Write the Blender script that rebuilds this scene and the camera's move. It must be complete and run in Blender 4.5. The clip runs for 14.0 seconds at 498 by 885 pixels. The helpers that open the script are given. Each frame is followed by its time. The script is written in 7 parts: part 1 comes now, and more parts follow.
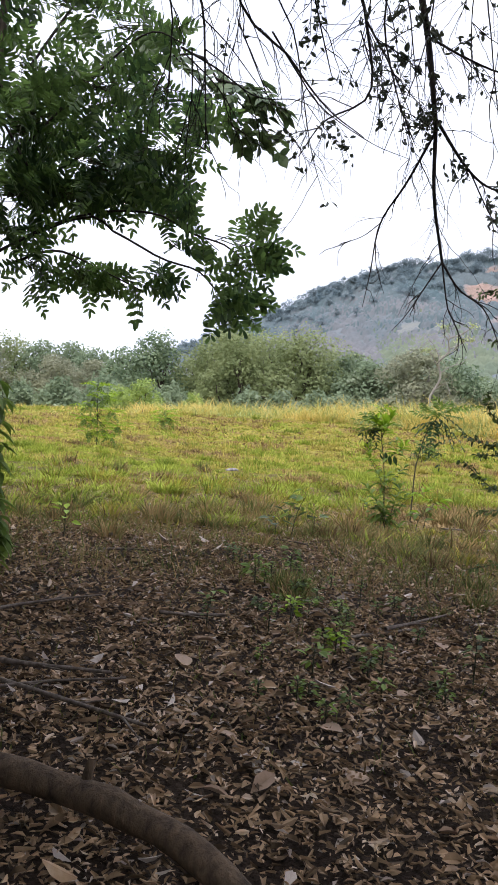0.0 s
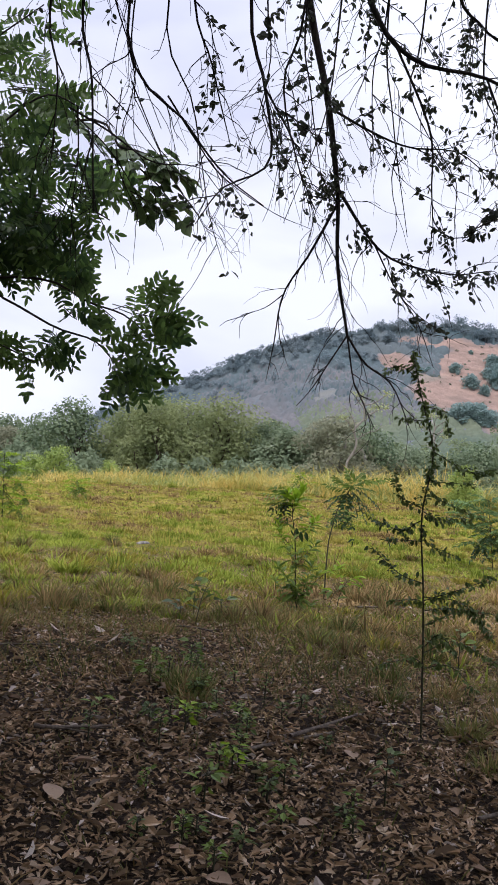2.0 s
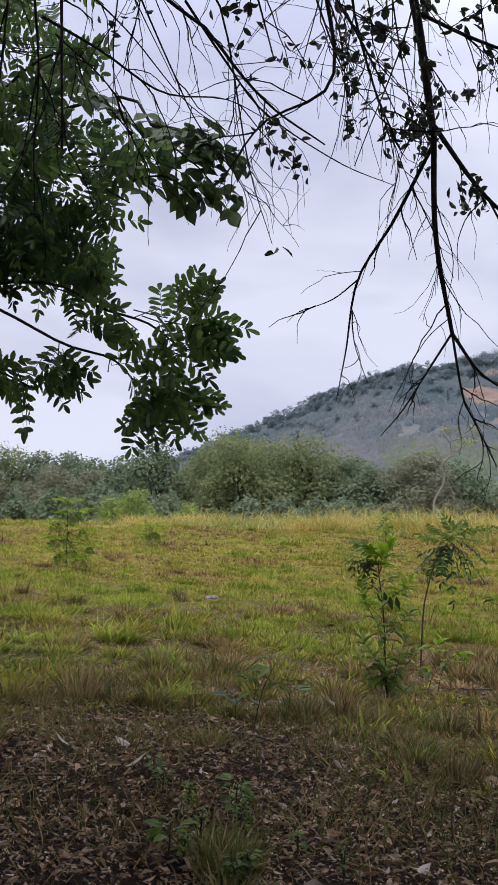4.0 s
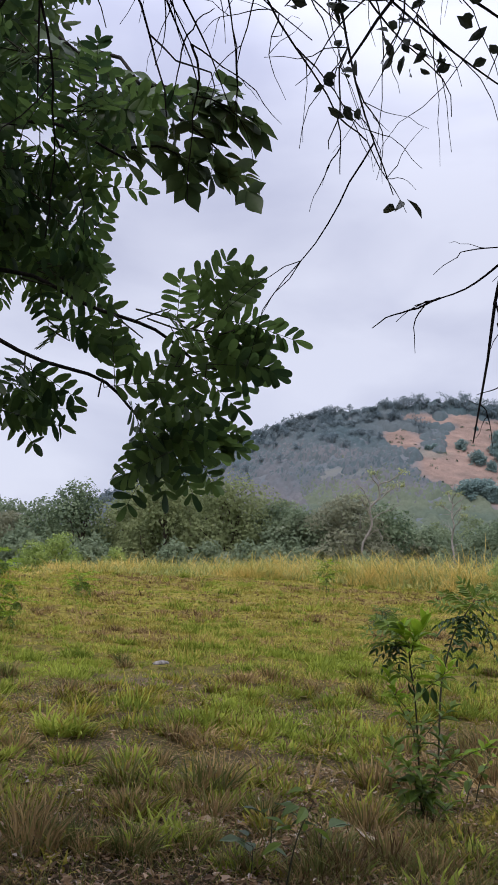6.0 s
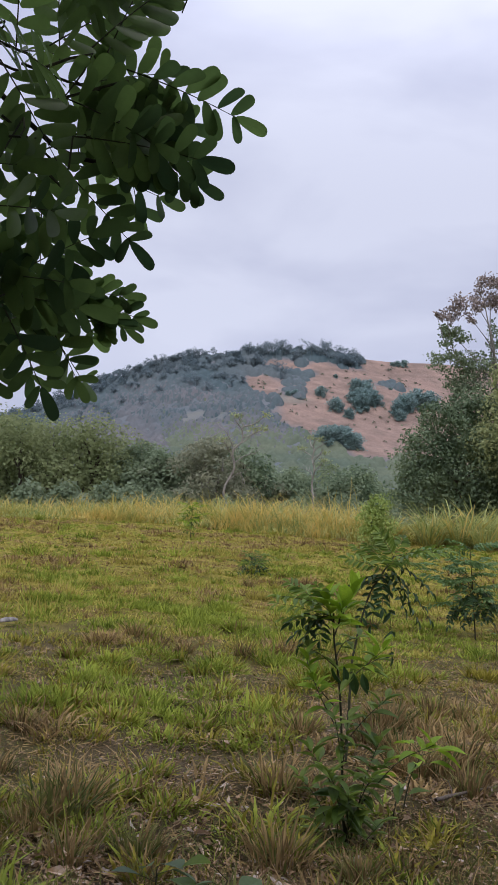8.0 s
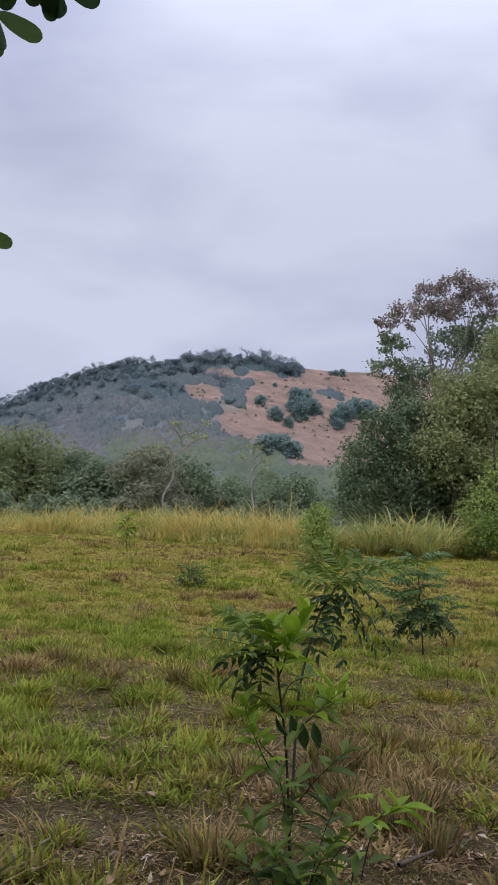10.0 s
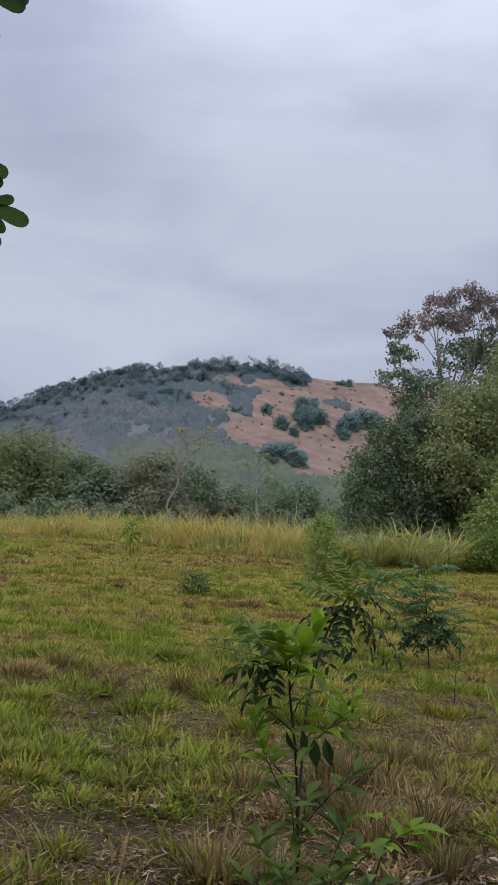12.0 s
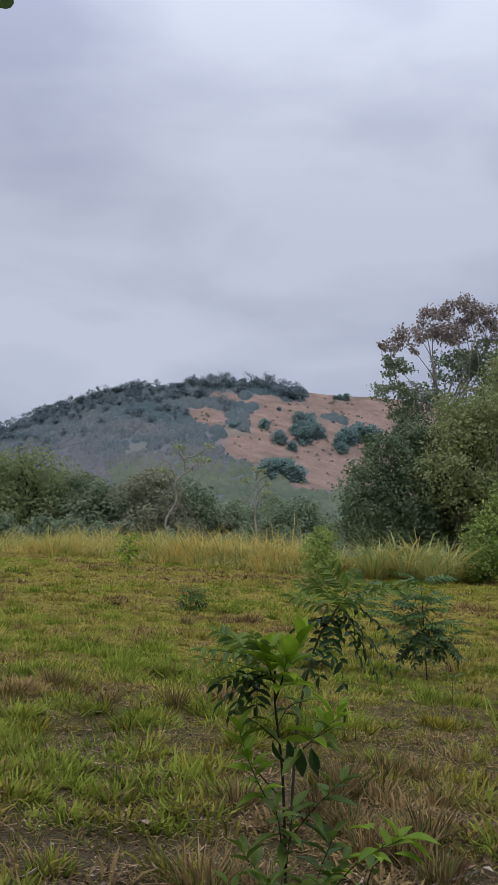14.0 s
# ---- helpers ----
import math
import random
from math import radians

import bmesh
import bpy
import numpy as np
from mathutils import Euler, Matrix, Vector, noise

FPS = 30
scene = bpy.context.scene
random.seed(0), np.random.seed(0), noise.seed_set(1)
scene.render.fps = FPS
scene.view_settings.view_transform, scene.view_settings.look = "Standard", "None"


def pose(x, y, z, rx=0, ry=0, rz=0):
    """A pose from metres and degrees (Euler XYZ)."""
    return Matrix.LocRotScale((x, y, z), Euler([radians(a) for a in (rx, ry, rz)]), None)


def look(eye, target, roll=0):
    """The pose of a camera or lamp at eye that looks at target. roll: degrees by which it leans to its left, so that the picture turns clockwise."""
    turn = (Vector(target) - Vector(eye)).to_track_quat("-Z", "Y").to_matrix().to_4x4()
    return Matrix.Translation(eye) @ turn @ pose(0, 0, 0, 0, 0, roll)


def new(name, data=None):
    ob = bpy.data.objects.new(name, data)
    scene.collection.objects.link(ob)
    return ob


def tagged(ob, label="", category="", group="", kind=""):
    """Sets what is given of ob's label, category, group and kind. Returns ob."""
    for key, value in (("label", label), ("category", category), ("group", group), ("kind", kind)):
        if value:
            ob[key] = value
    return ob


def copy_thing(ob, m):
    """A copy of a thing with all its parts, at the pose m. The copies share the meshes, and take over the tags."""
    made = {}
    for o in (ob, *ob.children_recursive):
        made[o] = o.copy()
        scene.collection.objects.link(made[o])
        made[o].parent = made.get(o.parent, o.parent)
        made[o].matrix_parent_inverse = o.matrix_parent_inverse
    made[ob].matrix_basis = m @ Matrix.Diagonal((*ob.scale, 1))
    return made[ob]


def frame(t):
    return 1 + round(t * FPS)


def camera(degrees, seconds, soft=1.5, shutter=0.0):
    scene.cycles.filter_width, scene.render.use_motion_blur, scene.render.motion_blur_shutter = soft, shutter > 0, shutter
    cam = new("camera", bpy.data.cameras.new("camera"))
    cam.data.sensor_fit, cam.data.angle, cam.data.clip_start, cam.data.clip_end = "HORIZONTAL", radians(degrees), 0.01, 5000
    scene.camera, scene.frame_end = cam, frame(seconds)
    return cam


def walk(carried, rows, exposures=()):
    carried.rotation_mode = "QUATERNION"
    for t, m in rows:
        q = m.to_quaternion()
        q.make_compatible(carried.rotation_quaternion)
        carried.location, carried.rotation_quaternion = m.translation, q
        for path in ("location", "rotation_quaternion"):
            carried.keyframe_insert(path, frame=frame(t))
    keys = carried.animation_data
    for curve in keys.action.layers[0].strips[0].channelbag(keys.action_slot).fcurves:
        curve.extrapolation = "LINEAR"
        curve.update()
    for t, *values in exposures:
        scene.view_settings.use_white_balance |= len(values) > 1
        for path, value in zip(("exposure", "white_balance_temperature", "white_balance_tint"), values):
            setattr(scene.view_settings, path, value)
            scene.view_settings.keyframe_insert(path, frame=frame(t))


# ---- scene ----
cam = camera(32.7, 14.0, 1.15)
EXPO = ((0, 1.04, 6500, 8), (0.12, 0.96, 6450, 8), (0.3, 0.64, 6450, 10), (1.0, 0.64, 6500, 10), (1.5, 0.68, 6450, 11), (2.5, 0.42, 6450, 11), (4.2, 0.24, 6400, 11), (7.0, 0.13, 6350, 11),
        (9.0, 0.06, 6250, 12), (11.5, -0.18, 6250, 7), (14, -0.24, 6250, 7))
PATH = [
    (0, (0.117, -0.103, 1.232), (0.083, 1.896, 1.2), 5.2),
    (0.5, (0.018, -0.048, 1.257), (-0.06, 1.949, 1.329), 4.8),
    (1, (0.034, -0.057, 1.28), (0.047, 1.941, 1.358), 5.0),
    (1.5, (0.13, 0.068, 1.272), (0.147, 2.064, 1.386), 5.0),
    (2, (0.248, 0.279, 1.342), (0.388, 2.269, 1.481), 4.8),
    (2.5, (0.408, 0.675, 1.363), (0.655, 2.652, 1.535), 4.5),
    (3, (0.494, 1.11, 1.461), (0.781, 3.079, 1.669), 3.6),
    (3.5, (0.529, 1.483, 1.513), (0.578, 3.471, 1.719), 3.8),
    (4, (0.443, 1.878, 1.5), (0.381, 3.866, 1.716), 4.1),
    (4.2, (0.398, 2.055, 1.555), (0.345, 4.041, 1.788), 4.2),
    (6.3, (-0.155, 3.521, 1.68), (-0.007, 5.486, 2.02), 3.2),
    (6.5, (-0.166, 3.695, 1.634), (0.005, 5.657, 1.982), 2.6),
    (7, (-0.098, 4.087, 1.674), (0.115, 6.058, 1.938), 2.2),
    (7.5, (-0.082, 4.401, 1.648), (0.196, 6.37, 1.861), 3.4),
    (8, (-0.089, 4.812, 1.732), (0.357, 6.75, 1.946), 4.2),
    (8.5, (-0.025, 5.047, 1.695), (0.445, 6.979, 1.907), 4.0),
    (9, (0.099, 5.347, 1.709), (0.627, 7.264, 1.924), 3.2),
    (9.2, (0.116, 5.413, 1.739), (0.659, 7.325, 1.959), 3.1),
    (11.3, (0.185, 5.7, 1.784), (0.797, 7.586, 2.052), 4.3),
    (11.5, (0.173, 5.708, 1.778), (0.772, 7.598, 2.045), 4.3),
    (12, (0.152, 5.698, 1.768), (0.718, 7.598, 2.03), 4.9),
    (12.5, (0.168, 5.674, 1.762), (0.73, 7.575, 2.028), 4.6),
    (13, (0.179, 5.673, 1.767), (0.743, 7.572, 2.044), 4.5),
    (13.5, (0.19, 5.675, 1.76), (0.757, 7.571, 2.049), 4.4),
    (14, (0.217, 5.672, 1.748), (0.783, 7.567, 2.047), 3.9),
]
walk(cam, [(t, look(eye, target, roll)) for t, eye, target, roll in PATH], EXPO)

# ---------------------------------------------------------------- world and sun
SUN_EL, SUN_ROT = radians(59), radians(208)
world = bpy.data.worlds.new("overcast_sky")
scene.world = world
world.use_nodes = True
wn, wl = world.node_tree.nodes, world.node_tree.links
bg = wn["Background"]
sky = wn.new("ShaderNodeTexSky")
sky.sky_type, sky.sun_disc = "NISHITA", False
sky.sun_elevation, sky.sun_rotation = SUN_EL, SUN_ROT
sky_gain = wn.new("ShaderNodeVectorMath")
sky_gain.operation = "SCALE"
sky_gain.inputs["Scale"].default_value = 0.08
wl.new(sky.outputs[0], sky_gain.inputs[0])
tc = wn.new("ShaderNodeTexCoord")
sep = wn.new("ShaderNodeSeparateXYZ")
wl.new(tc.outputs["Generated"], sep.inputs[0])
flat = wn.new("ShaderNodeMapping")
flat.inputs["Scale"].default_value = (1.0, 1.0, 2.6)
wl.new(tc.outputs["Generated"], flat.inputs[0])
cloud = wn.new("ShaderNodeTexNoise")
cloud.inputs["Scale"].default_value = 2.6
cloud.inputs["Detail"].default_value = 5.0
cloud.inputs["Roughness"].default_value = 0.45
cloud.inputs["Distortion"].default_value = 0.25
wl.new(flat.outputs[0], cloud.inputs["Vector"])
ramp = wn.new("ShaderNodeValToRGB")
ramp.color_ramp.elements[0].position, ramp.color_ramp.elements[0].color = 0.34, (0.47, 0.49, 0.64, 1)
ramp.color_ramp.elements[1].position, ramp.color_ramp.elements[1].color = 0.58, (0.69, 0.71, 0.84, 1)
wl.new(cloud.outputs["Fac"], ramp.inputs[0])
# an overcast sky grows brighter towards the zenith
lift = wn.new("ShaderNodeMapRange")
lift.interpolation_type = "SMOOTHSTEP"
lift.inputs["From Min"].default_value, lift.inputs["From Max"].default_value = 0.35, 1.0
lift.inputs["To Min"].default_value, lift.inputs["To Max"].default_value = 1.0, 2.3
wl.new(sep.outputs["Z"], lift.inputs["Value"])
cloud_gain = wn.new("ShaderNodeVectorMath")
cloud_gain.operation = "SCALE"
wl.new(ramp.outputs[0], cloud_gain.inputs[0])
wl.new(lift.outputs[0], cloud_gain.inputs["Scale"])
veil = wn.new("ShaderNodeMix")
veil.data_type = "RGBA"
veil.inputs["Factor"].default_value = 0.9
wl.new(sky_gain.outputs[0], veil.inputs["A"])
wl.new(cloud_gain.outputs[0], veil.inputs["B"])
wl.new(veil.outputs["Result"], bg.inputs["Color"])
bg.inputs["Strength"].default_value = 1.0

sun_data = bpy.data.lights.new("sun", "SUN")
sun_data.energy, sun_data.angle, sun_data.color = 1.25, radians(25), (1.0, 0.95, 0.86)
sun = new("sun", sun_data)
sun.matrix_world = look((0, 0, 50), (14, 26, 50 - 50), 0)


# ---------------------------------------------------------------- mesh tools
class Bag:
    """Collects vertices and faces as arrays and turns them into one mesh."""

    def __init__(self):
        self.v, self.f, self.n = [], [], 0

    def add(self, verts, faces):
        self.v.append(np.asarray(verts, float).reshape(-1, 3))
        self.f.append(np.asarray(faces, int) + self.n)
        self.n += len(self.v[-1])

    def mesh(self, name, mat, smooth=False):
        me = bpy.data.meshes.new(name)
        if not self.v:
            return me
        v = np.concatenate(self.v)
        loops = np.concatenate([f.ravel() for f in self.f])
        total = np.concatenate([np.full(len(f), f.shape[1]) for f in self.f])
        me.vertices.add(len(v))
        me.vertices.foreach_set("co", v.ravel())
        me.loops.add(len(loops))
        me.loops.foreach_set("vertex_index", loops)
        me.polygons.add(len(total))
        me.polygons.foreach_set("loop_start", np.concatenate([[0], np.cumsum(total)[:-1]]))
        me.polygons.foreach_set("loop_total", total)
        me.polygons.foreach_set("use_smooth", np.full(len(total), smooth))
        me.update(calc_edges=True)
        me.materials.append(mat)
        return me


def unit(a):
    a = np.asarray(a, float)
    return a / (np.linalg.norm(a, axis=-1, keepdims=True) + 1e-9)


def blade(bag, shape, pos, along, face, length, width):
    """Lays many copies of a leaf outline (verts, faces; along +y, face +z) at pos."""
    sv, sf = shape
    along = unit(along)
    side = unit(np.cross(along, face))
    nrm = np.cross(side, along)
    n = len(pos)
    length, width = np.broadcast_to(length, n), np.broadcast_to(width, n)
    v = (pos[:, None, :] + sv[None, :, 0, None] * (side * width[:, None])[:, None, :]
         + sv[None, :, 1, None] * (along * length[:, None])[:, None, :]
         + sv[None, :, 2, None] * (nrm * length[:, None])[:, None, :])
    f = sf[None] + (np.arange(n) * len(sv))[:, None, None]
    bag.add(v.reshape(-1, 3), f.reshape(-1, sf.shape[1]))


def outline(widths, fold=0.12, curl=0.0, steps=None):
    """A leaf with a midrib: half widths from base to tip, folded up at the sides and bent down along its length."""
    rows = len(widths)
    v = []
    for i, w in enumerate(widths):
        y = steps[i] if steps else i / (rows - 1)
        drop = -curl * y * y
        v += [(-w, y, drop + fold * w), (0, y, drop), (w, y, drop + fold * w)]
    f = []
    for i in range(rows - 1):
        a = 3 * i
        f += [(a, a + 1, a + 4, a + 3), (a + 1, a + 2, a + 5, a + 4)]
    return np.array(v, float), np.array(f)


OBLONG = outline([0.2, 0.5, 0.47, 0.16], 0.08, 0.08)
OBLONG_F = outline([0.1, 0.3, 0.43, 0.5, 0.49, 0.38, 0.22, 0.03], 0.08, 0.1, [0, 0.15, 0.35, 0.6, 0.8, 0.92, 0.98, 1.0])
OVAL_F = outline([0.04, 0.26, 0.42, 0.5, 0.46, 0.33, 0.15, 0.01], 0.16, 0.14)
LANCE_F = outline([0.04, 0.28, 0.46, 0.5, 0.4, 0.22, 0.01], 0.22, 0.22)
LANCE = outline([0.06, 0.46, 0.44, 0.02], 0.25, 0.22)
OVAL = outline([0.05, 0.47, 0.45, 0.02], 0.18, 0.12)
DRY = outline([0.05, 0.48, 0.45, 0.04], 0.34, 0.16)
FOLD = outline([0.22, 0.5], 0.5, 0.1)
SCRAP = outline([0.14, 0.5, 0.12], 0.45, 0.16)
DRY_FLAT = outline([0.08, 0.5, 0.42, 0.05], -0.25, -0.12)
CHIP = (np.array([(-0.5, 0.3, 0.0), (0, 0, 0.0), (0.5, 0.55, 0.08), (0, 1, -0.06)], float), np.array([(0, 1, 2, 3)]))
CHIP3 = (np.array([(-0.5, 0.15, 0.0), (0.5, 0.4, 0.06), (0, 1, -0.06)], float), np.array([(0, 1, 2)]))
GRASS_3 = (np.array([(-0.5, 0, 0), (0.5, 0, 0), (0.06, 0.97, -0.22)], float), np.array([(0, 1, 2)]))
GRASS_Q = (np.array([(-0.4, 0, 0), (0.4, 0, 0), (0.5, 0.4, -0.05), (-0.5, 0.4, -0.05), (0.34, 0.72, -0.22), (-0.34, 0.72, -0.22), (0.03, 0.95, -0.5), (-0.03, 0.95, -0.5)], float),
           np.array([(0, 1, 2, 3), (3, 2, 4, 5), (5, 4, 6, 7)]))
GRASS_T = (np.array([(-0.4, 0, 0), (0.4, 0, 0), (0.5, 0.55, -0.1), (-0.5, 0.55, -0.1), (0.06, 0.95, -0.42), (-0.06, 0.95, -0.42)], float), np.array([(0, 1, 2, 3), (3, 2, 4, 5)]))


GRASS_1 = (np.array([(-0.5, 0, 0), (0.5, 0, 0), (0.2, 0.95, -0.3), (-0.2, 0.95, -0.3)], float), np.array([(0, 1, 2, 3)]))
GRASS_ARCH = (np.array([(-0.35, 0, 0), (0.35, 0, 0), (0.5, 0.35, -0.02), (-0.5, 0.35, -0.02), (0.42, 0.68, -0.12), (-0.42, 0.68, -0.12), (0.25, 0.9, -0.34), (-0.25, 0.9, -0.34), (0.02, 0.98, -0.6), (-0.02, 0.98, -0.6)], float), np.array([(0, 1, 2, 3), (3, 2, 4, 5), (5, 4, 6, 7), (7, 6, 8, 9)]))
GRASS_V = (GRASS_T[0] * np.array([1, 1, 0.4]), GRASS_T[1])


def tube(bag, pts, radii, sides=5):
    """A tapered round limb along pts."""
    pts = np.asarray(pts, float)
    n = len(pts)
    radii = np.broadcast_to(radii, n)
    tan = unit(np.gradient(pts, axis=0))
    ref = np.array([0.31, 0.77, 0.1]) if abs(tan[0][2]) > 0.7 else np.array([0.05, 0.1, 1.0])
    a = unit(np.cross(tan, ref))
    b = np.cross(tan, a)
    ang = np.linspace(0, 2 * np.pi, sides, endpoint=False)
    ring = (np.cos(ang)[None, :, None] * a[:, None] + np.sin(ang)[None, :, None] * b[:, None]) * radii[:, None, None]
    v = (pts[:, None] + ring).reshape(-1, 3)
    i, j = np.meshgrid(np.arange(n - 1), np.arange(sides), indexing="ij")
    k = (j + 1) % sides
    f = np.stack([i * sides + j, i * sides + k, (i + 1) * sides + k, (i + 1) * sides + j], -1).reshape(-1, 4)
    bag.add(v, f)


def spline(ctrl, n):
    """A smooth line of n points through the control points."""
    c = np.asarray(ctrl, float)
    m = len(c)
    if m == 2:
        return c[0] + np.linspace(0, 1, n)[:, None] * (c[1] - c[0])
    t = np.linspace(0, m - 1, n)
    i = np.minimum(t.astype(int), m - 2)
    u = (t - i)[:, None]
    p = np.vstack([2 * c[0] - c[1], c, 2 * c[-1] - c[-2]])
    p0, p1, p2, p3 = p[i], p[i + 1], p[i + 2], p[i + 3]
    return 0.5 * (2 * p1 + (p2 - p0) * u + (2 * p0 - 5 * p1 + 4 * p2 - p3) * u ** 2 + (3 * p1 - p0 - 3 * p2 + p3) * u ** 3)


def wander(rng, start, way, length, n, wobble, pull=(0, 0, 0)):
    """A crooked line that starts along way and is bent by pull."""
    p, d, out = np.array(start, float), unit(way), [np.array(start, float)]
    for _ in range(n):
        d = unit(d + rng.normal(0, wobble, 3) + np.array(pull) / n)
        p = p + d * length / n
        out.append(p)
    return np.array(out)


def part(name, data, parent, label="", kind=""):
    """Links a mesh under a thing."""
    ob = new(name, data)
    ob.parent = parent
    if kind:
        ob["kind"] = kind
    if label:
        ob["label"] = label
    return ob


def thing(name, at, label, category, group=""):
    """An empty at the base of a thing."""
    ob = new(name)
    ob.empty_display_size = 0.1
    ob.location = at
    return tagged(ob, label, category, group)


# ---------------------------------------------------------------- materials
def mat_base(name, rough=0.75, spec=0.3):
    m = bpy.data.materials.new(name)
    m.use_nodes = True
    b = m.node_tree.nodes["Principled BSDF"]
    b.inputs["Roughness"].default_value = rough
    b.inputs["Specular IOR Level"].default_value = spec
    return m, m.node_tree.nodes, m.node_tree.links, b


def leafy(name, c1, c2, scale=3.0, rough=0.55, spec=0.35, through_light=0.3, c3=None, speck=0.18, each=0.62):
    """Foliage: colour differs from leaf to leaf and over the plant, some light comes through."""
    m, n, l, b = mat_base(name, rough, spec)
    geo = n.new("ShaderNodeNewGeometry")
    tex = n.new("ShaderNodeTexNoise")
    tex.inputs["Scale"].default_value, tex.inputs["Detail"].default_value = scale, 3.0
    l.new(geo.outputs["Position"], tex.inputs["Vector"])
    add = n.new("ShaderNodeMath")
    add.operation = "MULTIPLY_ADD"
    add.inputs[1].default_value = each
    l.new(geo.outputs["Random Per Island"], add.inputs[0])
    shift = n.new("ShaderNodeMath")
    shift.operation = "MULTIPLY_ADD"
    shift.inputs[1].default_value, shift.inputs[2].default_value = 1.7, -0.66 + (0.62 - each) / 2
    l.new(tex.outputs["Fac"], shift.inputs[0])
    l.new(shift.outputs[0], add.inputs[2])
    r = n.new("ShaderNodeValToRGB")
    r.color_ramp.elements[0].position, r.color_ramp.elements[0].color = 0.12, (*c1, 1)
    r.color_ramp.elements[1].position, r.color_ramp.elements[1].color = 0.75, (*c2, 1)
    if c3:
        e = r.color_ramp.elements.new(0.95)
        e.color = (*c3, 1)
    l.new(add.outputs[0], r.inputs[0])
    fine = n.new("ShaderNodeTexNoise")
    fine.inputs["Scale"].default_value = scale * 25
    l.new(geo.outputs["Position"], fine.inputs["Vector"])
    var = n.new("ShaderNodeMapRange")
    var.inputs["To Min"].default_value, var.inputs["To Max"].default_value = 1 - speck, 1 + speck
    l.new(fine.outputs["Fac"], var.inputs["Value"])
    mul = n.new("ShaderNodeVectorMath")
    mul.operation = "SCALE"
    l.new(r.outputs[0], mul.inputs[0])
    l.new(var.outputs[0], mul.inputs["Scale"])
    l.new(mul.outputs[0], b.inputs["Base Color"])
    if through_light > 0:
        tr = n.new("ShaderNodeBsdfTranslucent")
        l.new(mul.outputs[0], tr.inputs["Color"])
        mix = n.new("ShaderNodeMixShader")
        mix.inputs[0].default_value = through_light
        l.new(b.outputs[0], mix.inputs[1])
        l.new(tr.outputs[0], mix.inputs[2])
        l.new(mix.outputs[0], n["Material Output"].inputs["Surface"])
    return m


def barky(name, c1, c2, scale=20.0, bump=0.4):
    m, n, l, b = mat_base(name, 0.9, 0.2)
    geo = n.new("ShaderNodeNewGeometry")
    mp = n.new("ShaderNodeMapping")
    mp.inputs["Scale"].default_value = (1, 1, 0.35)
    l.new(geo.outputs["Position"], mp.inputs[0])
    tex = n.new("ShaderNodeTexNoise")
    tex.inputs["Scale"].default_value, tex.inputs["Detail"].default_value = scale, 8.0
    tex.inputs["Roughness"].default_value = 0.65
    l.new(mp.outputs[0], tex.inputs["Vector"])
    r = n.new("ShaderNodeValToRGB")
    r.color_ramp.elements[0].position, r.color_ramp.elements[0].color = 0.32, (*c1, 1)
    r.color_ramp.elements[1].position, r.color_ramp.elements[1].color = 0.7, (*c2, 1)
    l.new(tex.outputs["Fac"], r.inputs[0])
    l.new(r.outputs[0], b.inputs["Base Color"])
    bp = n.new("ShaderNodeBump")
    bp.inputs["Strength"].default_value, bp.inputs["Distance"].default_value = bump, 0.02
    l.new(tex.outputs["Fac"], bp.inputs["Height"])
    l.new(bp.outputs[0], b.inputs["Normal"])
    return m


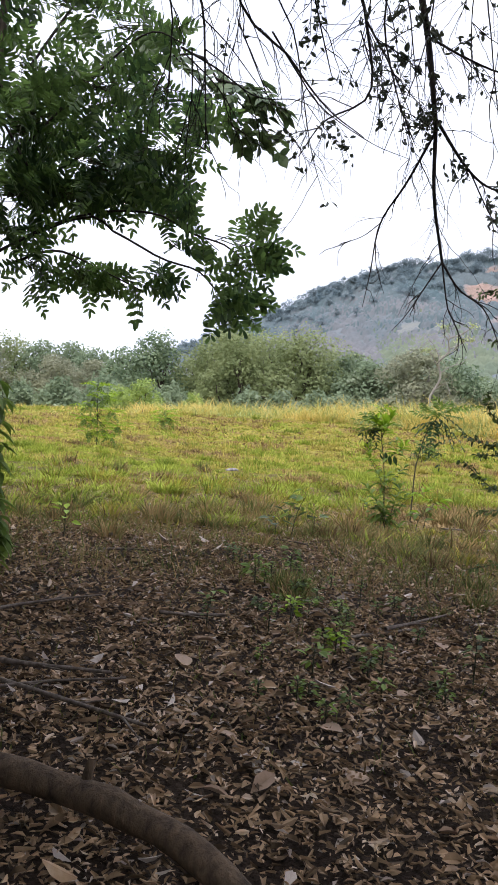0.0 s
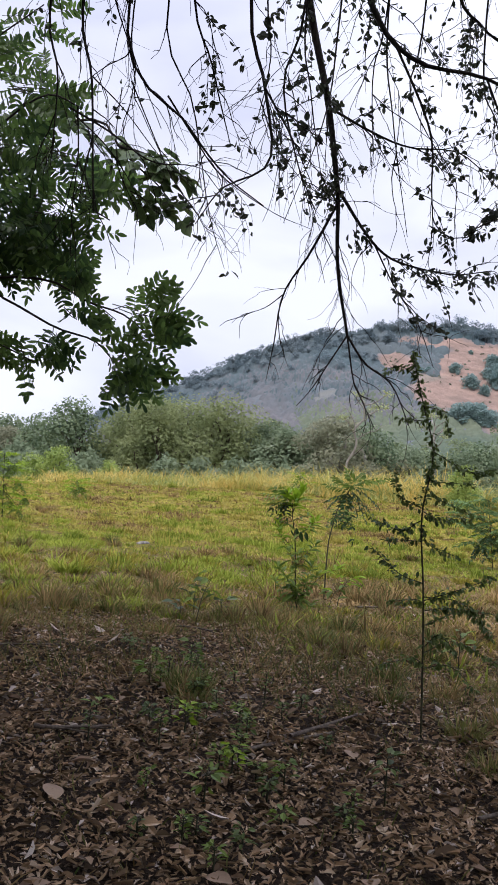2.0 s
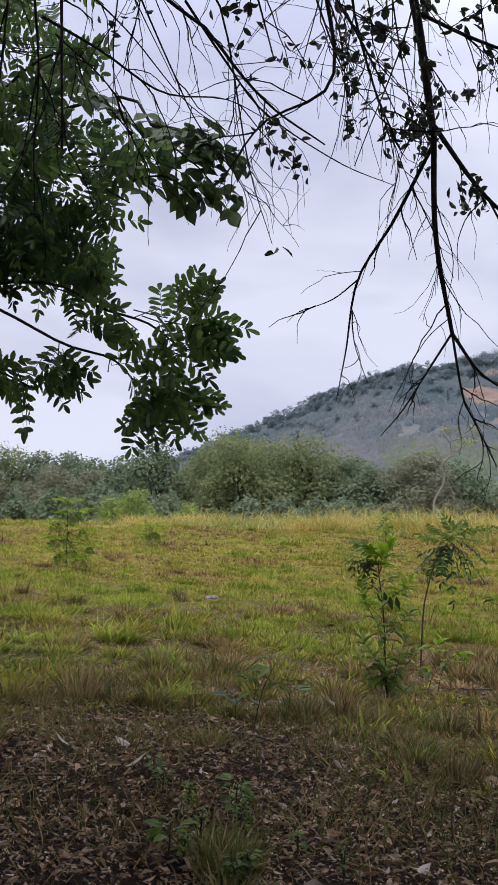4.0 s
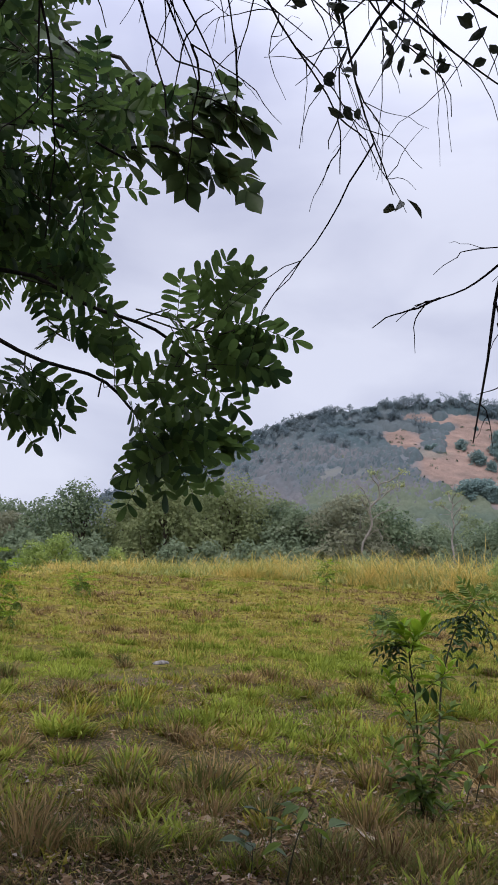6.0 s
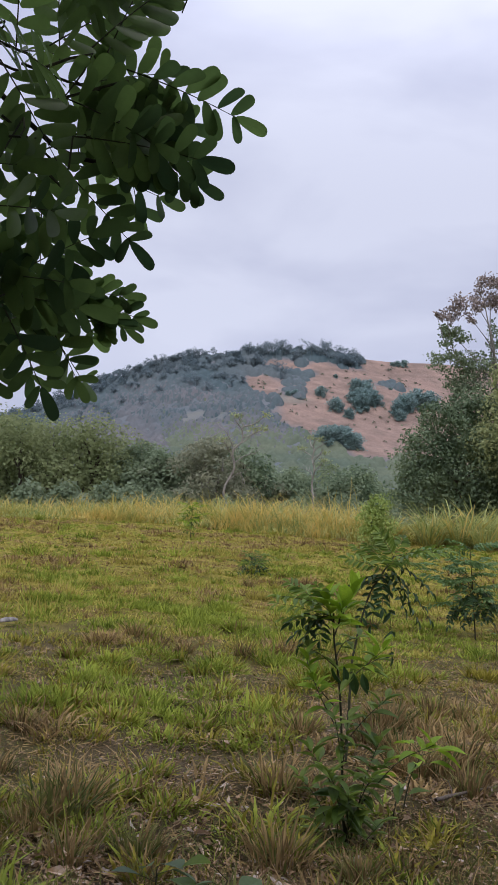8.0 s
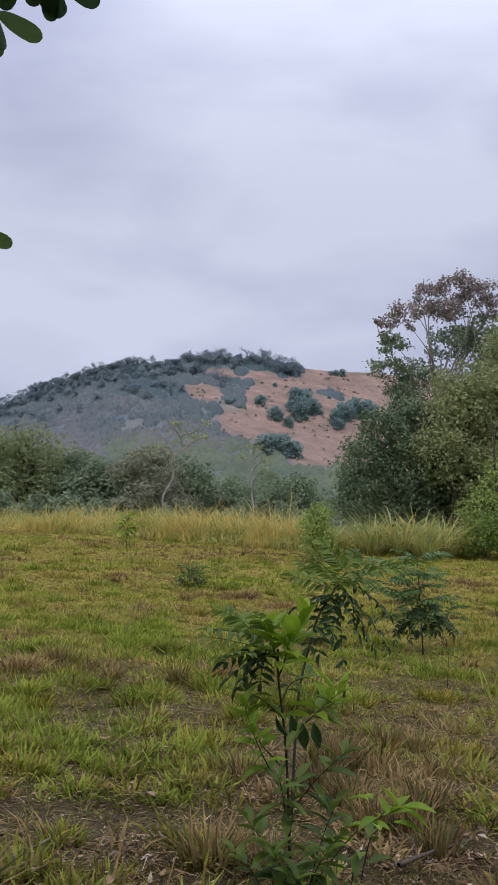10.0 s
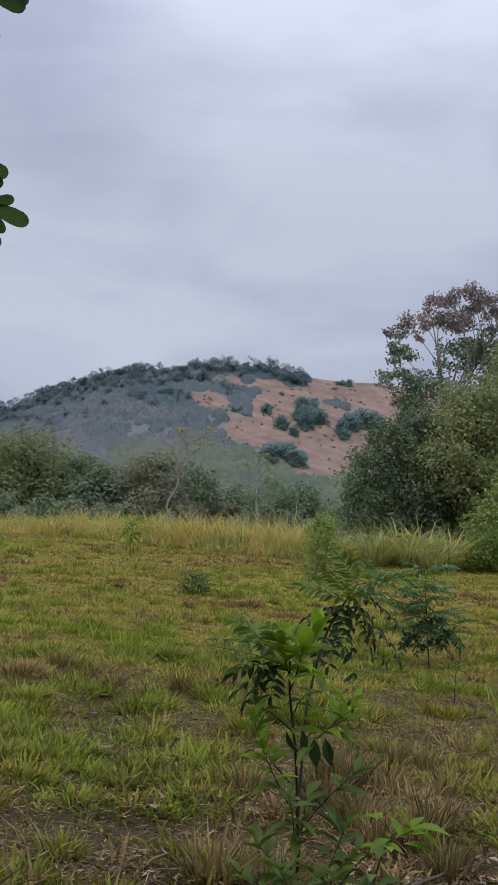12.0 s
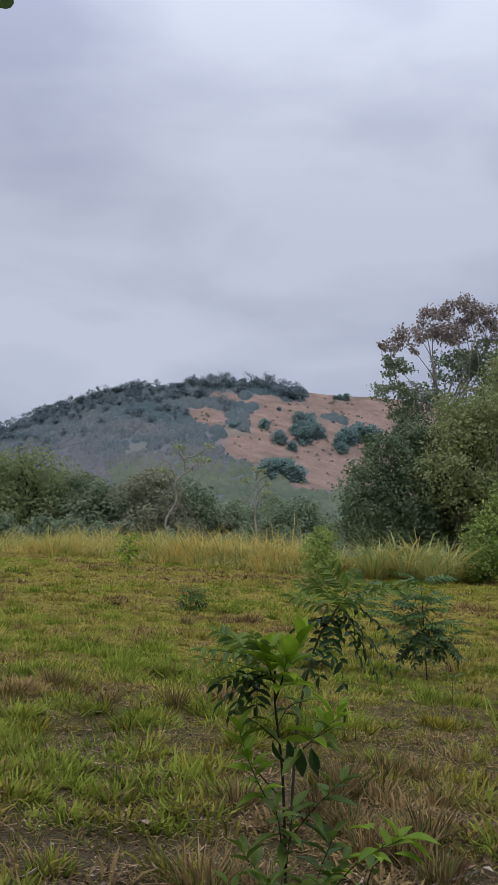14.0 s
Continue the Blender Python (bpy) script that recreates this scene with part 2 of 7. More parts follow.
def ground_material():
    """Leaf mould under the trees, thin turf over brown earth in the field; the kind of ground lies in the attribute 'kind_of_ground'."""
    m, n, l, b = mat_base("earth_and_turf", 0.95, 0.1)
    geo = n.new("ShaderNodeNewGeometry")
    att = n.new("ShaderNodeAttribute")
    att.attribute_name = "kind_of_ground"
    sepc = n.new("ShaderNodeSeparateColor")
    l.new(att.outputs["Color"], sepc.inputs[0])

    def noise_tex(scale, detail=6.0):
        t = n.new("ShaderNodeTexNoise")
        t.inputs["Scale"].default_value, t.inputs["Detail"].default_value = scale, detail
        t.inputs["Roughness"].default_value = 0.65
        l.new(geo.outputs["Position"], t.inputs["Vector"])
        return t

    def two(tex, lo, hi, c1, c2):
        r = n.new("ShaderNodeValToRGB")
        r.color_ramp.elements[0].position, r.color_ramp.elements[0].color = lo, (*c1, 1)
        r.color_ramp.elements[1].position, r.color_ramp.elements[1].color = hi, (*c2, 1)
        l.new(tex.outputs["Fac"], r.inputs[0])
        return r

    def mixed(fac, a, c):
        x = n.new("ShaderNodeMix")
        x.data_type = "RGBA"
        l.new(fac, x.inputs["Factor"])
        l.new(a, x.inputs["A"])
        l.new(c, x.inputs["B"])
        return x.outputs["Result"]

    fine, mid = noise_tex(60.0), noise_tex(5.0)
    mould = two(fine, 0.35, 0.7, (0.016, 0.011, 0.008), (0.07, 0.048, 0.035))
    turf = two(mid, 0.3, 0.7, (0.035, 0.028, 0.014), (0.12, 0.095, 0.045))
    turf2 = two(fine, 0.35, 0.65, (0.045, 0.042, 0.014), (0.20, 0.165, 0.065))
    half = n.new("ShaderNodeValue")
    half.outputs[0].default_value = 0.5
    grassy = mixed(half.outputs[0], turf.outputs[0], turf2.outputs[0])
    bare = two(fine, 0.32, 0.72, (0.05, 0.036, 0.024), (0.25, 0.185, 0.125))
    mat = two(mid, 0.32, 0.68, (0.08, 0.07, 0.014), (0.37, 0.305, 0.06))
    grassy = mixed(sepc.outputs["Blue"], grassy, mat.outputs[0])
    col = mixed(sepc.outputs["Red"], mould.outputs[0], grassy)
    col = mixed(sepc.outputs["Green"], col, bare.outputs[0])
    l.new(col, b.inputs["Base Color"])
    bp = n.new("ShaderNodeBump")
    bp.inputs["Strength"].default_value, bp.inputs["Distance"].default_value = 0.9, 0.04
    l.new(fine.outputs["Fac"], bp.inputs["Height"])
    l.new(bp.outputs[0], b.inputs["Normal"])
    return m


def hill_material():
    m, n, l, b = mat_base("hill_earth_and_hazed_scrub", 0.95, 0.1)
    geo = n.new("ShaderNodeNewGeometry")
    att = n.new("ShaderNodeAttribute")
    att.attribute_name = "bare_earth"
    tex = n.new("ShaderNodeTexNoise")
    tex.inputs["Scale"].default_value, tex.inputs["Detail"].default_value = 0.09, 8.0
    tex.inputs["Roughness"].default_value = 0.7
    l.new(geo.outputs["Position"], tex.inputs["Vector"])
    cols = []
    # scrub is blue-grey like the woods, distance haze put into its colour
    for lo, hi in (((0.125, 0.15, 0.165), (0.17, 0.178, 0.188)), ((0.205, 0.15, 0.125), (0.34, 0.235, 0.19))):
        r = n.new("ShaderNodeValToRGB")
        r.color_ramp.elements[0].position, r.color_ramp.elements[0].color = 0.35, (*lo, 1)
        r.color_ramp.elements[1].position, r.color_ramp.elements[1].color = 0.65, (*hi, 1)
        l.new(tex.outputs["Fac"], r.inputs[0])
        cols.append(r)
    wave = n.new("ShaderNodeTexWave")
    wave.bands_direction = "Z"
    wave.inputs["Scale"].default_value, wave.inputs["Distortion"].default_value = 0.05, 14.0
    wave.inputs["Detail"].default_value, wave.inputs["Detail Scale"].default_value = 3.0, 0.6
    l.new(geo.outputs["Position"], wave.inputs["Vector"])
    rows = n.new("ShaderNodeMapRange")
    rows.inputs["To Min"].default_value, rows.inputs["To Max"].default_value = 0.93, 1.05
    l.new(wave.outputs["Fac"], rows.inputs["Value"])
    lined = n.new("ShaderNodeVectorMath")
    lined.operation = "SCALE"
    l.new(cols[1].outputs[0], lined.inputs[0])
    l.new(rows.outputs[0], lined.inputs["Scale"])
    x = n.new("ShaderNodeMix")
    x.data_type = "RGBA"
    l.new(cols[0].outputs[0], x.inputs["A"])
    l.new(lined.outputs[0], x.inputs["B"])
    # mown terraces of pale dry grass
    kinds = n.new("ShaderNodeSeparateColor")
    l.new(att.outputs["Color"], kinds.inputs[0])
    l.new(kinds.outputs["Red"], x.inputs["Factor"])
    pale = n.new("ShaderNodeValToRGB")
    pale.color_ramp.elements[0].position, pale.color_ramp.elements[0].color = 0.35, (0.17, 0.172, 0.145, 1)
    pale.color_ramp.elements[1].position, pale.color_ramp.elements[1].color = 0.65, (0.23, 0.222, 0.183, 1)
    l.new(tex.outputs["Fac"], pale.inputs[0])
    y = n.new("ShaderNodeMix")
    y.data_type = "RGBA"
    l.new(kinds.outputs["Green"], y.inputs["Factor"])
    l.new(x.outputs["Result"], y.inputs["A"])
    l.new(pale.outputs[0], y.inputs["B"])
    l.new(y.outputs["Result"], b.inputs["Base Color"])
    bp = n.new("ShaderNodeBump")
    bp.inputs["Strength"].default_value, bp.inputs["Distance"].default_value = 0.8, 2.0
    l.new(tex.outputs["Fac"], bp.inputs["Height"])
    l.new(bp.outputs[0], b.inputs["Normal"])
    return m


M_GROUND, M_HILL = ground_material(), hill_material()
M_LITTER = leafy("dead_leaves", (0.055, 0.036, 0.02), (0.40, 0.265, 0.155), 9.0, 0.8, 0.2, 0.05, (0.54, 0.42, 0.31))
M_LITTER_TAN = leafy("tan_dead_leaves", (0.16, 0.10, 0.06), (0.36, 0.25, 0.17), 5.0, 0.7, 0.25, 0.05)
M_PALE = leafy("bleached_dead_leaves", (0.24, 0.19, 0.155), (0.52, 0.44, 0.38), 9.0, 0.8, 0.2, 0.05)
M_GREEN = leafy("fresh_grass", (0.12, 0.165, 0.022), (0.345, 0.395, 0.062), 1.2, 0.7, 0.1, 0.4)
M_OLIVE = leafy("olive_grass", (0.23, 0.208, 0.042), (0.485, 0.415, 0.105), 1.2, 0.75, 0.1, 0.4)
M_DRYG = leafy("dry_grass", (0.11, 0.072, 0.035), (0.40, 0.28, 0.125), 1.2, 0.75, 0.1, 0.3)
M_NEAR = leafy("mixed_field_grass", (0.105, 0.10, 0.014), (0.37, 0.32, 0.055), 1.6, 0.75, 0.1, 0.35)
M_DULL = leafy("dull_grass", (0.06, 0.085, 0.02), (0.21, 0.21, 0.065), 1.4, 0.7, 0.2, 0.3)
M_STRAW = leafy("tall_straw_grass", (0.36, 0.35, 0.08), (0.72, 0.54, 0.18), 0.35, 0.7, 0.2, 0.45)
M_REED = leafy("cane_grass", (0.20, 0.26, 0.065), (0.46, 0.48, 0.18), 0.6, 0.6, 0.3, 0.35)
M_PINNATE = leafy("dark_pinnate_leaves", (0.036, 0.07, 0.027), (0.125, 0.20, 0.052), 2.0, 0.4, 0.5, 0.55)
M_BROAD = leafy("broad_green_leaves", (0.04, 0.066, 0.028), (0.09, 0.135, 0.046), 2.0, 0.5, 0.4, 0.32)
M_SMALL = leafy("small_dark_leaves", (0.035, 0.042, 0.03), (0.075, 0.085, 0.05), 6.0, 0.5, 0.35, 0.2)
M_SAP_LIGHT = leafy("young_bright_leaves", (0.155, 0.265, 0.015), (0.32, 0.45, 0.035), 4.0, 0.5, 0.35, 0.45)
M_SAP_DARK = leafy("shaded_and_old_leaves", (0.022, 0.05, 0.018), (0.05, 0.10, 0.03), 4.0, 0.45, 0.4, 0.25)
M_SAP_MID = leafy("mid_green_leaves", (0.08, 0.135, 0.022), (0.185, 0.265, 0.042), 4.0, 0.5, 0.4, 0.4)
M_SAP_BLUE = leafy("bluish_green_leaves", (0.08, 0.15, 0.05), (0.165, 0.265, 0.09), 4.0, 0.5, 0.4, 0.35)
M_THIN = leafy("thin_sapling_leaves", (0.05, 0.078, 0.022), (0.125, 0.17, 0.045), 5.0, 0.55, 0.35, 0.35)
# the belt's leaves (A to D) are lightened and greyed, haze in the colour
M_WOOD_A = leafy("dark_broad_tree_leaves", (0.09, 0.14, 0.075), (0.22, 0.28, 0.155), 0.5, 0.55, 0.35, 0.4, each=0.22)
M_WOOD_B = leafy("olive_fine_leaves", (0.175, 0.215, 0.095), (0.30, 0.335, 0.16), 0.4, 0.75, 0.15, 0.5, each=0.22)
M_WOOD_F = leafy("feathery_olive_leaves", (0.24, 0.28, 0.13), (0.42, 0.45, 0.22), 0.4, 0.75, 0.15, 0.5)
M_WOOD_C = leafy("grey_green_leaves", (0.15, 0.20, 0.12), (0.27, 0.325, 0.20), 0.5, 0.75, 0.15, 0.45, (0.35, 0.385, 0.28), each=0.22)
M_WOOD_D = leafy("russet_green_leaves", (0.18, 0.195, 0.125), (0.32, 0.32, 0.215), 0.5, 0.75, 0.15, 0.45, each=0.22)
M_WOOD_E = leafy("bright_bush_leaves", (0.20, 0.28, 0.07), (0.38, 0.46, 0.13), 0.7, 0.6, 0.3, 0.4)
M_BROWNTOP = leafy("purple_brown_leaves", (0.23, 0.19, 0.175), (0.40, 0.335, 0.30), 0.5, 0.65, 0.25, 0.35)
# hill leaves are lifted towards blue-grey: distance haze put into their base colour
M_FAR = leafy("hazed_hill_leaves", (0.112, 0.14, 0.154), (0.178, 0.175, 0.182), 0.035, 0.95, 0.0, 0.12, each=0.22)
M_FAR_D = leafy("hazed_hill_tree_leaves", (0.215, 0.31, 0.30), (0.30, 0.395, 0.37), 0.05, 0.95, 0.0, 0.45, each=0.2)
M_FAR_R = leafy("hazed_ridge_leaves", (0.17, 0.225, 0.25), (0.235, 0.28, 0.295), 0.05, 0.95, 0.0, 0.5, each=0.12)
M_FAR_T = leafy("hazed_upper_hill_leaves", (0.083, 0.122, 0.134), (0.132, 0.155, 0.162), 0.035, 0.95, 0.0, 0.12, each=0.22)
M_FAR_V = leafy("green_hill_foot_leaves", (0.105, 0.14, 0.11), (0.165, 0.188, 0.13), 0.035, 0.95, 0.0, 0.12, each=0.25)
M_VALLEY = leafy("valley_scrub_leaves", (0.18, 0.225, 0.125), (0.28, 0.325, 0.17), 0.05, 0.9, 0.0, 0.55, each=0.25)
M_BARK = barky("grey_brown_bark", (0.035, 0.028, 0.022), (0.13, 0.10, 0.08), 30)
M_TWIG = barky("dark_twig_bark", (0.016, 0.013, 0.012), (0.05, 0.04, 0.036), 60)
M_PALEBARK = barky("pale_bark", (0.16, 0.14, 0.12), (0.36, 0.33, 0.29), 4)
M_STICK = barky("weathered_stick", (0.05, 0.038, 0.03), (0.20, 0.16, 0.13), 45)
M_STEM = barky("green_brown_stem", (0.03, 0.035, 0.02), (0.09, 0.085, 0.05), 60)

# ---------------------------------------------------------------- the lie of the land
YK = [-400, -60, -10, 0, 3, 6, 10, 16, 24, 34, 42, 47, 60, 80, 140, 240, 5000]
ZK = [-1.2, -1.2, -0.5, -0.08, 0.12, 0.24, 0.27, 0.31, 0.62, 1.3, 1.85, 1.9, 0.9, -0.5, -1.5, 0, 0]
YS = np.linspace(-400, 5000, 54001)
KERN = np.hanning(41) / np.hanning(41).sum()
ZS = np.convolve(np.pad(np.interp(YS, YK, ZK), 20, mode="edge"), KERN, "valid")


def land(x, y):
    """Height of the ground: level under the trees, then a long rise to the field's crest, then a shallow valley."""
    x, y = np.asarray(x, float), np.asarray(y, float)
    side = np.clip((y - 14) / 28, 0, 1) * np.clip((70 - y) / 20, 0, 1)
    return np.interp(y, YS, ZS) + side * 0.045 * np.clip(x, -14, 30)


def lump(x, y, s, seed=0.0):
    """Smooth noise of -1 to 1 at points."""
    return np.array([noise.noise((a * s + seed, b * s - seed, seed * 0.37)) for a, b in zip(np.ravel(x), np.ravel(y))])


def relief(x, y):
    """Small unevenness of the ground near the way, with tussocks in the field."""
    x, y = np.asarray(x, float), np.asarray(y, float)
    near = np.clip((20 - np.abs(x - 5)) / 4, 0, 1) * np.clip(y / 2, 0, 1) * np.clip((47 - y) / 3, 0, 1)
    hummock = np.clip(lump(x, y, 1.9, 9.0), 0, 1) ** 0.7 * field_share(x, y) * 0.08 * np.clip((y - 6) / 6, 0, 1)
    return near * (0.035 * lump(x, y, 1.3, 1.0) + 0.018 * lump(x, y, 3.7, 2.0) + hummock)


def field_share(x, y):
    """0 on leaf litter, 1 in the field."""
    edge = 7.6 - 0.95 * np.clip(np.asarray(x) - 0.6, 0, 2.6) + 0.15 * np.clip(-np.asarray(x), 0, 4) + 1.2 * lump(x, y, 0.7, 3.1) + 0.9 * lump(x, y, 2.1, 13.1)
    return np.clip((np.asarray(y) - edge) / 2.4 + 0.3, 0, 1)


def bare_share(x, y):
    """Bare, trodden earth in the field."""
    x, y = np.asarray(x, float), np.asarray(y, float)
    spots = ((-0.2, 8.7, 0.8, 0.5), (0.75, 8.4, 0.7, 0.4), (1.5, 9.9, 0.7, 0.4), (2.7, 9.6, 0.8, 0.6), (3.3, 10.6, 0.7, 0.6), (1.9, 10.8, 0.6, 0.4), (0.6, 10.4, 0.6, 0.4), (-0.6, 10.6, 0.5, 0.4), (-0.6, 15.0, 1.3, 1.5), (4.0, 9.0, 1.5, 1.6), (2.4, 11.2, 0.8, 0.9), (0.9, 9.9, 0.9, 0.6), (6.5, 14.0, 1.6, 1.4), (1.2, 12.6, 0.8, 0.5))
    out = np.zeros_like(x)
    for cx, cy, rx, ry in spots:
        out = np.maximum(out, 1.25 - np.hypot((x - cx) / rx, (y - cy) / ry))
    out = out + 0.55 * lump(x, y, 1.6, 7.7)
    return 0.75 * np.clip(out - 0.15, 0, 1) * np.clip((30 - y) / 8, 0, 1)


def build_ground():
    gx = np.unique(np.concatenate([np.linspace(-2500, -60, 14), np.linspace(-60, -8, 27), np.linspace(-8, 14, 115), np.linspace(14, 24, 50), np.linspace(24, 60, 19), np.linspace(60, 2500, 14)]))
    gy = np.unique(np.concatenate([np.linspace(-400, -10, 8), np.linspace(-10, 1, 12), np.linspace(1, 20, 105), np.linspace(20, 46, 90), np.linspace(46, 70, 20), np.linspace(70, 300, 24), np.linspace(300, 4500, 12)]))
    xx, yy = np.meshgrid(gx, gy)
    z = land(xx, yy)
    z = z + relief(xx.ravel(), yy.ravel()).reshape(xx.shape)
    nx, ny = len(gx), len(gy)
    i, j = np.meshgrid(np.arange(ny - 1), np.arange(nx - 1), indexing="ij")
    f = np.stack([i * nx + j, i * nx + j + 1, (i + 1) * nx + j + 1, (i + 1) * nx + j], -1).reshape(-1, 4)
    bag = Bag()
    bag.add(np.stack([xx, yy, z], -1).reshape(-1, 3), f)
    me = bag.mesh("ground", M_GROUND, True)
    att = me.color_attributes.new("kind_of_ground", "FLOAT_COLOR", "POINT")
    col = np.zeros((xx.size, 4))
    col[:, 0], col[:, 1], col[:, 3] = field_share(xx.ravel(), yy.ravel()), bare_share(xx.ravel(), yy.ravel()), 1
    # the turf closes to a thick mat further out
    col[:, 2] = np.clip((yy.ravel() - 13) / 8 + 0.5 * lump(xx.ravel(), yy.ravel(), 0.5, 19.0), 0, 1)
    att.data.foreach_set("color", col.ravel())
    tagged(new("ground", me), "brown leaf mould running out into a rising grassy field", "ground", kind="structure")


build_ground()

# the wooded hill with its bare orange flank
RIDGE_X = [-900, -350, -140, -86, -50, -15, 0, 28, 55, 85, 100, 140, 165, 182, 210, 300, 420, 700]
RIDGE_Z = [8, 10, 14, 20, 38, 55, 63, 78, 91, 97, 101, 106, 105, 105, 107, 107, 86, 20]


def hill_z(x, y):
    x, y = np.asarray(x, float), np.asarray(y, float)
    top = np.interp(x, RIDGE_X, RIDGE_Z)
    s = np.clip((y - 215) / 235, 0, 1)
    rise = np.where(y < 450, s ** 1.25 * (1 - 0.15 * np.sin(s * np.pi)), 1 - 0.3 * np.clip((y - 450) / 250, 0, 1))
    return -1.0 + (top + 1) * rise


def hill_bare(x, y):
    """Share of bare earth on the hill: the broad flank, with its wooded tongue, and three scars beside it."""
    x, y = np.asarray(x, float), np.asarray(y, float)
    h = hill_z(x, y)
    n1 = lump(x, y, 0.022, 5.0) + 0.5 * lump(x, y, 0.07, 15.0)
    edge = np.interp(h, [34, 42, 50, 53, 68, 76, 86, 99, 103], [124, 118, 106, 99, 106, 118, 128, 158, 166])
    flank = np.clip((x - edge) / 4 + 0.5 + 0.9 * n1, 0, 1) * np.clip((h - 34) / 5, 0, 1)
    out = flank
    for cx, ch, rx, rh in ((99, 76, 10, 9), (116, 93, 11, 4), (137, 93, 11, 5.5)):
        out = np.maximum(out, np.clip((1.15 - np.hypot((x - cx) / rx, (h - ch) / rh)) * 3 + 0.9 * n1, 0, 1))
    for cx, ch, rx, rh in ((112, 71, 6, 3.2), (152, 98, 10, 4), (170, 84, 9, 3)):
        out = out * np.clip((np.hypot((x - cx) / rx, (h - ch) / rh) - 0.75) * 2 + 0.5 * n1, 0.25, 1)
    return np.clip(out, 0, 1)


def hill_mown(x, y):
    """Share of pale mown terraces: one wide one under the woods, and a fan of thin grass beside the flank."""
    x, y = np.asarray(x, float), np.asarray(y, float)
    h = hill_z(x, y)
    low = np.interp(x, [36, 44, 70, 78], [48.5, 48.5, 50.5, 53])
    high = np.interp(x, [36, 52, 74, 80], [48, 56.5, 58.5, 56])
    wide = np.clip((h - low) / 1.5, 0, 1) * np.clip((high - h) / 1.5, 0, 1) * np.clip((x - 36) / 3, 0, 1) * np.clip((79 - x) / 3, 0, 1)
    fan = np.clip((1.1 - np.hypot((x - 108) / 12, (h - (50 + 0.145 * x)) / 3.0)) * 3 + 0.8 * lump(x, y, 0.06, 37.0), 0, 1)
    step = 0.72 + 0.28 * np.sin(h * 2.4 + 0.6 * lump(x, y, 0.05, 12.0))
    return np.maximum(0.65 * wide * step, 0.6 * fan)


def hill_top(x, y):
    """The hill's surface with its folds."""
    x, y = np.asarray(x, float), np.asarray(y, float)
    s = np.clip((y - 230) / 120, 0, 1) * np.clip((452 - y) / 40, 0.15, 1)
    return hill_z(x, y) + s * (5.0 * lump(x, y, 0.018, 4.0) + 2.0 * lump(x, y, 0.05, 8.0)).reshape(np.shape(x))


def build_hill():
    gx, gy = np.linspace(-900, 700, 320), np.concatenate([np.linspace(210, 470, 90), np.linspace(480, 700, 10)])
    xx, yy = np.meshgrid(gx, gy)
    z = hill_top(xx, yy)
    nx, ny = len(gx), len(gy)
    i, j = np.meshgrid(np.arange(ny - 1), np.arange(nx - 1), indexing="ij")
    f = np.stack([i * nx + j, i * nx + j + 1, (i + 1) * nx + j + 1, (i + 1) * nx + j], -1).reshape(-1, 4)
    bag = Bag()
    bag.add(np.stack([xx, yy, z], -1).reshape(-1, 3), f)
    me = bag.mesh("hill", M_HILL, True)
    att = me.color_attributes.new("bare_earth", "FLOAT_COLOR", "POINT")
    col = np.ones((xx.size, 4))
    col[:, 0], col[:, 1], col[:, 2] = hill_bare(xx.ravel(), yy.ravel()), hill_mown(xx.ravel(), yy.ravel()), 0
    att.data.foreach_set("color", col.ravel())
    tagged(new("hill", me), "long hill with haze-tinted scrub and a bare orange earth flank", "hill", kind="structure")


build_hill()


# ---------------------------------------------------------------- trees
def crown_leaves(bag, rng, lobes, count, size, shape=CHIP, shell=0.55, up=0.35, toss=0.7):
    """Leaf clumps over a heap of lobes (centre, radii): thick at the skin, thin inside, with uneven edges and gaps."""
    vol = np.array([np.prod(r) ** (2 / 3) for _, r in lobes])
    pick = rng.choice(len(lobes), count, p=vol / vol.sum())
    cen, rad = np.array([c for c, _ in lobes])[pick], np.array([r for _, r in lobes])[pick]
    way = unit(rng.normal(0, 1, (count, 3)))
    way[:, 2] = np.where(way[:, 2] < -0.5, -way[:, 2] * 0.6, way[:, 2])
    # sprays: leaves gather round points of the skin
    knots = max(6, count // 70)
    kway = unit(rng.normal(0, 1, (knots, 3)))
    near = kway[rng.integers(0, knots, count)]
    way = np.where(rng.random((count, 1)) < (0.72 if count > 400 else 0.0), unit(near + 0.22 * rng.normal(0, 1, (count, 3))), way)
    reach = shell + (1.08 - shell) * rng.random(count) ** 0.6
    reach = reach * (1 + 0.16 * np.sin(way[:, 0] * 5 + way[:, 2] * 4 + pick) + 0.05 * rng.normal(0, 1, count))
    pos = cen + way * rad * reach[:, None]
    face = unit(way + np.array([0, 0, up]) + toss * rng.normal(0, 1, (count, 3)))
    along = unit(rng.normal(0, 1, (count, 3)) + np.array([0, 0, -0.3]))
    s = size * rng.uniform(0.6, 1.35, count)
    blade(bag, shape, pos, along, face, s, s * (0.95 if shape is CHIP3 else 0.62))


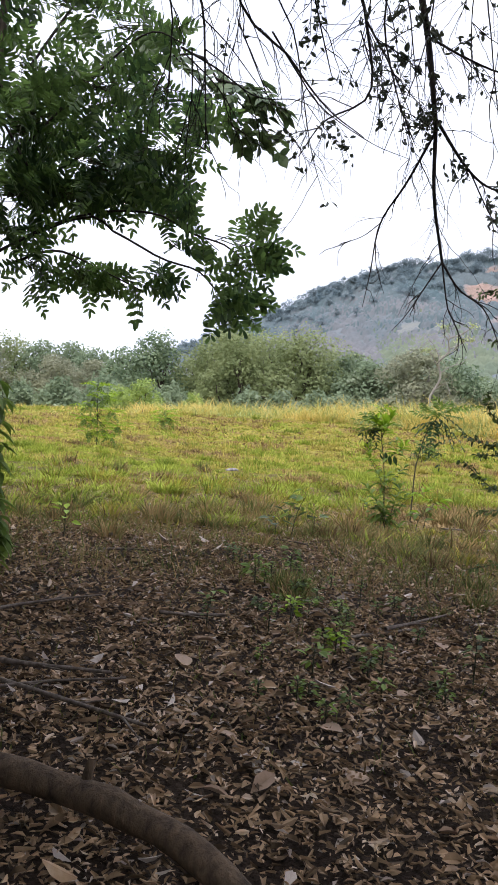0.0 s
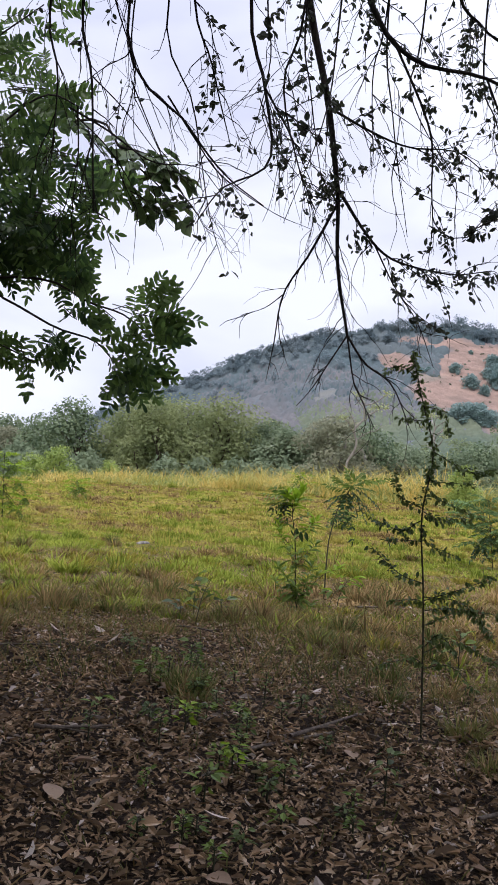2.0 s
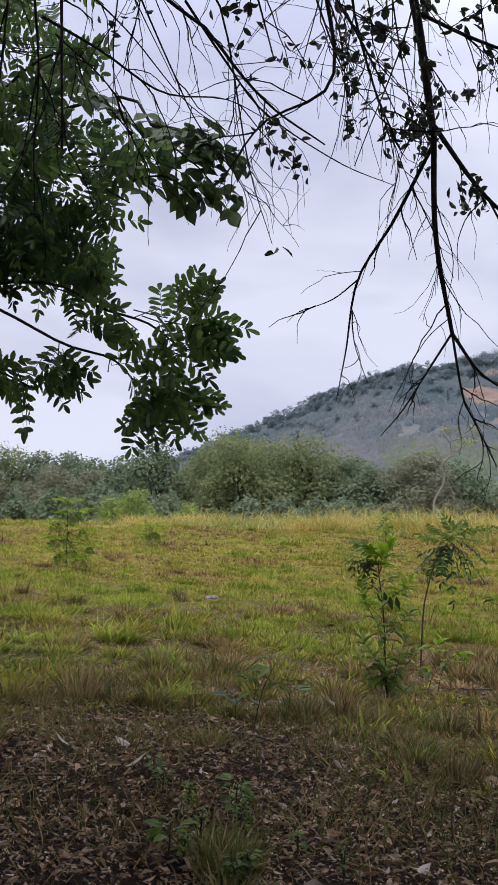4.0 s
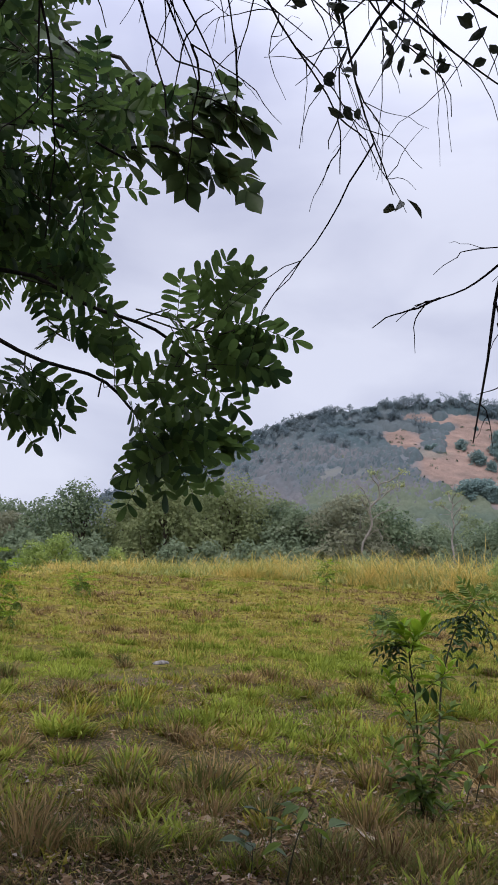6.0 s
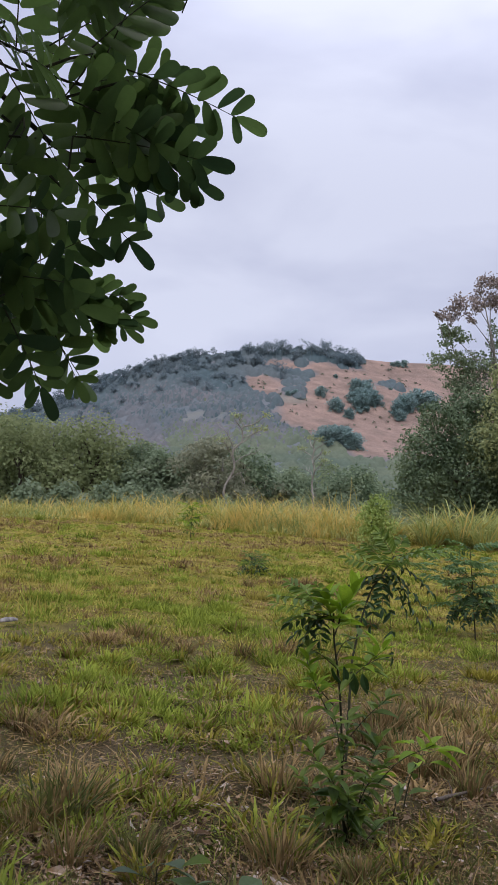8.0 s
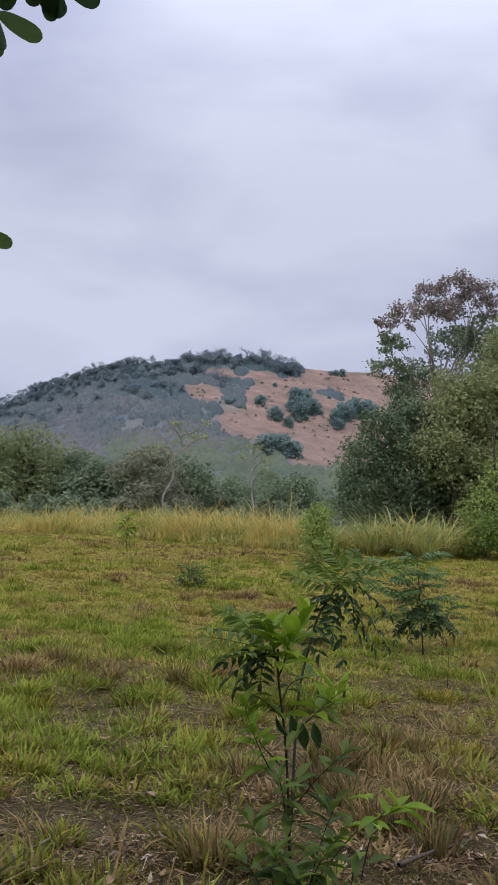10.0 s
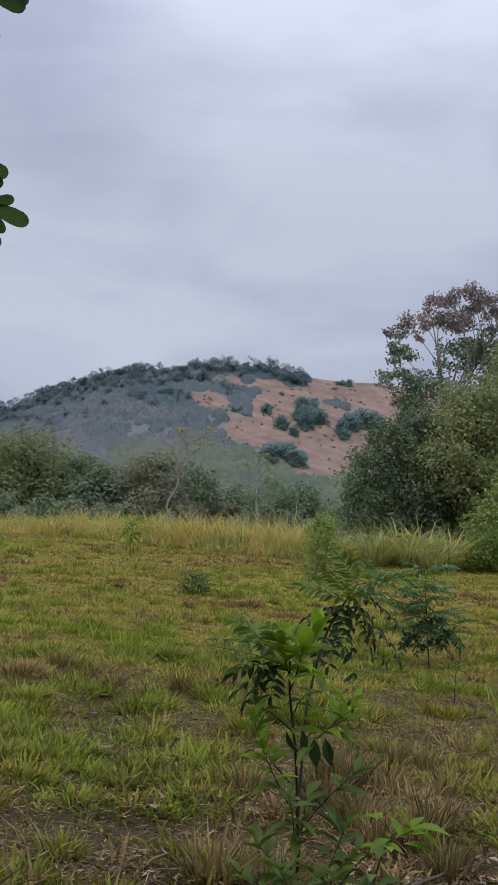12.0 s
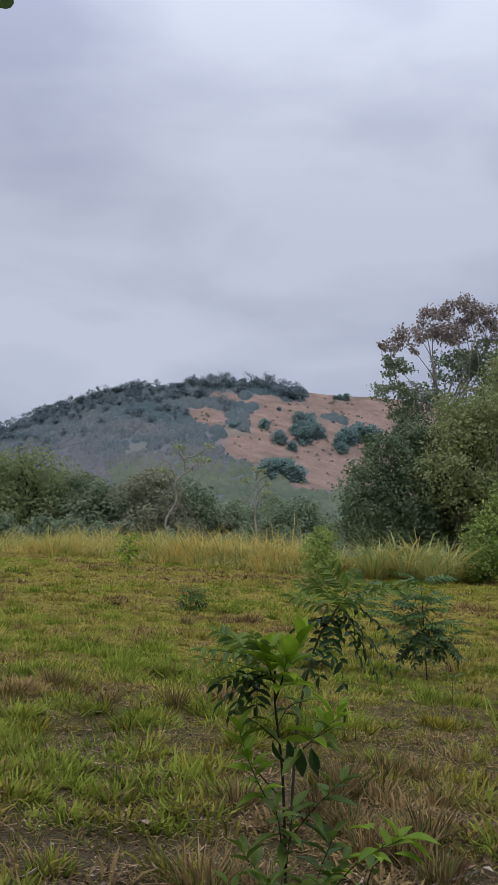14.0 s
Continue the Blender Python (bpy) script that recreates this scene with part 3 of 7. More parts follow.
def make_tree(name, rng, label, category, lobes, leaf_mat, bark, count, size, trunk_r, group="", shape=CHIP, lean=0.0, shell=0.55, fork=0.35, up=0.35, toss=0.7, tufts=None, crook=0.06):
    """A tree at the origin: tapered trunk, limbs to every lobe of the crown, leaves over the lobes or over tufts."""
    ob = thing(name, (0, 0, 0), label, category, group)
    top = max(c[2] for c, _ in lobes)
    wood = Bag()
    axis = wander(rng, (0, 0, -0.3), (lean, 0, 1), top * 0.85, 8, crook)
    tube(wood, axis, np.linspace(trunk_r, trunk_r * 0.35, 9), 7)
    part("trunk", wood.mesh("trunk", bark, True), ob)
    for c, r in lobes:
        limb = Bag()
        k = 2 + int(min(5, max(0, fork * c[2] / top * 9 + rng.integers(-1, 2))))
        a = axis[k]
        mid = (a + np.array(c)) / 2 + rng.normal(0, 0.08, 3) * np.linalg.norm(np.array(c) - a) + np.array([0, 0, 0.06 * top])
        line = spline([a, mid, c], 7)
        tube(limb, line, np.linspace(trunk_r * 0.42, trunk_r * 0.12, 7), 5)
        for _ in range(2):
            s = line[rng.integers(3, 7)]
            w = wander(rng, s, unit(rng.normal(0, 1, 3)) + np.array([0, 0, 0.5]), float(np.mean(r)) * 0.9, 4, 0.25)
            tube(limb, w, np.linspace(trunk_r * 0.11, trunk_r * 0.03, 5), 3)
        part("limb", limb.mesh("limb", bark, True), ob)
    if count:
        leaves = Bag()
        crown_leaves(leaves, rng, tufts or lobes, count, size, shape, shell, up, toss)
        part("crown", leaves.mesh("crown", leaf_mat), ob)
    return ob


def heap(rng, height, radius, n, low=0.3, flat=0.75, spread=0.75):
    """Lobes of a crown of the given height and radius."""
    out = []
    for i in range(n):
        u = (i + 0.5) / n
        z = height * (low + (1 - low) * u)
        wide = radius * math.sqrt(max(0.05, 1 - ((u - 0.35) / 0.72) ** 2))
        a = i * 2.4 + rng.uniform(-0.5, 0.5)
        d = wide * spread * rng.uniform(0.35, 1.0) * (1 if u < 0.85 else 0.4)
        r = radius * rng.uniform(0.32, 0.5)
        out.append(((d * math.cos(a), d * math.sin(a), z - r * 0.6), (r, r, r * flat)))
    return out


def split(rng, lobes, n, k):
    """Breaks each lobe into n smaller ones, so that a crown shows layers and gaps."""
    out = []
    for c, r in lobes:
        for _ in range(n):
            d = unit(rng.normal(0, 1, 3)) * rng.uniform(0.45, 1.0)
            q = k * rng.uniform(0.75, 1.25)
            out.append((tuple(np.array(c) + d * np.array(r) * 0.85), (r[0] * q, r[1] * q, r[2] * q * 0.9)))
    return out


def set_at(ob, x, y, turn=0.0, size=1.0, sink=0.0):
    ob.matrix_basis = Matrix.LocRotScale((x, y, float(land(x, y)) - sink), Euler((0, 0, turn)), (size, size, size))
    return ob


def another(ob, x, y, turn=0.0, size=1.0):
    c = copy_thing(ob, Matrix.Identity(4))
    return set_at(c, x, y, turn, size)


R = np.random.default_rng(11)
# trees of the belt behind the field
belt = "trees behind the field"
t_dark = make_tree("tree", R, "dark green dense tree behind the field", "tree", heap(R, 12.5, 5.2, 16, 0.12), M_WOOD_A, M_BARK, 8200, 0.385, 0.3, belt, CHIP3, up=0.8, toss=0.28)
t_olive = make_tree("tree", R, "olive brown fine-leaved tree behind the field", "tree", heap(R, 12.5, 6.2, 18, 0.18), M_WOOD_B, M_BARK, 9200, 0.355, 0.3, belt, CHIP3, up=0.8, toss=0.28)
t_grey = make_tree("tree", R, "grey-green bushy tree behind the field", "tree", heap(R, 10.5, 4.5, 14, 0.14), M_WOOD_C, M_BARK, 7200, 0.375, 0.25, belt, CHIP3, up=0.8, toss=0.28)
t_russet = make_tree("tree", R, "spreading dull russet-green tree behind the field", "tree", heap(R, 12.0, 5.5, 14, 0.35, 0.5), M_WOOD_D, M_PALEBARK, 7800, 0.355, 0.3, belt, CHIP3, up=0.8, toss=0.285)
t_scrub = make_tree("bush", R, "low grey-green scrub bush behind the field", "bush", heap(R, 5.5, 3.4, 10, 0.1), M_WOOD_C, M_BARK, 3600, 0.38, 0.12, belt, CHIP3, up=0.8, toss=0.28)
t_bright = make_tree("bush", R, "light yellow-green bush at the field's far edge", "bush", heap(R, 3.0, 1.9, 9, 0.1), M_WOOD_E, M_BARK, 2600, 0.19, 0.07, belt, CHIP3, up=0.5, toss=0.38)
t_shade = make_tree("tree", R, "unseen dark green tree added to shade the litter", "tree", heap(R, 12.5, 5.2, 13, 0.2), M_WOOD_A, M_BARK, 2200, 0.72, 0.3, "trees of the wood behind the way")
set_at(t_dark, -13, 98, 0.3, 1.0)
set_at(t_olive, -3, 92, 1.0, 1.02)
set_at(t_grey, 9.5, 96, 2.0, 1.12)
set_at(t_russet, 15.5, 90, 0.5, 1.04)
set_at(t_scrub, 26, 92, 0.0, 1.2)
set_at(t_bright, -7.0, 49, 0.0, 0.75)
for src, x, y, turn, size in (
    (t_dark, -18, 106, 2.2, 0.9), (t_dark, 20.5, 95, 4.0, 0.98), (t_dark, 16.0, 100, 1.3, 0.95), (t_dark, 34, 96, 1.9, 0.92), (t_dark, 43, 92, 3.1, 1.0),
    (t_olive, 3.5, 95, 2.6, 1.1), (t_olive, -8, 103, 4.4, 0.95), (t_olive, 0, 100, 5.1, 1.12), (t_olive, 50, 98, 0.4, 1.1),
    (t_grey, 6, 103, 0.8, 1.05), (t_grey, 12.5, 104, 3.6, 1.1), (t_grey, 29.5, 104, 5.0, 1.0), (t_grey, 38, 102, 1.2, 0.95), (t_grey, -24, 118, 2.9, 1.12), (t_grey, -33, 122, 0.2, 1.2), (t_grey, -42, 118, 1.2, 1.15), (t_grey, -29, 126, 4.2, 1.25), (t_olive, -38, 124, 2.2, 1.05), (t_dark, -47, 124, 2.0, 1.1),
    (t_russet, -28, 112, 3.3, 0.85), (t_russet, -37, 110, 1.7, 0.9), (t_russet, -22, 108, 5.2, 0.8), (t_russet, 24.5, 108, 2.5, 0.9),
    (t_scrub, -26, 90, 1.1, 0.9), (t_scrub, -21, 86, 2.0, 1.0), (t_scrub, -15, 84, 3.0, 0.95), (t_scrub, -9, 82, 0.4, 1.0), (t_scrub, -2, 84, 4.0, 1.05), (t_scrub, 5, 83, 5.5, 1.1),
    (t_scrub, 10, 84, 2.4, 1.05), (t_scrub, 21, 82, 3.7, 0.9), (t_scrub, 29, 86, 0.9, 1.2), (t_scrub, 33, 84, 1.6, 1.05), (t_scrub, 38, 86, 2.8, 1.2), (t_scrub, -32, 92, 0.1, 0.9), (t_scrub, 16, 82, 0.1, 1.0),
    (t_bright, -9, 52, 1.5, 0.7), (t_bright, 27, 78, 2.5, 1.5), (t_bright, -4.2, 50, 3.5, 0.55), (t_bright, 41, 80, 3.0, 1.6),
):
    another(src, x, y, turn, size)
# a second rank that closes the gaps of the belt and steps down into the valley
for src, x, y, turn, size in (
    (t_olive, 7.5, 99, 3.0, 1.0), (t_olive, -5, 97, 2.0, 1.08), (t_grey, 11, 92, 4.2, 1.0), (t_grey, 26, 99, 0.7, 0.98), (t_grey, 31.5, 94, 2.3, 0.92), (t_russet, 29, 112, 4.1, 0.9), (t_dark, 36, 106, 0.2, 0.95), (t_grey, 33, 118, 3.3, 1.05), (t_dark, 40, 112, 5.0, 0.9),
    (t_russet, 23, 99, 3.9, 0.82), (t_scrub, 24, 86, 5.0, 1.15), (t_scrub, 13, 88, 3.3, 1.2), (t_scrub, 19, 88, 0.8, 1.1), (t_scrub, 35.5, 90, 4.4, 1.3), (t_scrub, 1.5, 86, 1.9, 1.1), (t_scrub, 7.5, 87, 3.1, 1.15), (t_scrub, -12, 88, 5.6, 1.0), (t_scrub, -18, 92, 4.2, 1.2),
):
    another(src, x, y, turn, size)

# unseen trees round the start of the way, added to shade the litter
set_at(t_shade, -4.6, 1.7, 0.2, 0.42)
for x, y, turn, size in ((-4.6, -2.2, 1.2, 0.5), (-5.0, 4.4, 2.2, 0.42), (-2.9, -0.6, 3.0, 0.42), (-5.9, 7.6, 1.0, 0.44), (-7.0, 5.4, 2.0, 0.55), (5.2, 0.6, 1.0, 0.42), (-4.5, -7.5, 0.5, 0.62), (3.8, -8.5, 2.5, 0.66), (-8.5, -2.5, 4.0, 0.6), (8.5, -3.5, 1.5, 0.6), (0.0, -12, 3.3, 0.7)):
    another(t_shade, x, y, turn, size)

# bare old trees that stand up out of the belt
def dead_tree(rng):
    """A crooked pale trunk that forks twice, with thin broken limbs and a few leaves left at the ends."""
    ob = thing("bare_tree", (0, 0, 0), "bare pale crooked dead tree among the belt of trees", "tree", "bare trees")
    wood = Bag()
    axis = spline([(0.0, 0, -0.3), (0.5, 0.1, 3.6), (-0.2, 0, 6.2), (0.7, 0.1, 8.4), (0.4, 0, 10.0), (1.3, 0.1, 11.2), (1.2, 0, 12.4), (2.3, 0.1, 12.9), (3.5, 0, 13.9)], 30)
    tube(wood, axis, np.linspace(0.14, 0.045, 30), 6)
    part("trunk", wood.mesh("trunk", M_PALEBARK, True), ob)
    tips = [axis[-1]]
    for k, way, length in ((15, (-0.5, 0.2, 1), 3.4), (17, (0.6, 0, 0.8), 3.0), (12, (0.9, -0.2, 0.5), 3.2), (13, (-0.9, 0.1, 0.6), 2.4), (20, (-0.2, 0, 1), 2.2), (22, (0.3, 0, 1), 1.8), (9, (1, 0.1, 0.45), 2.6), (19, (1, 0, 0.1), 2.0)):
        limb = Bag()
        line = wander(rng, axis[k], way, length, 7, 0.28)
        tube(limb, line, np.linspace(0.06, 0.02, 8), 5)
        for j in (3, 5):
            tube(limb, wander(rng, line[j], unit(line[j + 1] - line[j]) + rng.normal(0, 0.6, 3), length * 0.45, 4, 0.25), np.linspace(0.035, 0.012, 5), 4)
        part("limb", limb.mesh("limb", M_PALEBARK, True), ob)
        tips.append(line[-1])
    leaves = Bag()
    crown_leaves(leaves, rng, [(tuple(p), (0.75, 0.6, 0.45)) for p in tips[::2]], 260, 0.24, CHIP, 0.1)
    part("crown", leaves.mesh("crown", M_WOOD_F), ob, "sparse yellowish leaves")
    return ob


snag = dead_tree(np.random.default_rng(17))
set_at(snag, 16.2, 84, 0.0, 1.0)
another(snag, 25.6, 86, 1.5, 0.92)

# trees at the field's corner
corner = "trees at the corner of the field"
big = [((-1.9, 0, 1.9), (1.5, 1.6, 1.8)), ((-1.6, 0.3, 3.6), (1.7, 1.7, 1.5)), ((-0.6, 0, 5.2), (1.7, 1.7, 1.4)), ((0.8, 0, 6.3), (1.6, 1.6, 1.2)), ((0.6, -0.4, 3.0), (2.2, 1.8, 2.0)), ((1.9, 0, 4.8), (1.9, 1.8, 1.8)), ((0.2, -0.3, 1.2), (2.2, 1.6, 1.3)), ((2.6, 0.3, 2.0), (1.8, 1.6, 1.7)), ((4.0, 0.0, 1.6), (1.8, 1.6, 1.6))]
t = make_tree("tree", R, "dense dark glossy broadleaf tree at the field's corner", "tree", big,
              M_WOOD_A, M_BARK, 28000, 0.185, 0.14, corner, CHIP, shell=0.55, up=0.5, toss=0.55, tufts=big + split(R, big, 3, 0.5))
set_at(t, 19.75, 43.8, 0.0, 0.97)
big = [((-0.8, 0, 4.2), (1.6, 1.5, 1.5)), ((0.2, 0, 6.2), (1.7, 1.6, 1.4)), ((1.4, 0, 7.6), (1.6, 1.6, 1.3)), ((-0.3, 0.2, 7.4), (1.1, 1.1, 0.9)), ((2.4, 0, 5.6), (2.0, 1.8, 1.8)), ((1.0, -0.3, 3.2), (2.2, 1.6, 1.8)), ((3.4, 0, 8.2), (1.7, 1.6, 1.5)), ((3.6, 0, 3.2), (2.2, 1.8, 2.0)), ((2.4, 0, 9.6), (1.2, 1.2, 1.1)), ((3.8, 0, 10.8), (1.6, 1.4, 1.3)), ((2.0, -0.4, 1.5), (2.2, 1.4, 1.6))]
t = make_tree("tree", R, "feathery olive-green tree with trailing twigs at the field's corner", "tree", big,
              M_WOOD_F, M_BARK, 30000, 0.178, 0.1, corner, CHIP, shell=0.4, up=0.5, toss=0.7, tufts=big + split(R, big, 4, 0.5))
set_at(t, 21.6, 41.6, 0.0, 1.0)
big = [((-2.6, 0, 8.0), (1.3, 1.1, 0.9)), ((-2.2, 0.2, 9.3), (1.1, 1.0, 0.7)), ((-1.9, 0, 6.9), (1.3, 1.0, 0.9)), ((0.9, 0, 9.8), (1.7, 1.3, 1.1)), ((2.6, 0, 10.6), (1.9, 1.3, 1.2)), ((3.2, 0, 9.0), (1.8, 1.4, 1.2)), ((-0.8, 0, 8.0), (1.4, 1.0, 0.9))]
t = make_tree("tree", R, "tall open pale-limbed tree with thin green leaves", "tree", big,
              M_WOOD_C, M_PALEBARK, 9000, 0.155, 0.10, corner, CHIP, fork=0.6, shell=0.2, tufts=split(R, big, 26, 0.3))
purple = Bag()
big = [((-1.8, 0, 10.8), (1.2, 0.9, 0.8)), ((-0.5, 0, 11.8), (1.3, 1.0, 0.9)), ((0.9, 0, 12.7), (1.5, 1.1, 0.9)), ((2.2, 0, 12.6), (1.4, 1.1, 0.9)), ((-2.9, 0, 10.2), (0.7, 0.5, 0.4)), ((3.2, 0, 11.8), (1.2, 1.0, 0.9)), ((0.6, 0, 11.4), (1.4, 1.0, 0.8))]
top_lobes = split(R, big, 24, 0.27)
crown_leaves(purple, R, top_lobes, 6500, 0.15, CHIP, 0.2)
part("top_foliage", purple.mesh("top_foliage", M_BROWNTOP), t, "purple-brown leaves at the top of the crown")
for tip, _ in top_lobes[::14]:
    limb_end = Bag()
    tube(limb_end, spline([(0.1 + R.normal(0, 0.3), 0, R.uniform(5.5, 8.0)), np.array(tip) * np.array([0.75, 0.7, 0.5]) + np.array([0.0, 0, 3.7]) + R.normal(0, 0.45, 3), tip], 8), np.linspace(0.055, 0.01, 8), 5)
    part("limb", limb_end.mesh("limb", M_PALEBARK, True), t)
set_at(t, 22.6, 45.5, 0.0, 1.08)
t = make_tree("bush", R, "bright green leafy bush beside the corner trees", "bush",
              [((-0.6, 0, 1.6), (1.1, 1.0, 1.0)), ((0.5, 0, 2.8), (1.3, 1.1, 1.1)), ((1.4, 0, 4.2), (1.3, 1.2, 1.1)), ((1.6, 0, 1.8), (1.5, 1.2, 1.3)), ((-0.2, 0, 0.7), (1.2, 1.0, 0.7)), ((2.6, 0, 5.6), (1.3, 1.2, 1.1)), ((3.0, 0, 7.0), (1.1, 1.1, 1.0)), ((3.2, 0, 4.0), (1.4, 1.2, 1.2))],
              M_WOOD_E, M_BARK, 15000, 0.13, 0.08, corner, CHIP, up=0.5, toss=0.6)
set_at(t, 21.3, 37.6, 0.0, 1.0)
t = make_tree("bush", R, "low mid-green shrub under the corner trees", "bush",
              [((-0.3, 0, 0.7), (0.8, 0.7, 0.7)), ((0.6, 0, 1.0), (0.9, 0.8, 0.8)), ((1.4, 0, 0.7), (0.8, 0.7, 0.7))],
              M_SAP_MID, M_BARK, 4000, 0.12, 0.05, corner, CHIP)
set_at(t, 18.2, 33.4, 0.0, 1.0)
for x, y, k, turn in ((27.5, 43, 1.15, 1.0), (32, 42, 1.2, 2.0), (29, 47, 1.3, 3.0)):
    another(t_olive, x, y, turn, 0.8 * k)

# scrub that fills the valley floor, and the woods on the hill
valley = Bag()
for i in range(520):
    x, y = R.uniform(-80, 120), R.uniform(112, 300)
    h = R.uniform(4.5, 8.5) * (1.0 if y > 140 else 0.9)
    z0 = max(float(land(x, y)), float(hill_z(x, y)) if y > 212 else -9)
    lob = [((x + R.normal(0, h * 0.22), y + R.normal(0, h * 0.2), z0 + h * u), (h * 0.36, h * 0.36, h * 0.26)) for u in (0.25, 0.45, 0.62, 0.75)]
    crown_leaves(valley, R, lob, 190, 0.95, CHIP3, 0.6, 1.8, 0.15)


# the closed canopy of the hill's woods: a sheet of low crowns, in three tones with height
gx, gy = np.arange(-72, 194, 0.85), np.arange(258, 456, 0.85)
xx, yy = np.meshgrid(gx, gy)
canopy = np.full(xx.shape, -1.2)
cx, cy = R.uniform(-72, 192, 7200), R.uniform(258, 454, 7200)
open_land = hill_bare(cx, cy) + hill_mown(cx, cy)
stands = open_land < 0.1 + 0.5 * R.random(len(cx))
cx, cy = cx[stands], cy[stands]
cr = np.clip(np.exp(R.normal(0.75, 0.35, len(cx))), 1.2, 3.6)
ch = cr * R.uniform(0.5, 1.0, len(cx))
for x, y, r, h in zip(cx, cy, cr, ch):
    i0, i1 = np.searchsorted(gx, [x - r * 1.3, x + r * 1.3])
    j0, j1 = np.searchsorted(gy, [y - r * 1.3, y + r * 1.3])
    d2 = ((xx[j0:j1, i0:i1] - x) ** 2 + (yy[j0:j1, i0:i1] - y) ** 2) / r ** 2
    canopy[j0:j1, i0:i1] = np.maximum(canopy[j0:j1, i0:i1], h * (1 - d2))
canopy += 0.38 * R.normal(0, 1, canopy.shape)
sheet = np.stack([xx, yy, hill_top(xx, yy) + canopy], -1).reshape(-1, 3)


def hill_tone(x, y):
    """0 at the green foot of the hill, 1 on its haze-greyed middle, 2 on the upper slope."""
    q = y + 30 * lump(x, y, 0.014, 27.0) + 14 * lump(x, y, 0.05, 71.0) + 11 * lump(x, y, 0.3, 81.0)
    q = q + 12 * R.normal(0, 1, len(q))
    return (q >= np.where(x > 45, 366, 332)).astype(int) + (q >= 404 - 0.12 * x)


nx = len(gx)
j, i = np.meshgrid(np.arange(len(gy) - 1), np.arange(nx - 1), indexing="ij")
quads = np.stack([j * nx + i, j * nx + i + 1, (j + 1) * nx + i + 1, (j + 1) * nx + i], -1).reshape(-1, 4)
quads = quads[canopy.ravel()[quads].max(1) > -0.6]
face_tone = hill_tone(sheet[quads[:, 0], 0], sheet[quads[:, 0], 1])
for k, (mt, lab) in enumerate(((M_FAR_V, "dull green woods at the foot of the hill"), (M_FAR, "dry woods covering the hillside, greyed for haze"), (M_FAR_T, "woods on the upper hillside, tinted blue-green for haze"))):
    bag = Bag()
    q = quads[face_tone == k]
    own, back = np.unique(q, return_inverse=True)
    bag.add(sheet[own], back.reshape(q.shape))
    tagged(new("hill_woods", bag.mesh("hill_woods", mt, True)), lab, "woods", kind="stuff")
dark_woods, shrubs = Bag(), Bag()
# umbrella crowns that stand up along the ridge on short stems
for x in np.arange(-66, 200, 1.9):
    for y in (*R.uniform(404, 440, 1), *R.uniform(432, 446, 2), *R.uniform(444, 453, 2)):
        x1 = x + R.uniform(-1.6, 1.6)
        gap = lump([x1], [y], 0.09, 33.0)[0]
        if hill_bare(x1, y) > 0.4 or (x1 > 168 and not 180 < x1 < 192) or R.random() < 0.3 - 0.9 * gap:
            continue
        clump_ = 1.25 if 98 < x1 < 118 or 130 < x1 < 150 else 0.55 if x1 > 160 else 0.9
        r, h = R.uniform(1.5, 3.1) * clump_ ** 0.5, R.uniform(3.2, 6.0) * clump_
        z0 = float(hill_top(x1, y))
        lob = [((x1 + R.normal(0, r * 0.35), y, z0 + h * u), (r * k, r * 0.8, h * 0.2)) for u, k in ((0.5, 0.85), (0.68, 1.0), (0.8, 0.9), (0.92, 0.6))]
        crown_leaves(dark_woods, R, lob, 150, 0.68, CHIP3, 0.35, 2.4, 0.1)
        tube(dark_woods, [(x1, y, z0 - 0.5), (x1 + R.normal(0, 0.3), y, z0 + h * 0.6)], [0.3, 0.18], 4)
# single shrubs on the bare flank
for _ in range(300):
    x, y = R.uniform(85, 190), R.uniform(320, 450)
    if hill_bare(x, y) < 0.4 or R.random() < 0.3:
        continue
    s, h0 = R.uniform(0.4, 1.0), float(hill_top(x, y))
    crown_leaves(shrubs, R, [((x, y, h0 + s * 0.5), (s * 1.3, s, s * 0.7))], 16, 0.7, CHIP3, 0.4, 0.9, 0.3)
tagged(new("valley_scrub", valley.mesh("valley_scrub", M_VALLEY)), "grey-green scrub trees filling the valley floor", "scrub", kind="stuff")
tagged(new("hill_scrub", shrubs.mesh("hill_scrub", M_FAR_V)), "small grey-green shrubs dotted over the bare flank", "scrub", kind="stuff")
tagged(new("ridge_woods", dark_woods.mesh("ridge_woods", M_FAR_R)), "trees standing along the ridge, tinted blue-green for haze", "woods", kind="stuff")

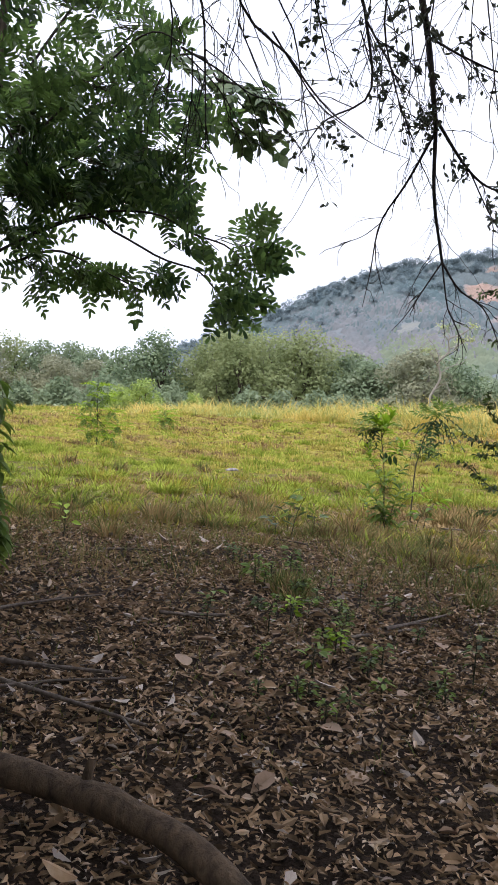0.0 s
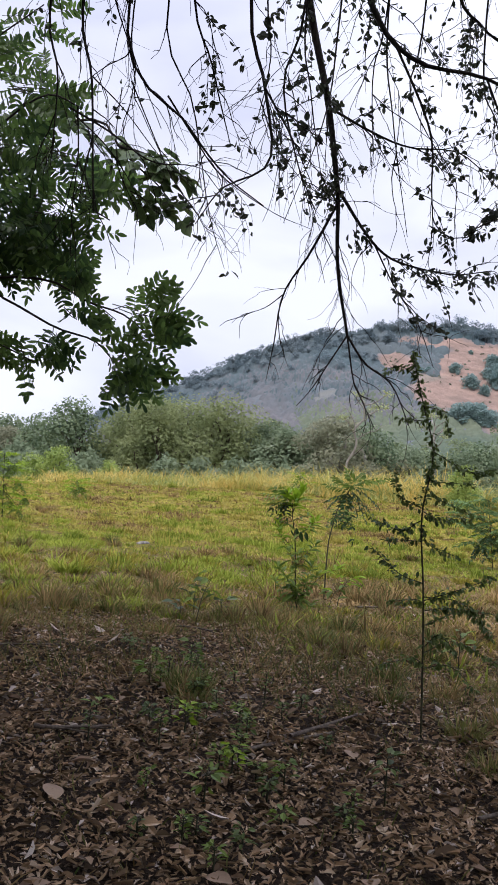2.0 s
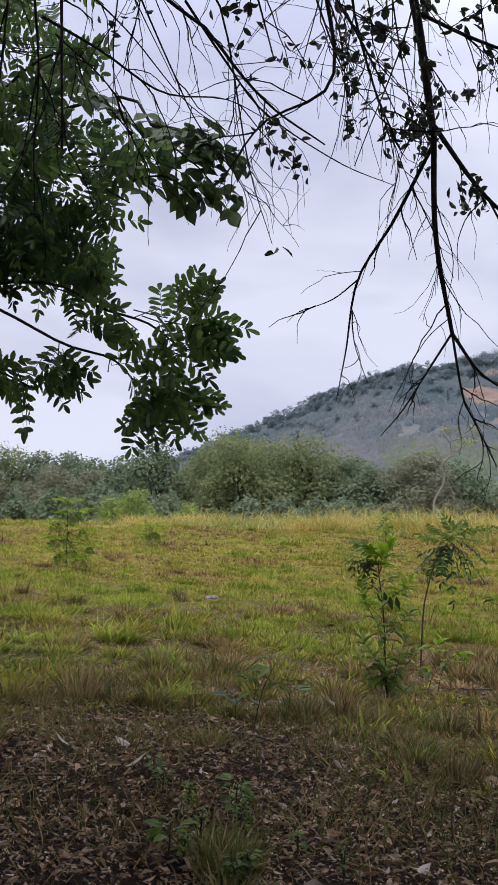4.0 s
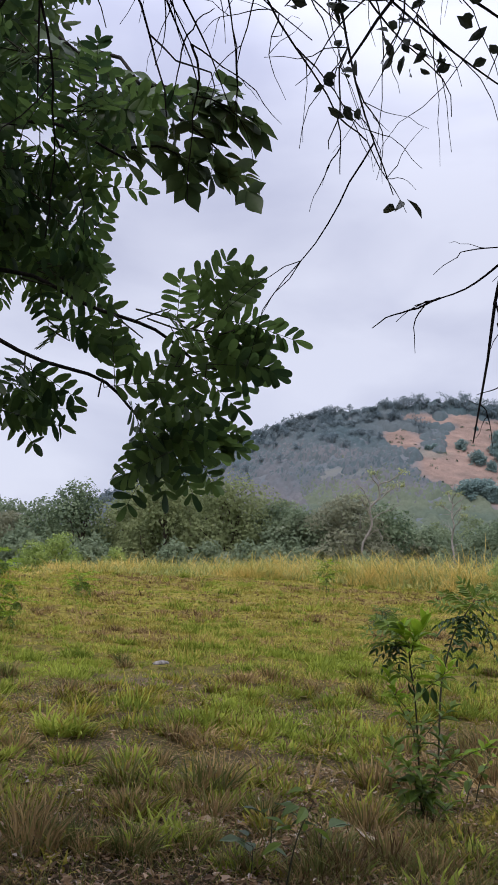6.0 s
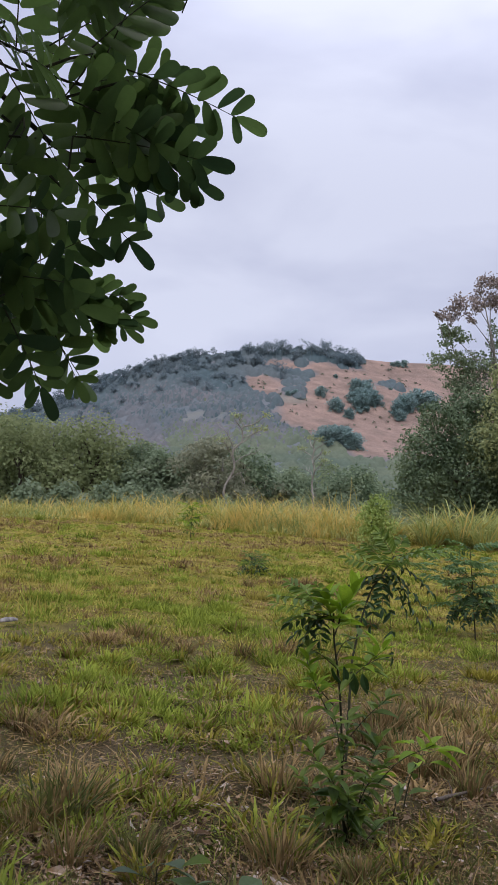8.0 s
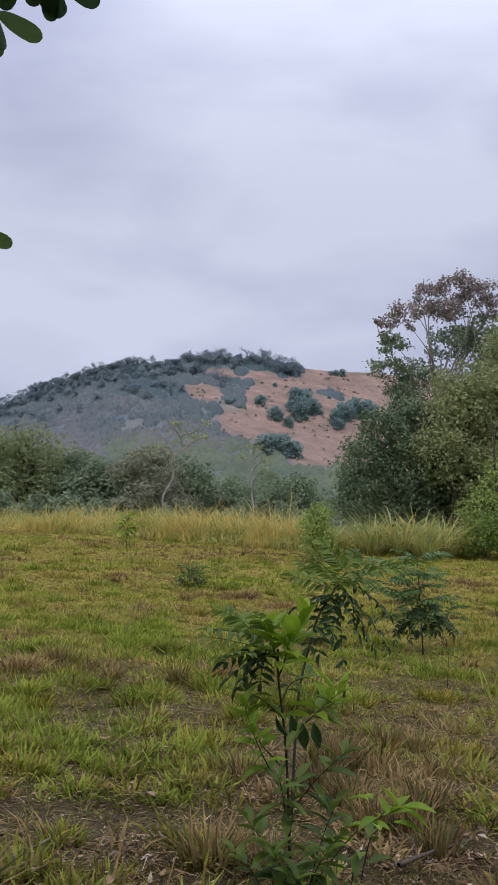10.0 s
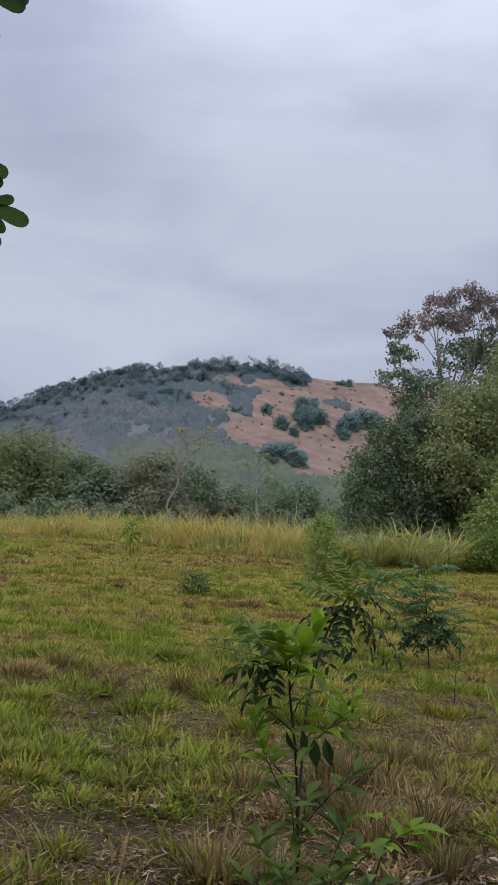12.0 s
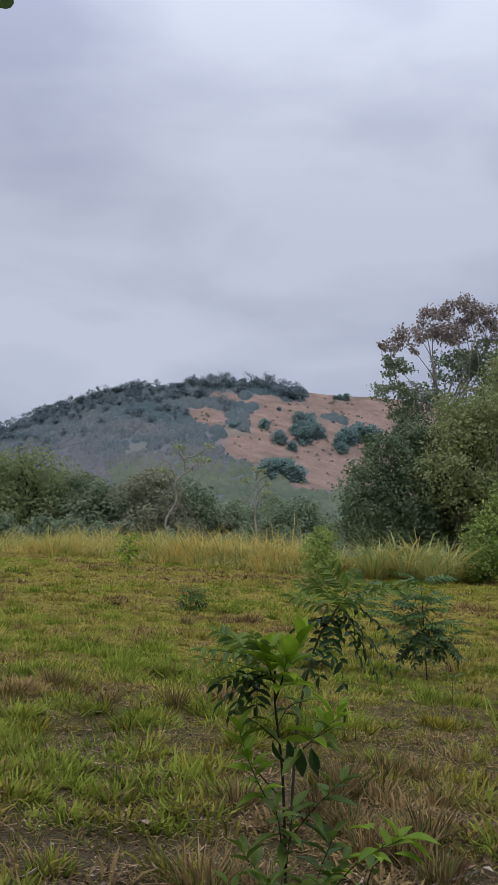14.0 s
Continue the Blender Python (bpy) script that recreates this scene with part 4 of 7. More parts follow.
lobes = heap(R, 9, 6, 14, 0.08)
hill_tree = make_tree("hill_tree", R, "round tree on the bare hillside, tinted blue-green for haze", "tree", lobes[::3], M_FAR_D, M_BARK, 0, 0.8, 0.4, "trees on the bare hillside")
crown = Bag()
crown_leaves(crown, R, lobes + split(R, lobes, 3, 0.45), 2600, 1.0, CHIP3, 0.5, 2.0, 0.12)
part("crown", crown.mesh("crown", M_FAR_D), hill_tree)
first = True
for x, h, k in ((146, 68, 1.25), (150, 74, 1.25), (142.5, 65, 1.1), (152, 69, 1.1), (147, 77, 0.95), (141, 70, 0.8), (129, 62.5, 0.95), (134, 60, 0.7), (126, 71, 0.75), (162, 64, 1.0), (166, 66, 1.2), (171, 68, 1.1), (177, 71, 1.2), (160, 61, 0.8), (183, 70, 1.2),
                (112, 43.5, 1.1), (116, 43, 1.25), (121, 43, 1.25), (125, 42, 1.0), (119, 46, 1.0), (184, 102.5, 0.5), (188, 102.5, 0.6), (181, 102, 0.4), (113, 70, 0.5), (109, 69, 0.45), (140, 86, 0.35), (160, 86, 0.3), (168, 80, 0.3)):
    ys = np.linspace(230, 450, 300)
    y = float(ys[np.argmin(np.abs(hill_z(np.full(300, x), ys) - h))])
    ob = hill_tree if first else copy_thing(hill_tree, Matrix.Identity(4))
    first = False
    ob.matrix_basis = Matrix.LocRotScale((x, y, float(hill_top(x, y)) - 1.0), Euler((0, 0, x)), (k * 0.8, k * 0.8, k * 0.85))


# ---------------------------------------------------------------- grass and litter
def on_land(x, y, lift=0.0):
    x, y = np.asarray(x, float), np.asarray(y, float)
    return np.stack([x, y, land(x, y) + relief(x, y) + lift], -1)


def turf(rng, clumps, each, box, height, width, shape, per, gathered, floor):
    """The field's grass as small clumps of blades, sorted by patch into fresh, olive and dry ones; gathered: share that stands in tussocks; floor: least thickness between them."""
    x0, x1, y0, y1 = box
    x, y = rng.uniform(x0, x1, clumps), rng.uniform(y0, y1, clumps)
    knots = int((x1 - x0) * (y1 - y0) * per)
    kx, ky = rng.uniform(x0, x1, knots), rng.uniform(y0, y1, knots)
    own, gather = rng.integers(0, knots, clumps), rng.random(clumps) < gathered
    reach = 0.17 / math.sqrt(per) * np.exp(rng.normal(0, 0.35, knots))[own]
    x, y = np.where(gather, kx[own] + reach * rng.normal(0, 1, clumps), x), np.where(gather, ky[own] + reach * rng.normal(0, 1, clumps), y)
    hue, grow = np.where(gather, rng.normal(0.06, 0.3, knots)[own], rng.normal(-0.08, 0.16, clumps)), np.where(gather, np.exp(rng.normal(0.12, 0.25, knots))[own], 0.8)
    dense = np.clip(np.where(y < 15, 0.5, 0.75) + 1.0 * lump(x, y, 1.9, 9.0), floor, 1.0)
    keep = (np.abs(x - (0.6 + 0.2 * (y - 6))) - 0.46 * y < 1.6 + rng.gamma(1.2, 0.7, clumps)) & (rng.random(clumps) < field_share(x, y) * (1 - 0.85 * bare_share(x, y)) * dense)
    x, y, hue, grow = x[keep], y[keep], hue[keep], grow[keep]
    n = len(x)
    patch = 0.7 * lump(x, y, 0.33, 21.0) + 0.75 * lump(x, y, 1.1, 31.0) + hue
    ahead = np.clip((y - 9) / 5, 0, 1) * np.clip((22 - y) / 6, 0, 1)
    score = patch + 0.36 * ahead + 0.04 + 0.06 * np.clip((y - 22) / 8, 0, 1) + 0.45 * np.clip((0.9 - x) / 1.5, 0, 1) * np.clip((13 - y) / 3, 0, 1) - 0.42 * np.clip((x - 2.2) / 2, 0, 1) * np.clip((19 - y) / 4, 0, 1)
    size = grow * np.exp(rng.normal(-0.05, 0.3, n)) * (1 + 0.3 * lump(x, y, 1.9, 9.0))
    pos = on_land(x, y, -0.01)
    score = score + 0.12 * rng.normal(0, 1, n)
    kinds = (score > 0.3, (score <= 0.3) & (score > -0.16), score <= -0.16)
    out = []
    for k in kinds:
        bag = Bag()
        m = int(k.sum())
        if m:
            p, s = np.repeat(pos[k], each, 0), np.repeat(size[k], each)
            a = rng.uniform(0, 2 * np.pi, m * each)
            d = 0.8 * s * height * np.sqrt(rng.random(m * each))
            p = p + np.stack([d * np.cos(a), d * np.sin(a), 0 * a], -1)
            lean = rng.uniform(0.1, 1.25, m * each)
            a = a + rng.normal(0, 0.6, m * each)
            along = np.stack([lean * np.cos(a), lean * np.sin(a), np.ones(m * each)], -1)
            face = np.stack([-np.cos(a), -np.sin(a), lean + 0.1], -1) + rng.normal(0, 0.25, (m * each, 3))
            blade(bag, shape, p, along, face, height * s * rng.uniform(0.5, 1.25, m * each), width * rng.uniform(0.7, 1.3, m * each))
        out.append(bag)
    return out


RG = np.random.default_rng(5)
for clumps, each, box, height, width, shape, per, gathered, floor in (
    (5200, 15, (-3.5, 7, 5.6, 11), 0.1, 0.0155, GRASS_T, 5.5, 0.88, 0.15),
    (28000, 3, (-3.5, 7, 6.2, 11), 0.06, 0.0105, GRASS_3, 6.5, 0.3, 0.5),
    (7000, 13, (-5, 10, 11, 15), 0.09, 0.0175, GRASS_1, 4.6, 0.93, 0.12),
    (22000, 4, (-5, 10, 11, 15), 0.06, 0.0135, GRASS_3, 5.5, 0.3, 0.65),
    (12500, 9, (-8.5, 14, 15, 24), 0.1, 0.025, GRASS_3, 3.2, 0.94, 0.15),
    (38000, 4, (-8.5, 14, 15, 24), 0.065, 0.0285, GRASS_3, 4.5, 0.35, 0.8),
    (20000, 6, (-15, 25, 24, 46), 0.12, 0.042, GRASS_3, 2.2, 0.93, 0.25),
    (56000, 3, (-15, 25, 24, 46), 0.065, 0.061, GRASS_3, 3.4, 0.35, 0.9),
):
    for bag, mt, lab in zip(turf(RG, clumps, each, box, height, width, shape, per, gathered, floor), (M_GREEN, M_NEAR if box[3] < 16 else M_OLIVE, M_DRYG),
                            ("short fresh green grass of the field", "short yellow-olive grass of the field", "short dry tan grass of the field")):
        tagged(new("grass", bag.mesh("grass", mt)), lab, "grass", kind="stuff")

# thin grass that grows through the litter
x, y = RG.uniform(-3.5, 5, 90000), RG.uniform(2.6, 9.4, 90000)
share = np.clip((y - 5.0 + 0.8 * np.clip(x - 0.4, 0, 2.2)) / 2.2, 0, 1) * np.clip(0.35 + 0.9 * lump(x, y, 1.3, 41.0), 0, 1) * np.clip((9.6 - y) / 1.2, 0, 1) + 0.06 * (y < 7)
k = RG.random(len(x)) < share
x, y = x[k], y[k]
n = len(x)
mixed_dry = RG.random(n) < 0.42
for sel, mt, lab in ((mixed_dry, M_DRYG, "thin dry grass growing through dead leaves"), (~mixed_dry, M_DULL, "thin dull green grass growing through dead leaves")):
    bag = Bag()
    m_ = sel.sum()
    blade(bag, GRASS_Q, on_land(x[sel], y[sel], -0.01), np.concatenate([RG.normal(0, 0.5, (m_, 2)), np.ones((m_, 1))], 1), np.concatenate([RG.normal(0, 1, (m_, 2)), np.full((m_, 1), 0.2)], 1),
          RG.uniform(0.4, 1.0, m_) * np.where(y[sel] < 5, 0.11, 0.19), RG.uniform(0.003, 0.0075, m_))
    tagged(new("grass", bag.mesh("grass", mt)), lab, "grass", kind="stuff")


# withered blades lying flat between the tufts
x, y = RG.uniform(-4, 8, 95000), 4.8 + 10.0 * RG.random(95000) ** 1.3
k = (RG.random(len(x)) < 0.2 + 0.8 * field_share(x, y)) & (np.abs(x - (0.8 + 0.26 * (y - 6))) < 1.2 + 0.36 * y)
x, y = x[k], y[k]
pick = RG.random(len(x))
for lo, hi, mt, lab in ((0, 0.62, M_DRYG, "withered tan blades lying flat on the earth"), (0.62, 0.86, M_LITTER, "dark rotting blades lying flat on the earth"), (0.86, 1, M_DULL, "flattened dull green blades on the earth")):
    sel = (pick >= lo) & (pick < hi)
    m_ = int(sel.sum())
    turn = RG.uniform(0, 6.28, m_)
    bag = Bag()
    blade(bag, GRASS_1, on_land(x[sel], y[sel], 0.006) + np.stack([0 * turn, 0 * turn, RG.random(m_) * 0.03], -1), np.stack([np.cos(turn), np.sin(turn), RG.normal(0.08, 0.12, m_)], -1), np.stack([RG.normal(0, 0.5, m_), RG.normal(0, 0.5, m_), np.ones(m_)], -1), RG.uniform(0.03, 0.13, m_), RG.uniform(0.004, 0.009, m_))
    tagged(new("thatch", bag.mesh("thatch", mt)), lab, "thatch", kind="stuff")


def litter(rng, count, box, size, mt, shape, label, name="dead_leaves", lift=0.012, wide=False):
    x0, x1, y0, y1 = box
    x, y = rng.uniform(x0, x1, count), rng.uniform(y0, y1, count)
    keep = (rng.random(count) < 1.06 - 0.97 * field_share(x, y) + (y < 15) * (0.7 * bare_share(x, y) + 0.16)) & (((np.abs(x - 0.3 - 0.08 * y) - 0.37 * y < 0.9 + rng.gamma(1.2, 0.25, count)) & (y > 1.2 + rng.gamma(1.2, 0.2, count))) != wide)
    x, y = x[keep], y[keep]
    n = len(x)
    s = size * np.exp(rng.normal(0, 0.33, n))
    pos = on_land(x, y, lift) + np.stack([0 * x, 0 * x, rng.random(n) * 0.03], -1)
    turn = rng.uniform(0, 2 * np.pi, n)
    along = np.stack([np.cos(turn), np.sin(turn), rng.normal(0, 0.28, n)], -1)
    face = np.stack([rng.normal(0, 0.6, n), rng.normal(0, 0.6, n), np.ones(n)], -1)
    bag = Bag()
    blade(bag, shape, pos, along, face, s, s * rng.uniform(0.3, 0.55, n))
    tagged(new(name, bag.mesh(name, mt)), label, "dead leaves", kind="stuff")


RL = np.random.default_rng(8)
litter(RL, 19000, (-3.2, 4.5, 4.4, 9.5), 0.029, M_LITTER, FOLD, "curled grey-brown dead leaves lying on the ground")
litter(RL, 10000, (-3.2, 4.5, 4.4, 9.5), 0.034, M_LITTER, SCRAP, "cupped brown dead leaves lying on the ground")
litter(RL, 8000, (-3.2, 4.5, 4.4, 9.5), 0.035, M_LITTER, DRY_FLAT, "flat dark brown dead leaves lying on the ground")
litter(RL, 3500, (-4, 7, 8, 14), 0.036, M_LITTER, SCRAP, "curled grey-brown dead leaves lying among grass")
litter(RL, 50000, (-3.2, 5, 1.2, 10), 0.02, M_LITTER, CHIP, "small broken bits of dead leaves on the ground", "leaf_fragments")
litter(RL, 44000, (-4, 7.5, 8, 15), 0.016, M_LITTER, CHIP, "broken bits of dead leaves and straw between tufts", "leaf_fragments")
litter(RL, 11000, (-1.8, 2.8, 1.2, 4.6), 0.03, M_LITTER, DRY, "curled brown dead leaves heaped on the ground")
litter(RL, 13000, (-1.8, 2.8, 1.2, 4.6), 0.027, M_LITTER, FOLD, "crumpled scraps of dead leaves heaped on the ground")
litter(RL, 4500, (-1.8, 2.8, 1.2, 4.6), 0.033, M_LITTER, DRY_FLAT, "flat brown dead leaves heaped on the ground")
litter(RL, 9000, (-4, 7.5, 8, 14), 0.018, M_LITTER_TAN, CHIP, "pale broken straw and leaf bits between tufts", "leaf_fragments")
litter(RL, 1600, (-4, 7, 8, 13.5), 0.024, M_PALE, CHIP, "bleached leaf bits between tufts", "leaf_fragments")
litter(RL, 26000, (-8, 8, -7, 9), 0.055, M_LITTER, CHIP, "dead leaves strewn under the trees round the way", wide=True)
litter(RL, 1100, (-3, 4, 1.5, 10), 0.06, M_LITTER_TAN, DRY, "tan dead leaves scattered over the litter")

litter(RL, 6500, (-3, 4, 1.5, 10), 0.028, M_PALE, SCRAP, "small bleached dead leaves among the litter")
litter(RL, 420, (-3, 4, 1.5, 10), 0.06, M_PALE, DRY_FLAT, "bleached dead leaves lying on the litter")

# single large dead leaves that stand out
dead = None
for x, y, s, turn, tilt in ((-0.13, 3.55, 0.16, 0.4, 0.35), (-0.05, 2.95, 0.15, 2.2, 0.15), (0.42, 3.05, 0.14, 4.1, 0.2), (0.78, 3.5, 0.13, 5.3, 0.1), (0.12, 2.85, 0.12, 1.2, 0.3),
                            (0.95, 3.05, 0.12, 3.0, 0.25), (-0.3, 7.1, 0.11, 0.8, 0.2), (0.98, 5.82, 0.13, 1.9, 0.3), (0.5, 2.6, 0.15, 5.9, 0.2), (-0.1, 5.9, 0.12, 2.8, 0.25), (1.15, 4.3, 0.14, 0.2, 0.25), (4.2, 9.9, 0.22, 1.0, 0.15), (1.25, 10.6, 0.13, 0.3, 0.1)):
    if dead is None:
        bag = Bag()
        blade(bag, outline([0.04, 0.3, 0.46, 0.5, 0.44, 0.26, 0.02], 0.16, 0.14), np.zeros((1, 3)), np.array([[0, 1, 0.0]]), np.array([[0, 0, 1.0]]), 1.0, 0.72)
        tube(bag, [(0, -0.25, 0.02), (0, 0, 0.0)], [0.012, 0.015], 4)
        dead = tagged(new("dead_leaf", bag.mesh("dead_leaf", M_LITTER_TAN, True)), "large curled tan dead leaf lying on the litter", "leaf", "large dead leaves")
        ob = dead
    else:
        ob = copy_thing(dead, Matrix.Identity(4))
    ob.matrix_basis = Matrix.LocRotScale(Vector(on_land([x], [y], 0.03)[0]), Euler((tilt, tilt * 0.5, turn)), (s * 0.72, s * 0.72, s * 0.72))


def stick(rng, a, b, r, name="stick", label="thin weathered fallen stick on dead leaves", sag=0.0, kinks=0.03, side=2):
    line = spline([a, np.array(a) * 0.6 + np.array(b) * 0.4 + rng.normal(0, kinks, 3) * [1, 1, 0.2] + [0, 0, sag], b], 9)
    bag = Bag()
    tube(bag, line, np.linspace(r, r * 0.55, 9), 6)
    for _ in range(side):
        i = rng.integers(3, 8)
        w = wander(rng, line[i], unit(line[i] - line[i - 1]) + rng.normal(0, 0.6, 3) * [1, 1, 0.15], rng.uniform(0.12, 0.3), 4, 0.12)
        w[:, 2] = np.maximum(w[:, 2], line[:, 2].min())
        tube(bag, w, np.linspace(r * 0.5, r * 0.2, 5), 5)
    return tagged(new(name, bag.mesh(name, M_STICK, True)), label, "stick", "fallen sticks")


RS = np.random.default_rng(21)
for x0, y0, x1, y1, r in ((0.86, 4.45, 1.28, 4.9, 0.012), (-0.95, 3.45, -0.42, 3.38, 0.014), (-0.85, 3.2, -0.2, 2.85, 0.012), (-0.9, 3.05, -0.35, 3.3, 0.008), (0.55, 4.2, 1.1, 4.62, 0.013),
                          (-1.0, 5.9, -0.5, 6.1, 0.011), (-0.35, 4.35, 0.0, 4.45, 0.012), (-1.2, 4.2, -0.7, 4.6, 0.01), (1.5, 3.6, 2.0, 4.0, 0.01), (0.3, 7.2, 0.65, 6.9, 0.01), (-0.6, 8.6, -0.2, 8.9, 0.009), (2.2, 9.4, 2.8, 9.7, 0.012)):
    a, b = on_land([x0, x1], [y0, y1], 0.045)
    stick(RS, a, b, r)

# the thick bent branch that lies across the foot of the view
bough = Bag()
line = spline([(-1.6, 2.75, float(land(-1.6, 2.75)) + 0.03), (-0.96, 2.42, 0.18), (-0.46, 2.22, 0.22), (-0.09, 2.06, 0.20), (0.17, 1.90, 0.11), (0.38, 1.66, -0.05), (0.5, 1.45, float(land(0.5, 1.45)) - 0.03)], 28)
tube(bough, line + RS.normal(0, 0.004, line.shape), np.linspace(0.047, 0.037, 28) * (1 + 0.06 * np.sin(np.arange(28) * 1.7)), 12)
stub = Bag()
tube(stub, wander(RS, line[9], (0.3, 0.5, -0.6), 0.2, 4, 0.1), np.linspace(0.02, 0.012, 5), 7)
tube(stub, wander(RS, line[11], (0.1, 0.3, 0.8), 0.09, 3, 0.1), np.linspace(0.018, 0.012, 4), 7)
m_bough = barky("smooth_brown_bark", (0.03, 0.021, 0.014), (0.14, 0.095, 0.06), 26, 0.9)
ob = thing("fallen_branch", tuple(line[0]), "thick bent brown fallen branch arching over the leaf litter", "branch")
foot = np.array(line[0])
for name, bag in (("bough", bough), ("side_stub", stub)):
    bag.v = [p - foot for p in bag.v]
    part(name, bag.mesh(name, m_bough, True), ob)


# ---------------------------------------------------------------- tufts
def make_tuft(rng, count, height, spread, mats, label, group="grass tufts", droop=0.75, width=0.0085, shapes=(GRASS_T, GRASS_V)):
    ob = thing("grass_tuft", (0, 0, 0), label, "grass tuft", group)
    for mt, share in mats:
        n = int(count * share)
        a, d = rng.uniform(0, 2 * np.pi, n), spread * 0.35 * np.sqrt(rng.random(n))
        pos = np.stack([d * np.cos(a), d * np.sin(a), np.full(n, -0.02)], -1)
        out = rng.uniform(0.05, droop, n)
        a2 = a + rng.normal(0, 0.5, n)
        along = np.stack([out * np.cos(a2), out * np.sin(a2), np.ones(n)], -1)
        face = np.stack([-np.cos(a2), -np.sin(a2), out + 0.1], -1)
        bag = Bag()
        half = rng.random(n) < 0.55
        tall, wide = height * rng.uniform(0.3, 1.15, n), width * rng.uniform(0.6, 1.4, n)
        for sel, shp in ((half, shapes[0]), (~half, shapes[1])):
            blade(bag, shp, pos[sel], (along + rng.normal(0, 0.16, (n, 3)))[sel], (face + rng.normal(0, 0.4, (n, 3)))[sel], tall[sel], wide[sel])
        part("foliage", bag.mesh("foliage", mt), ob, kind="stuff")
    return ob


def put(ob, x, y, turn=0.0, s=1.0, sz=None):
    p = on_land([x], [y])[0]
    ob.matrix_basis = Matrix.LocRotScale(Vector(p), Euler((0, 0, turn)), (s, s, sz or s))
    return ob


RT = np.random.default_rng(31)
tuft_green = make_tuft(RT, 170, 0.175, 0.38, ((M_GREEN, 0.6), (M_NEAR, 0.2), (M_DRYG, 0.2)), "fresh green grass tuft in the field", droop=1.05, width=0.0155)
tuft_olive = make_tuft(RT, 140, 0.16, 0.38, ((M_NEAR, 0.5), (M_GREEN, 0.25), (M_DRYG, 0.25)), "olive green grass tuft in the field", droop=1.1, width=0.015)
tuft_dry = make_tuft(RT, 170, 0.22, 0.32, ((M_DRYG, 0.72), (M_DULL, 0.28)), "dry brown grass tuft in the field", droop=0.5, width=0.009)
tuft_dark = make_tuft(RT, 180, 0.23, 0.34, ((M_DULL, 0.7), (M_DRYG, 0.3)), "dull green grass tuft at the edge of the litter", droop=0.7, width=0.009)
used = set()


def tuft_at(src, x, y, s):
    ob = src if src.name not in used else copy_thing(src, Matrix.Identity(4))
    used.add(src.name)
    s = s * (0.85 if y < 7.8 else 1.0)
    put(ob, x, y, RT.uniform(0, 6.28), s * 0.82, s * RT.uniform(0.62, 0.95))


for src, x, y, s in (
    (tuft_dry, 1.12, 15.7, 1.5), (tuft_dark, -1.05, 16.7, 1.1), (tuft_dry, -0.95, 16.3, 1.0), (tuft_green, -0.55, 17.6, 1.2), (tuft_green, -1.5, 19.5, 1.3), (tuft_olive, 0.3, 14.0, 1.3), (tuft_olive, -0.35, 13.0, 1.0),
    (tuft_green, -0.45, 9.8, 1.3), (tuft_green, 0.2, 9.1, 1.35), (tuft_dark, 0.45, 8.75, 1.1), (tuft_dry, 1.05, 8.6, 1.25), (tuft_olive, 1.12, 8.75, 1.2), (tuft_green, 0.65, 9.35, 0.9), (tuft_olive, 0.9, 10.9, 1.1),
    (tuft_dry, 2.75, 10.2, 1.3), (tuft_dry, 2.4, 10.6, 1.1), (tuft_olive, 3.2, 11.6, 1.2), (tuft_green, 3.4, 12.2, 1.1), (tuft_dry, 1.9, 11.0, 1.1), (tuft_olive, 1.7, 12.8, 1.0), (tuft_green, 0.4, 11.7, 1.2), (tuft_green, -0.2, 11.2, 1.1),
    (tuft_dark, 0.40, 5.05, 0.95), (tuft_dark, 0.36, 5.45, 0.8), (tuft_dry, 1.05, 8.0, 1.2), (tuft_dark, -0.3, 8.0, 1.1), (tuft_dry, -0.9, 8.3, 1.2), (tuft_dark, -1.7, 8.6, 1.3), (tuft_dry, 0.55, 7.7, 1.0), (tuft_dark, 0.75, 8.1, 1.2),
    (tuft_dry, 1.55, 6.6, 1.2), (tuft_dark, 1.75, 6.0, 1.2), (tuft_dry, 2.0, 5.6, 1.1), (tuft_dark, 1.85, 4.8, 1.1), (tuft_dry, 2.15, 5.0, 1.2), (tuft_dark, 1.55, 5.3, 0.9), (tuft_dry, 2.4, 6.6, 1.3), (tuft_dark, 2.5, 7.6, 1.2), (tuft_dry, 1.9, 7.4, 1.2), (tuft_olive, 2.9, 8.3, 1.2),
    (tuft_dark, 1.25, 5.0, 0.7), (tuft_dry, 2.2, 4.5, 1.1), (tuft_dark, 1.8, 4.25, 0.9), (tuft_dark, -2.1, 7.6, 1.2), (tuft_green, -2.4, 9.5, 1.3), (tuft_green, -1.6, 10.5, 1.2), (tuft_olive, -2.8, 11.8, 1.2), (tuft_dry, -1.4, 13.6, 1.1), (tuft_dark, -2.3, 14.5, 1.2),
    (tuft_green, 2.6, 16.6, 1.2), (tuft_olive, 3.6, 18.2, 1.2), (tuft_dry, 5.0, 17.5, 1.2), (tuft_olive, 2.0, 19.5, 1.2), (tuft_green, 1.2, 20.5, 1.1), (tuft_dry, 4.2, 22.5, 1.3), (tuft_olive, 6.5, 20.5, 1.2), (tuft_dry, 8.2, 25.0, 1.4), (tuft_olive, 3.2, 25.5, 1.2), (tuft_dry, 0.2, 24.0, 1.1), (tuft_olive, -2.0, 23.0, 1.2), (tuft_dry, -3.6, 25.5, 1.2),
    (tuft_olive, 9.5, 29.0, 1.3), (tuft_dry, 6.8, 28.5, 1.3), (tuft_dry, 10.2, 31.0, 1.5), (tuft_olive, 12.8, 29.5, 1.4),
):
    tuft_at(src, x, y, s)
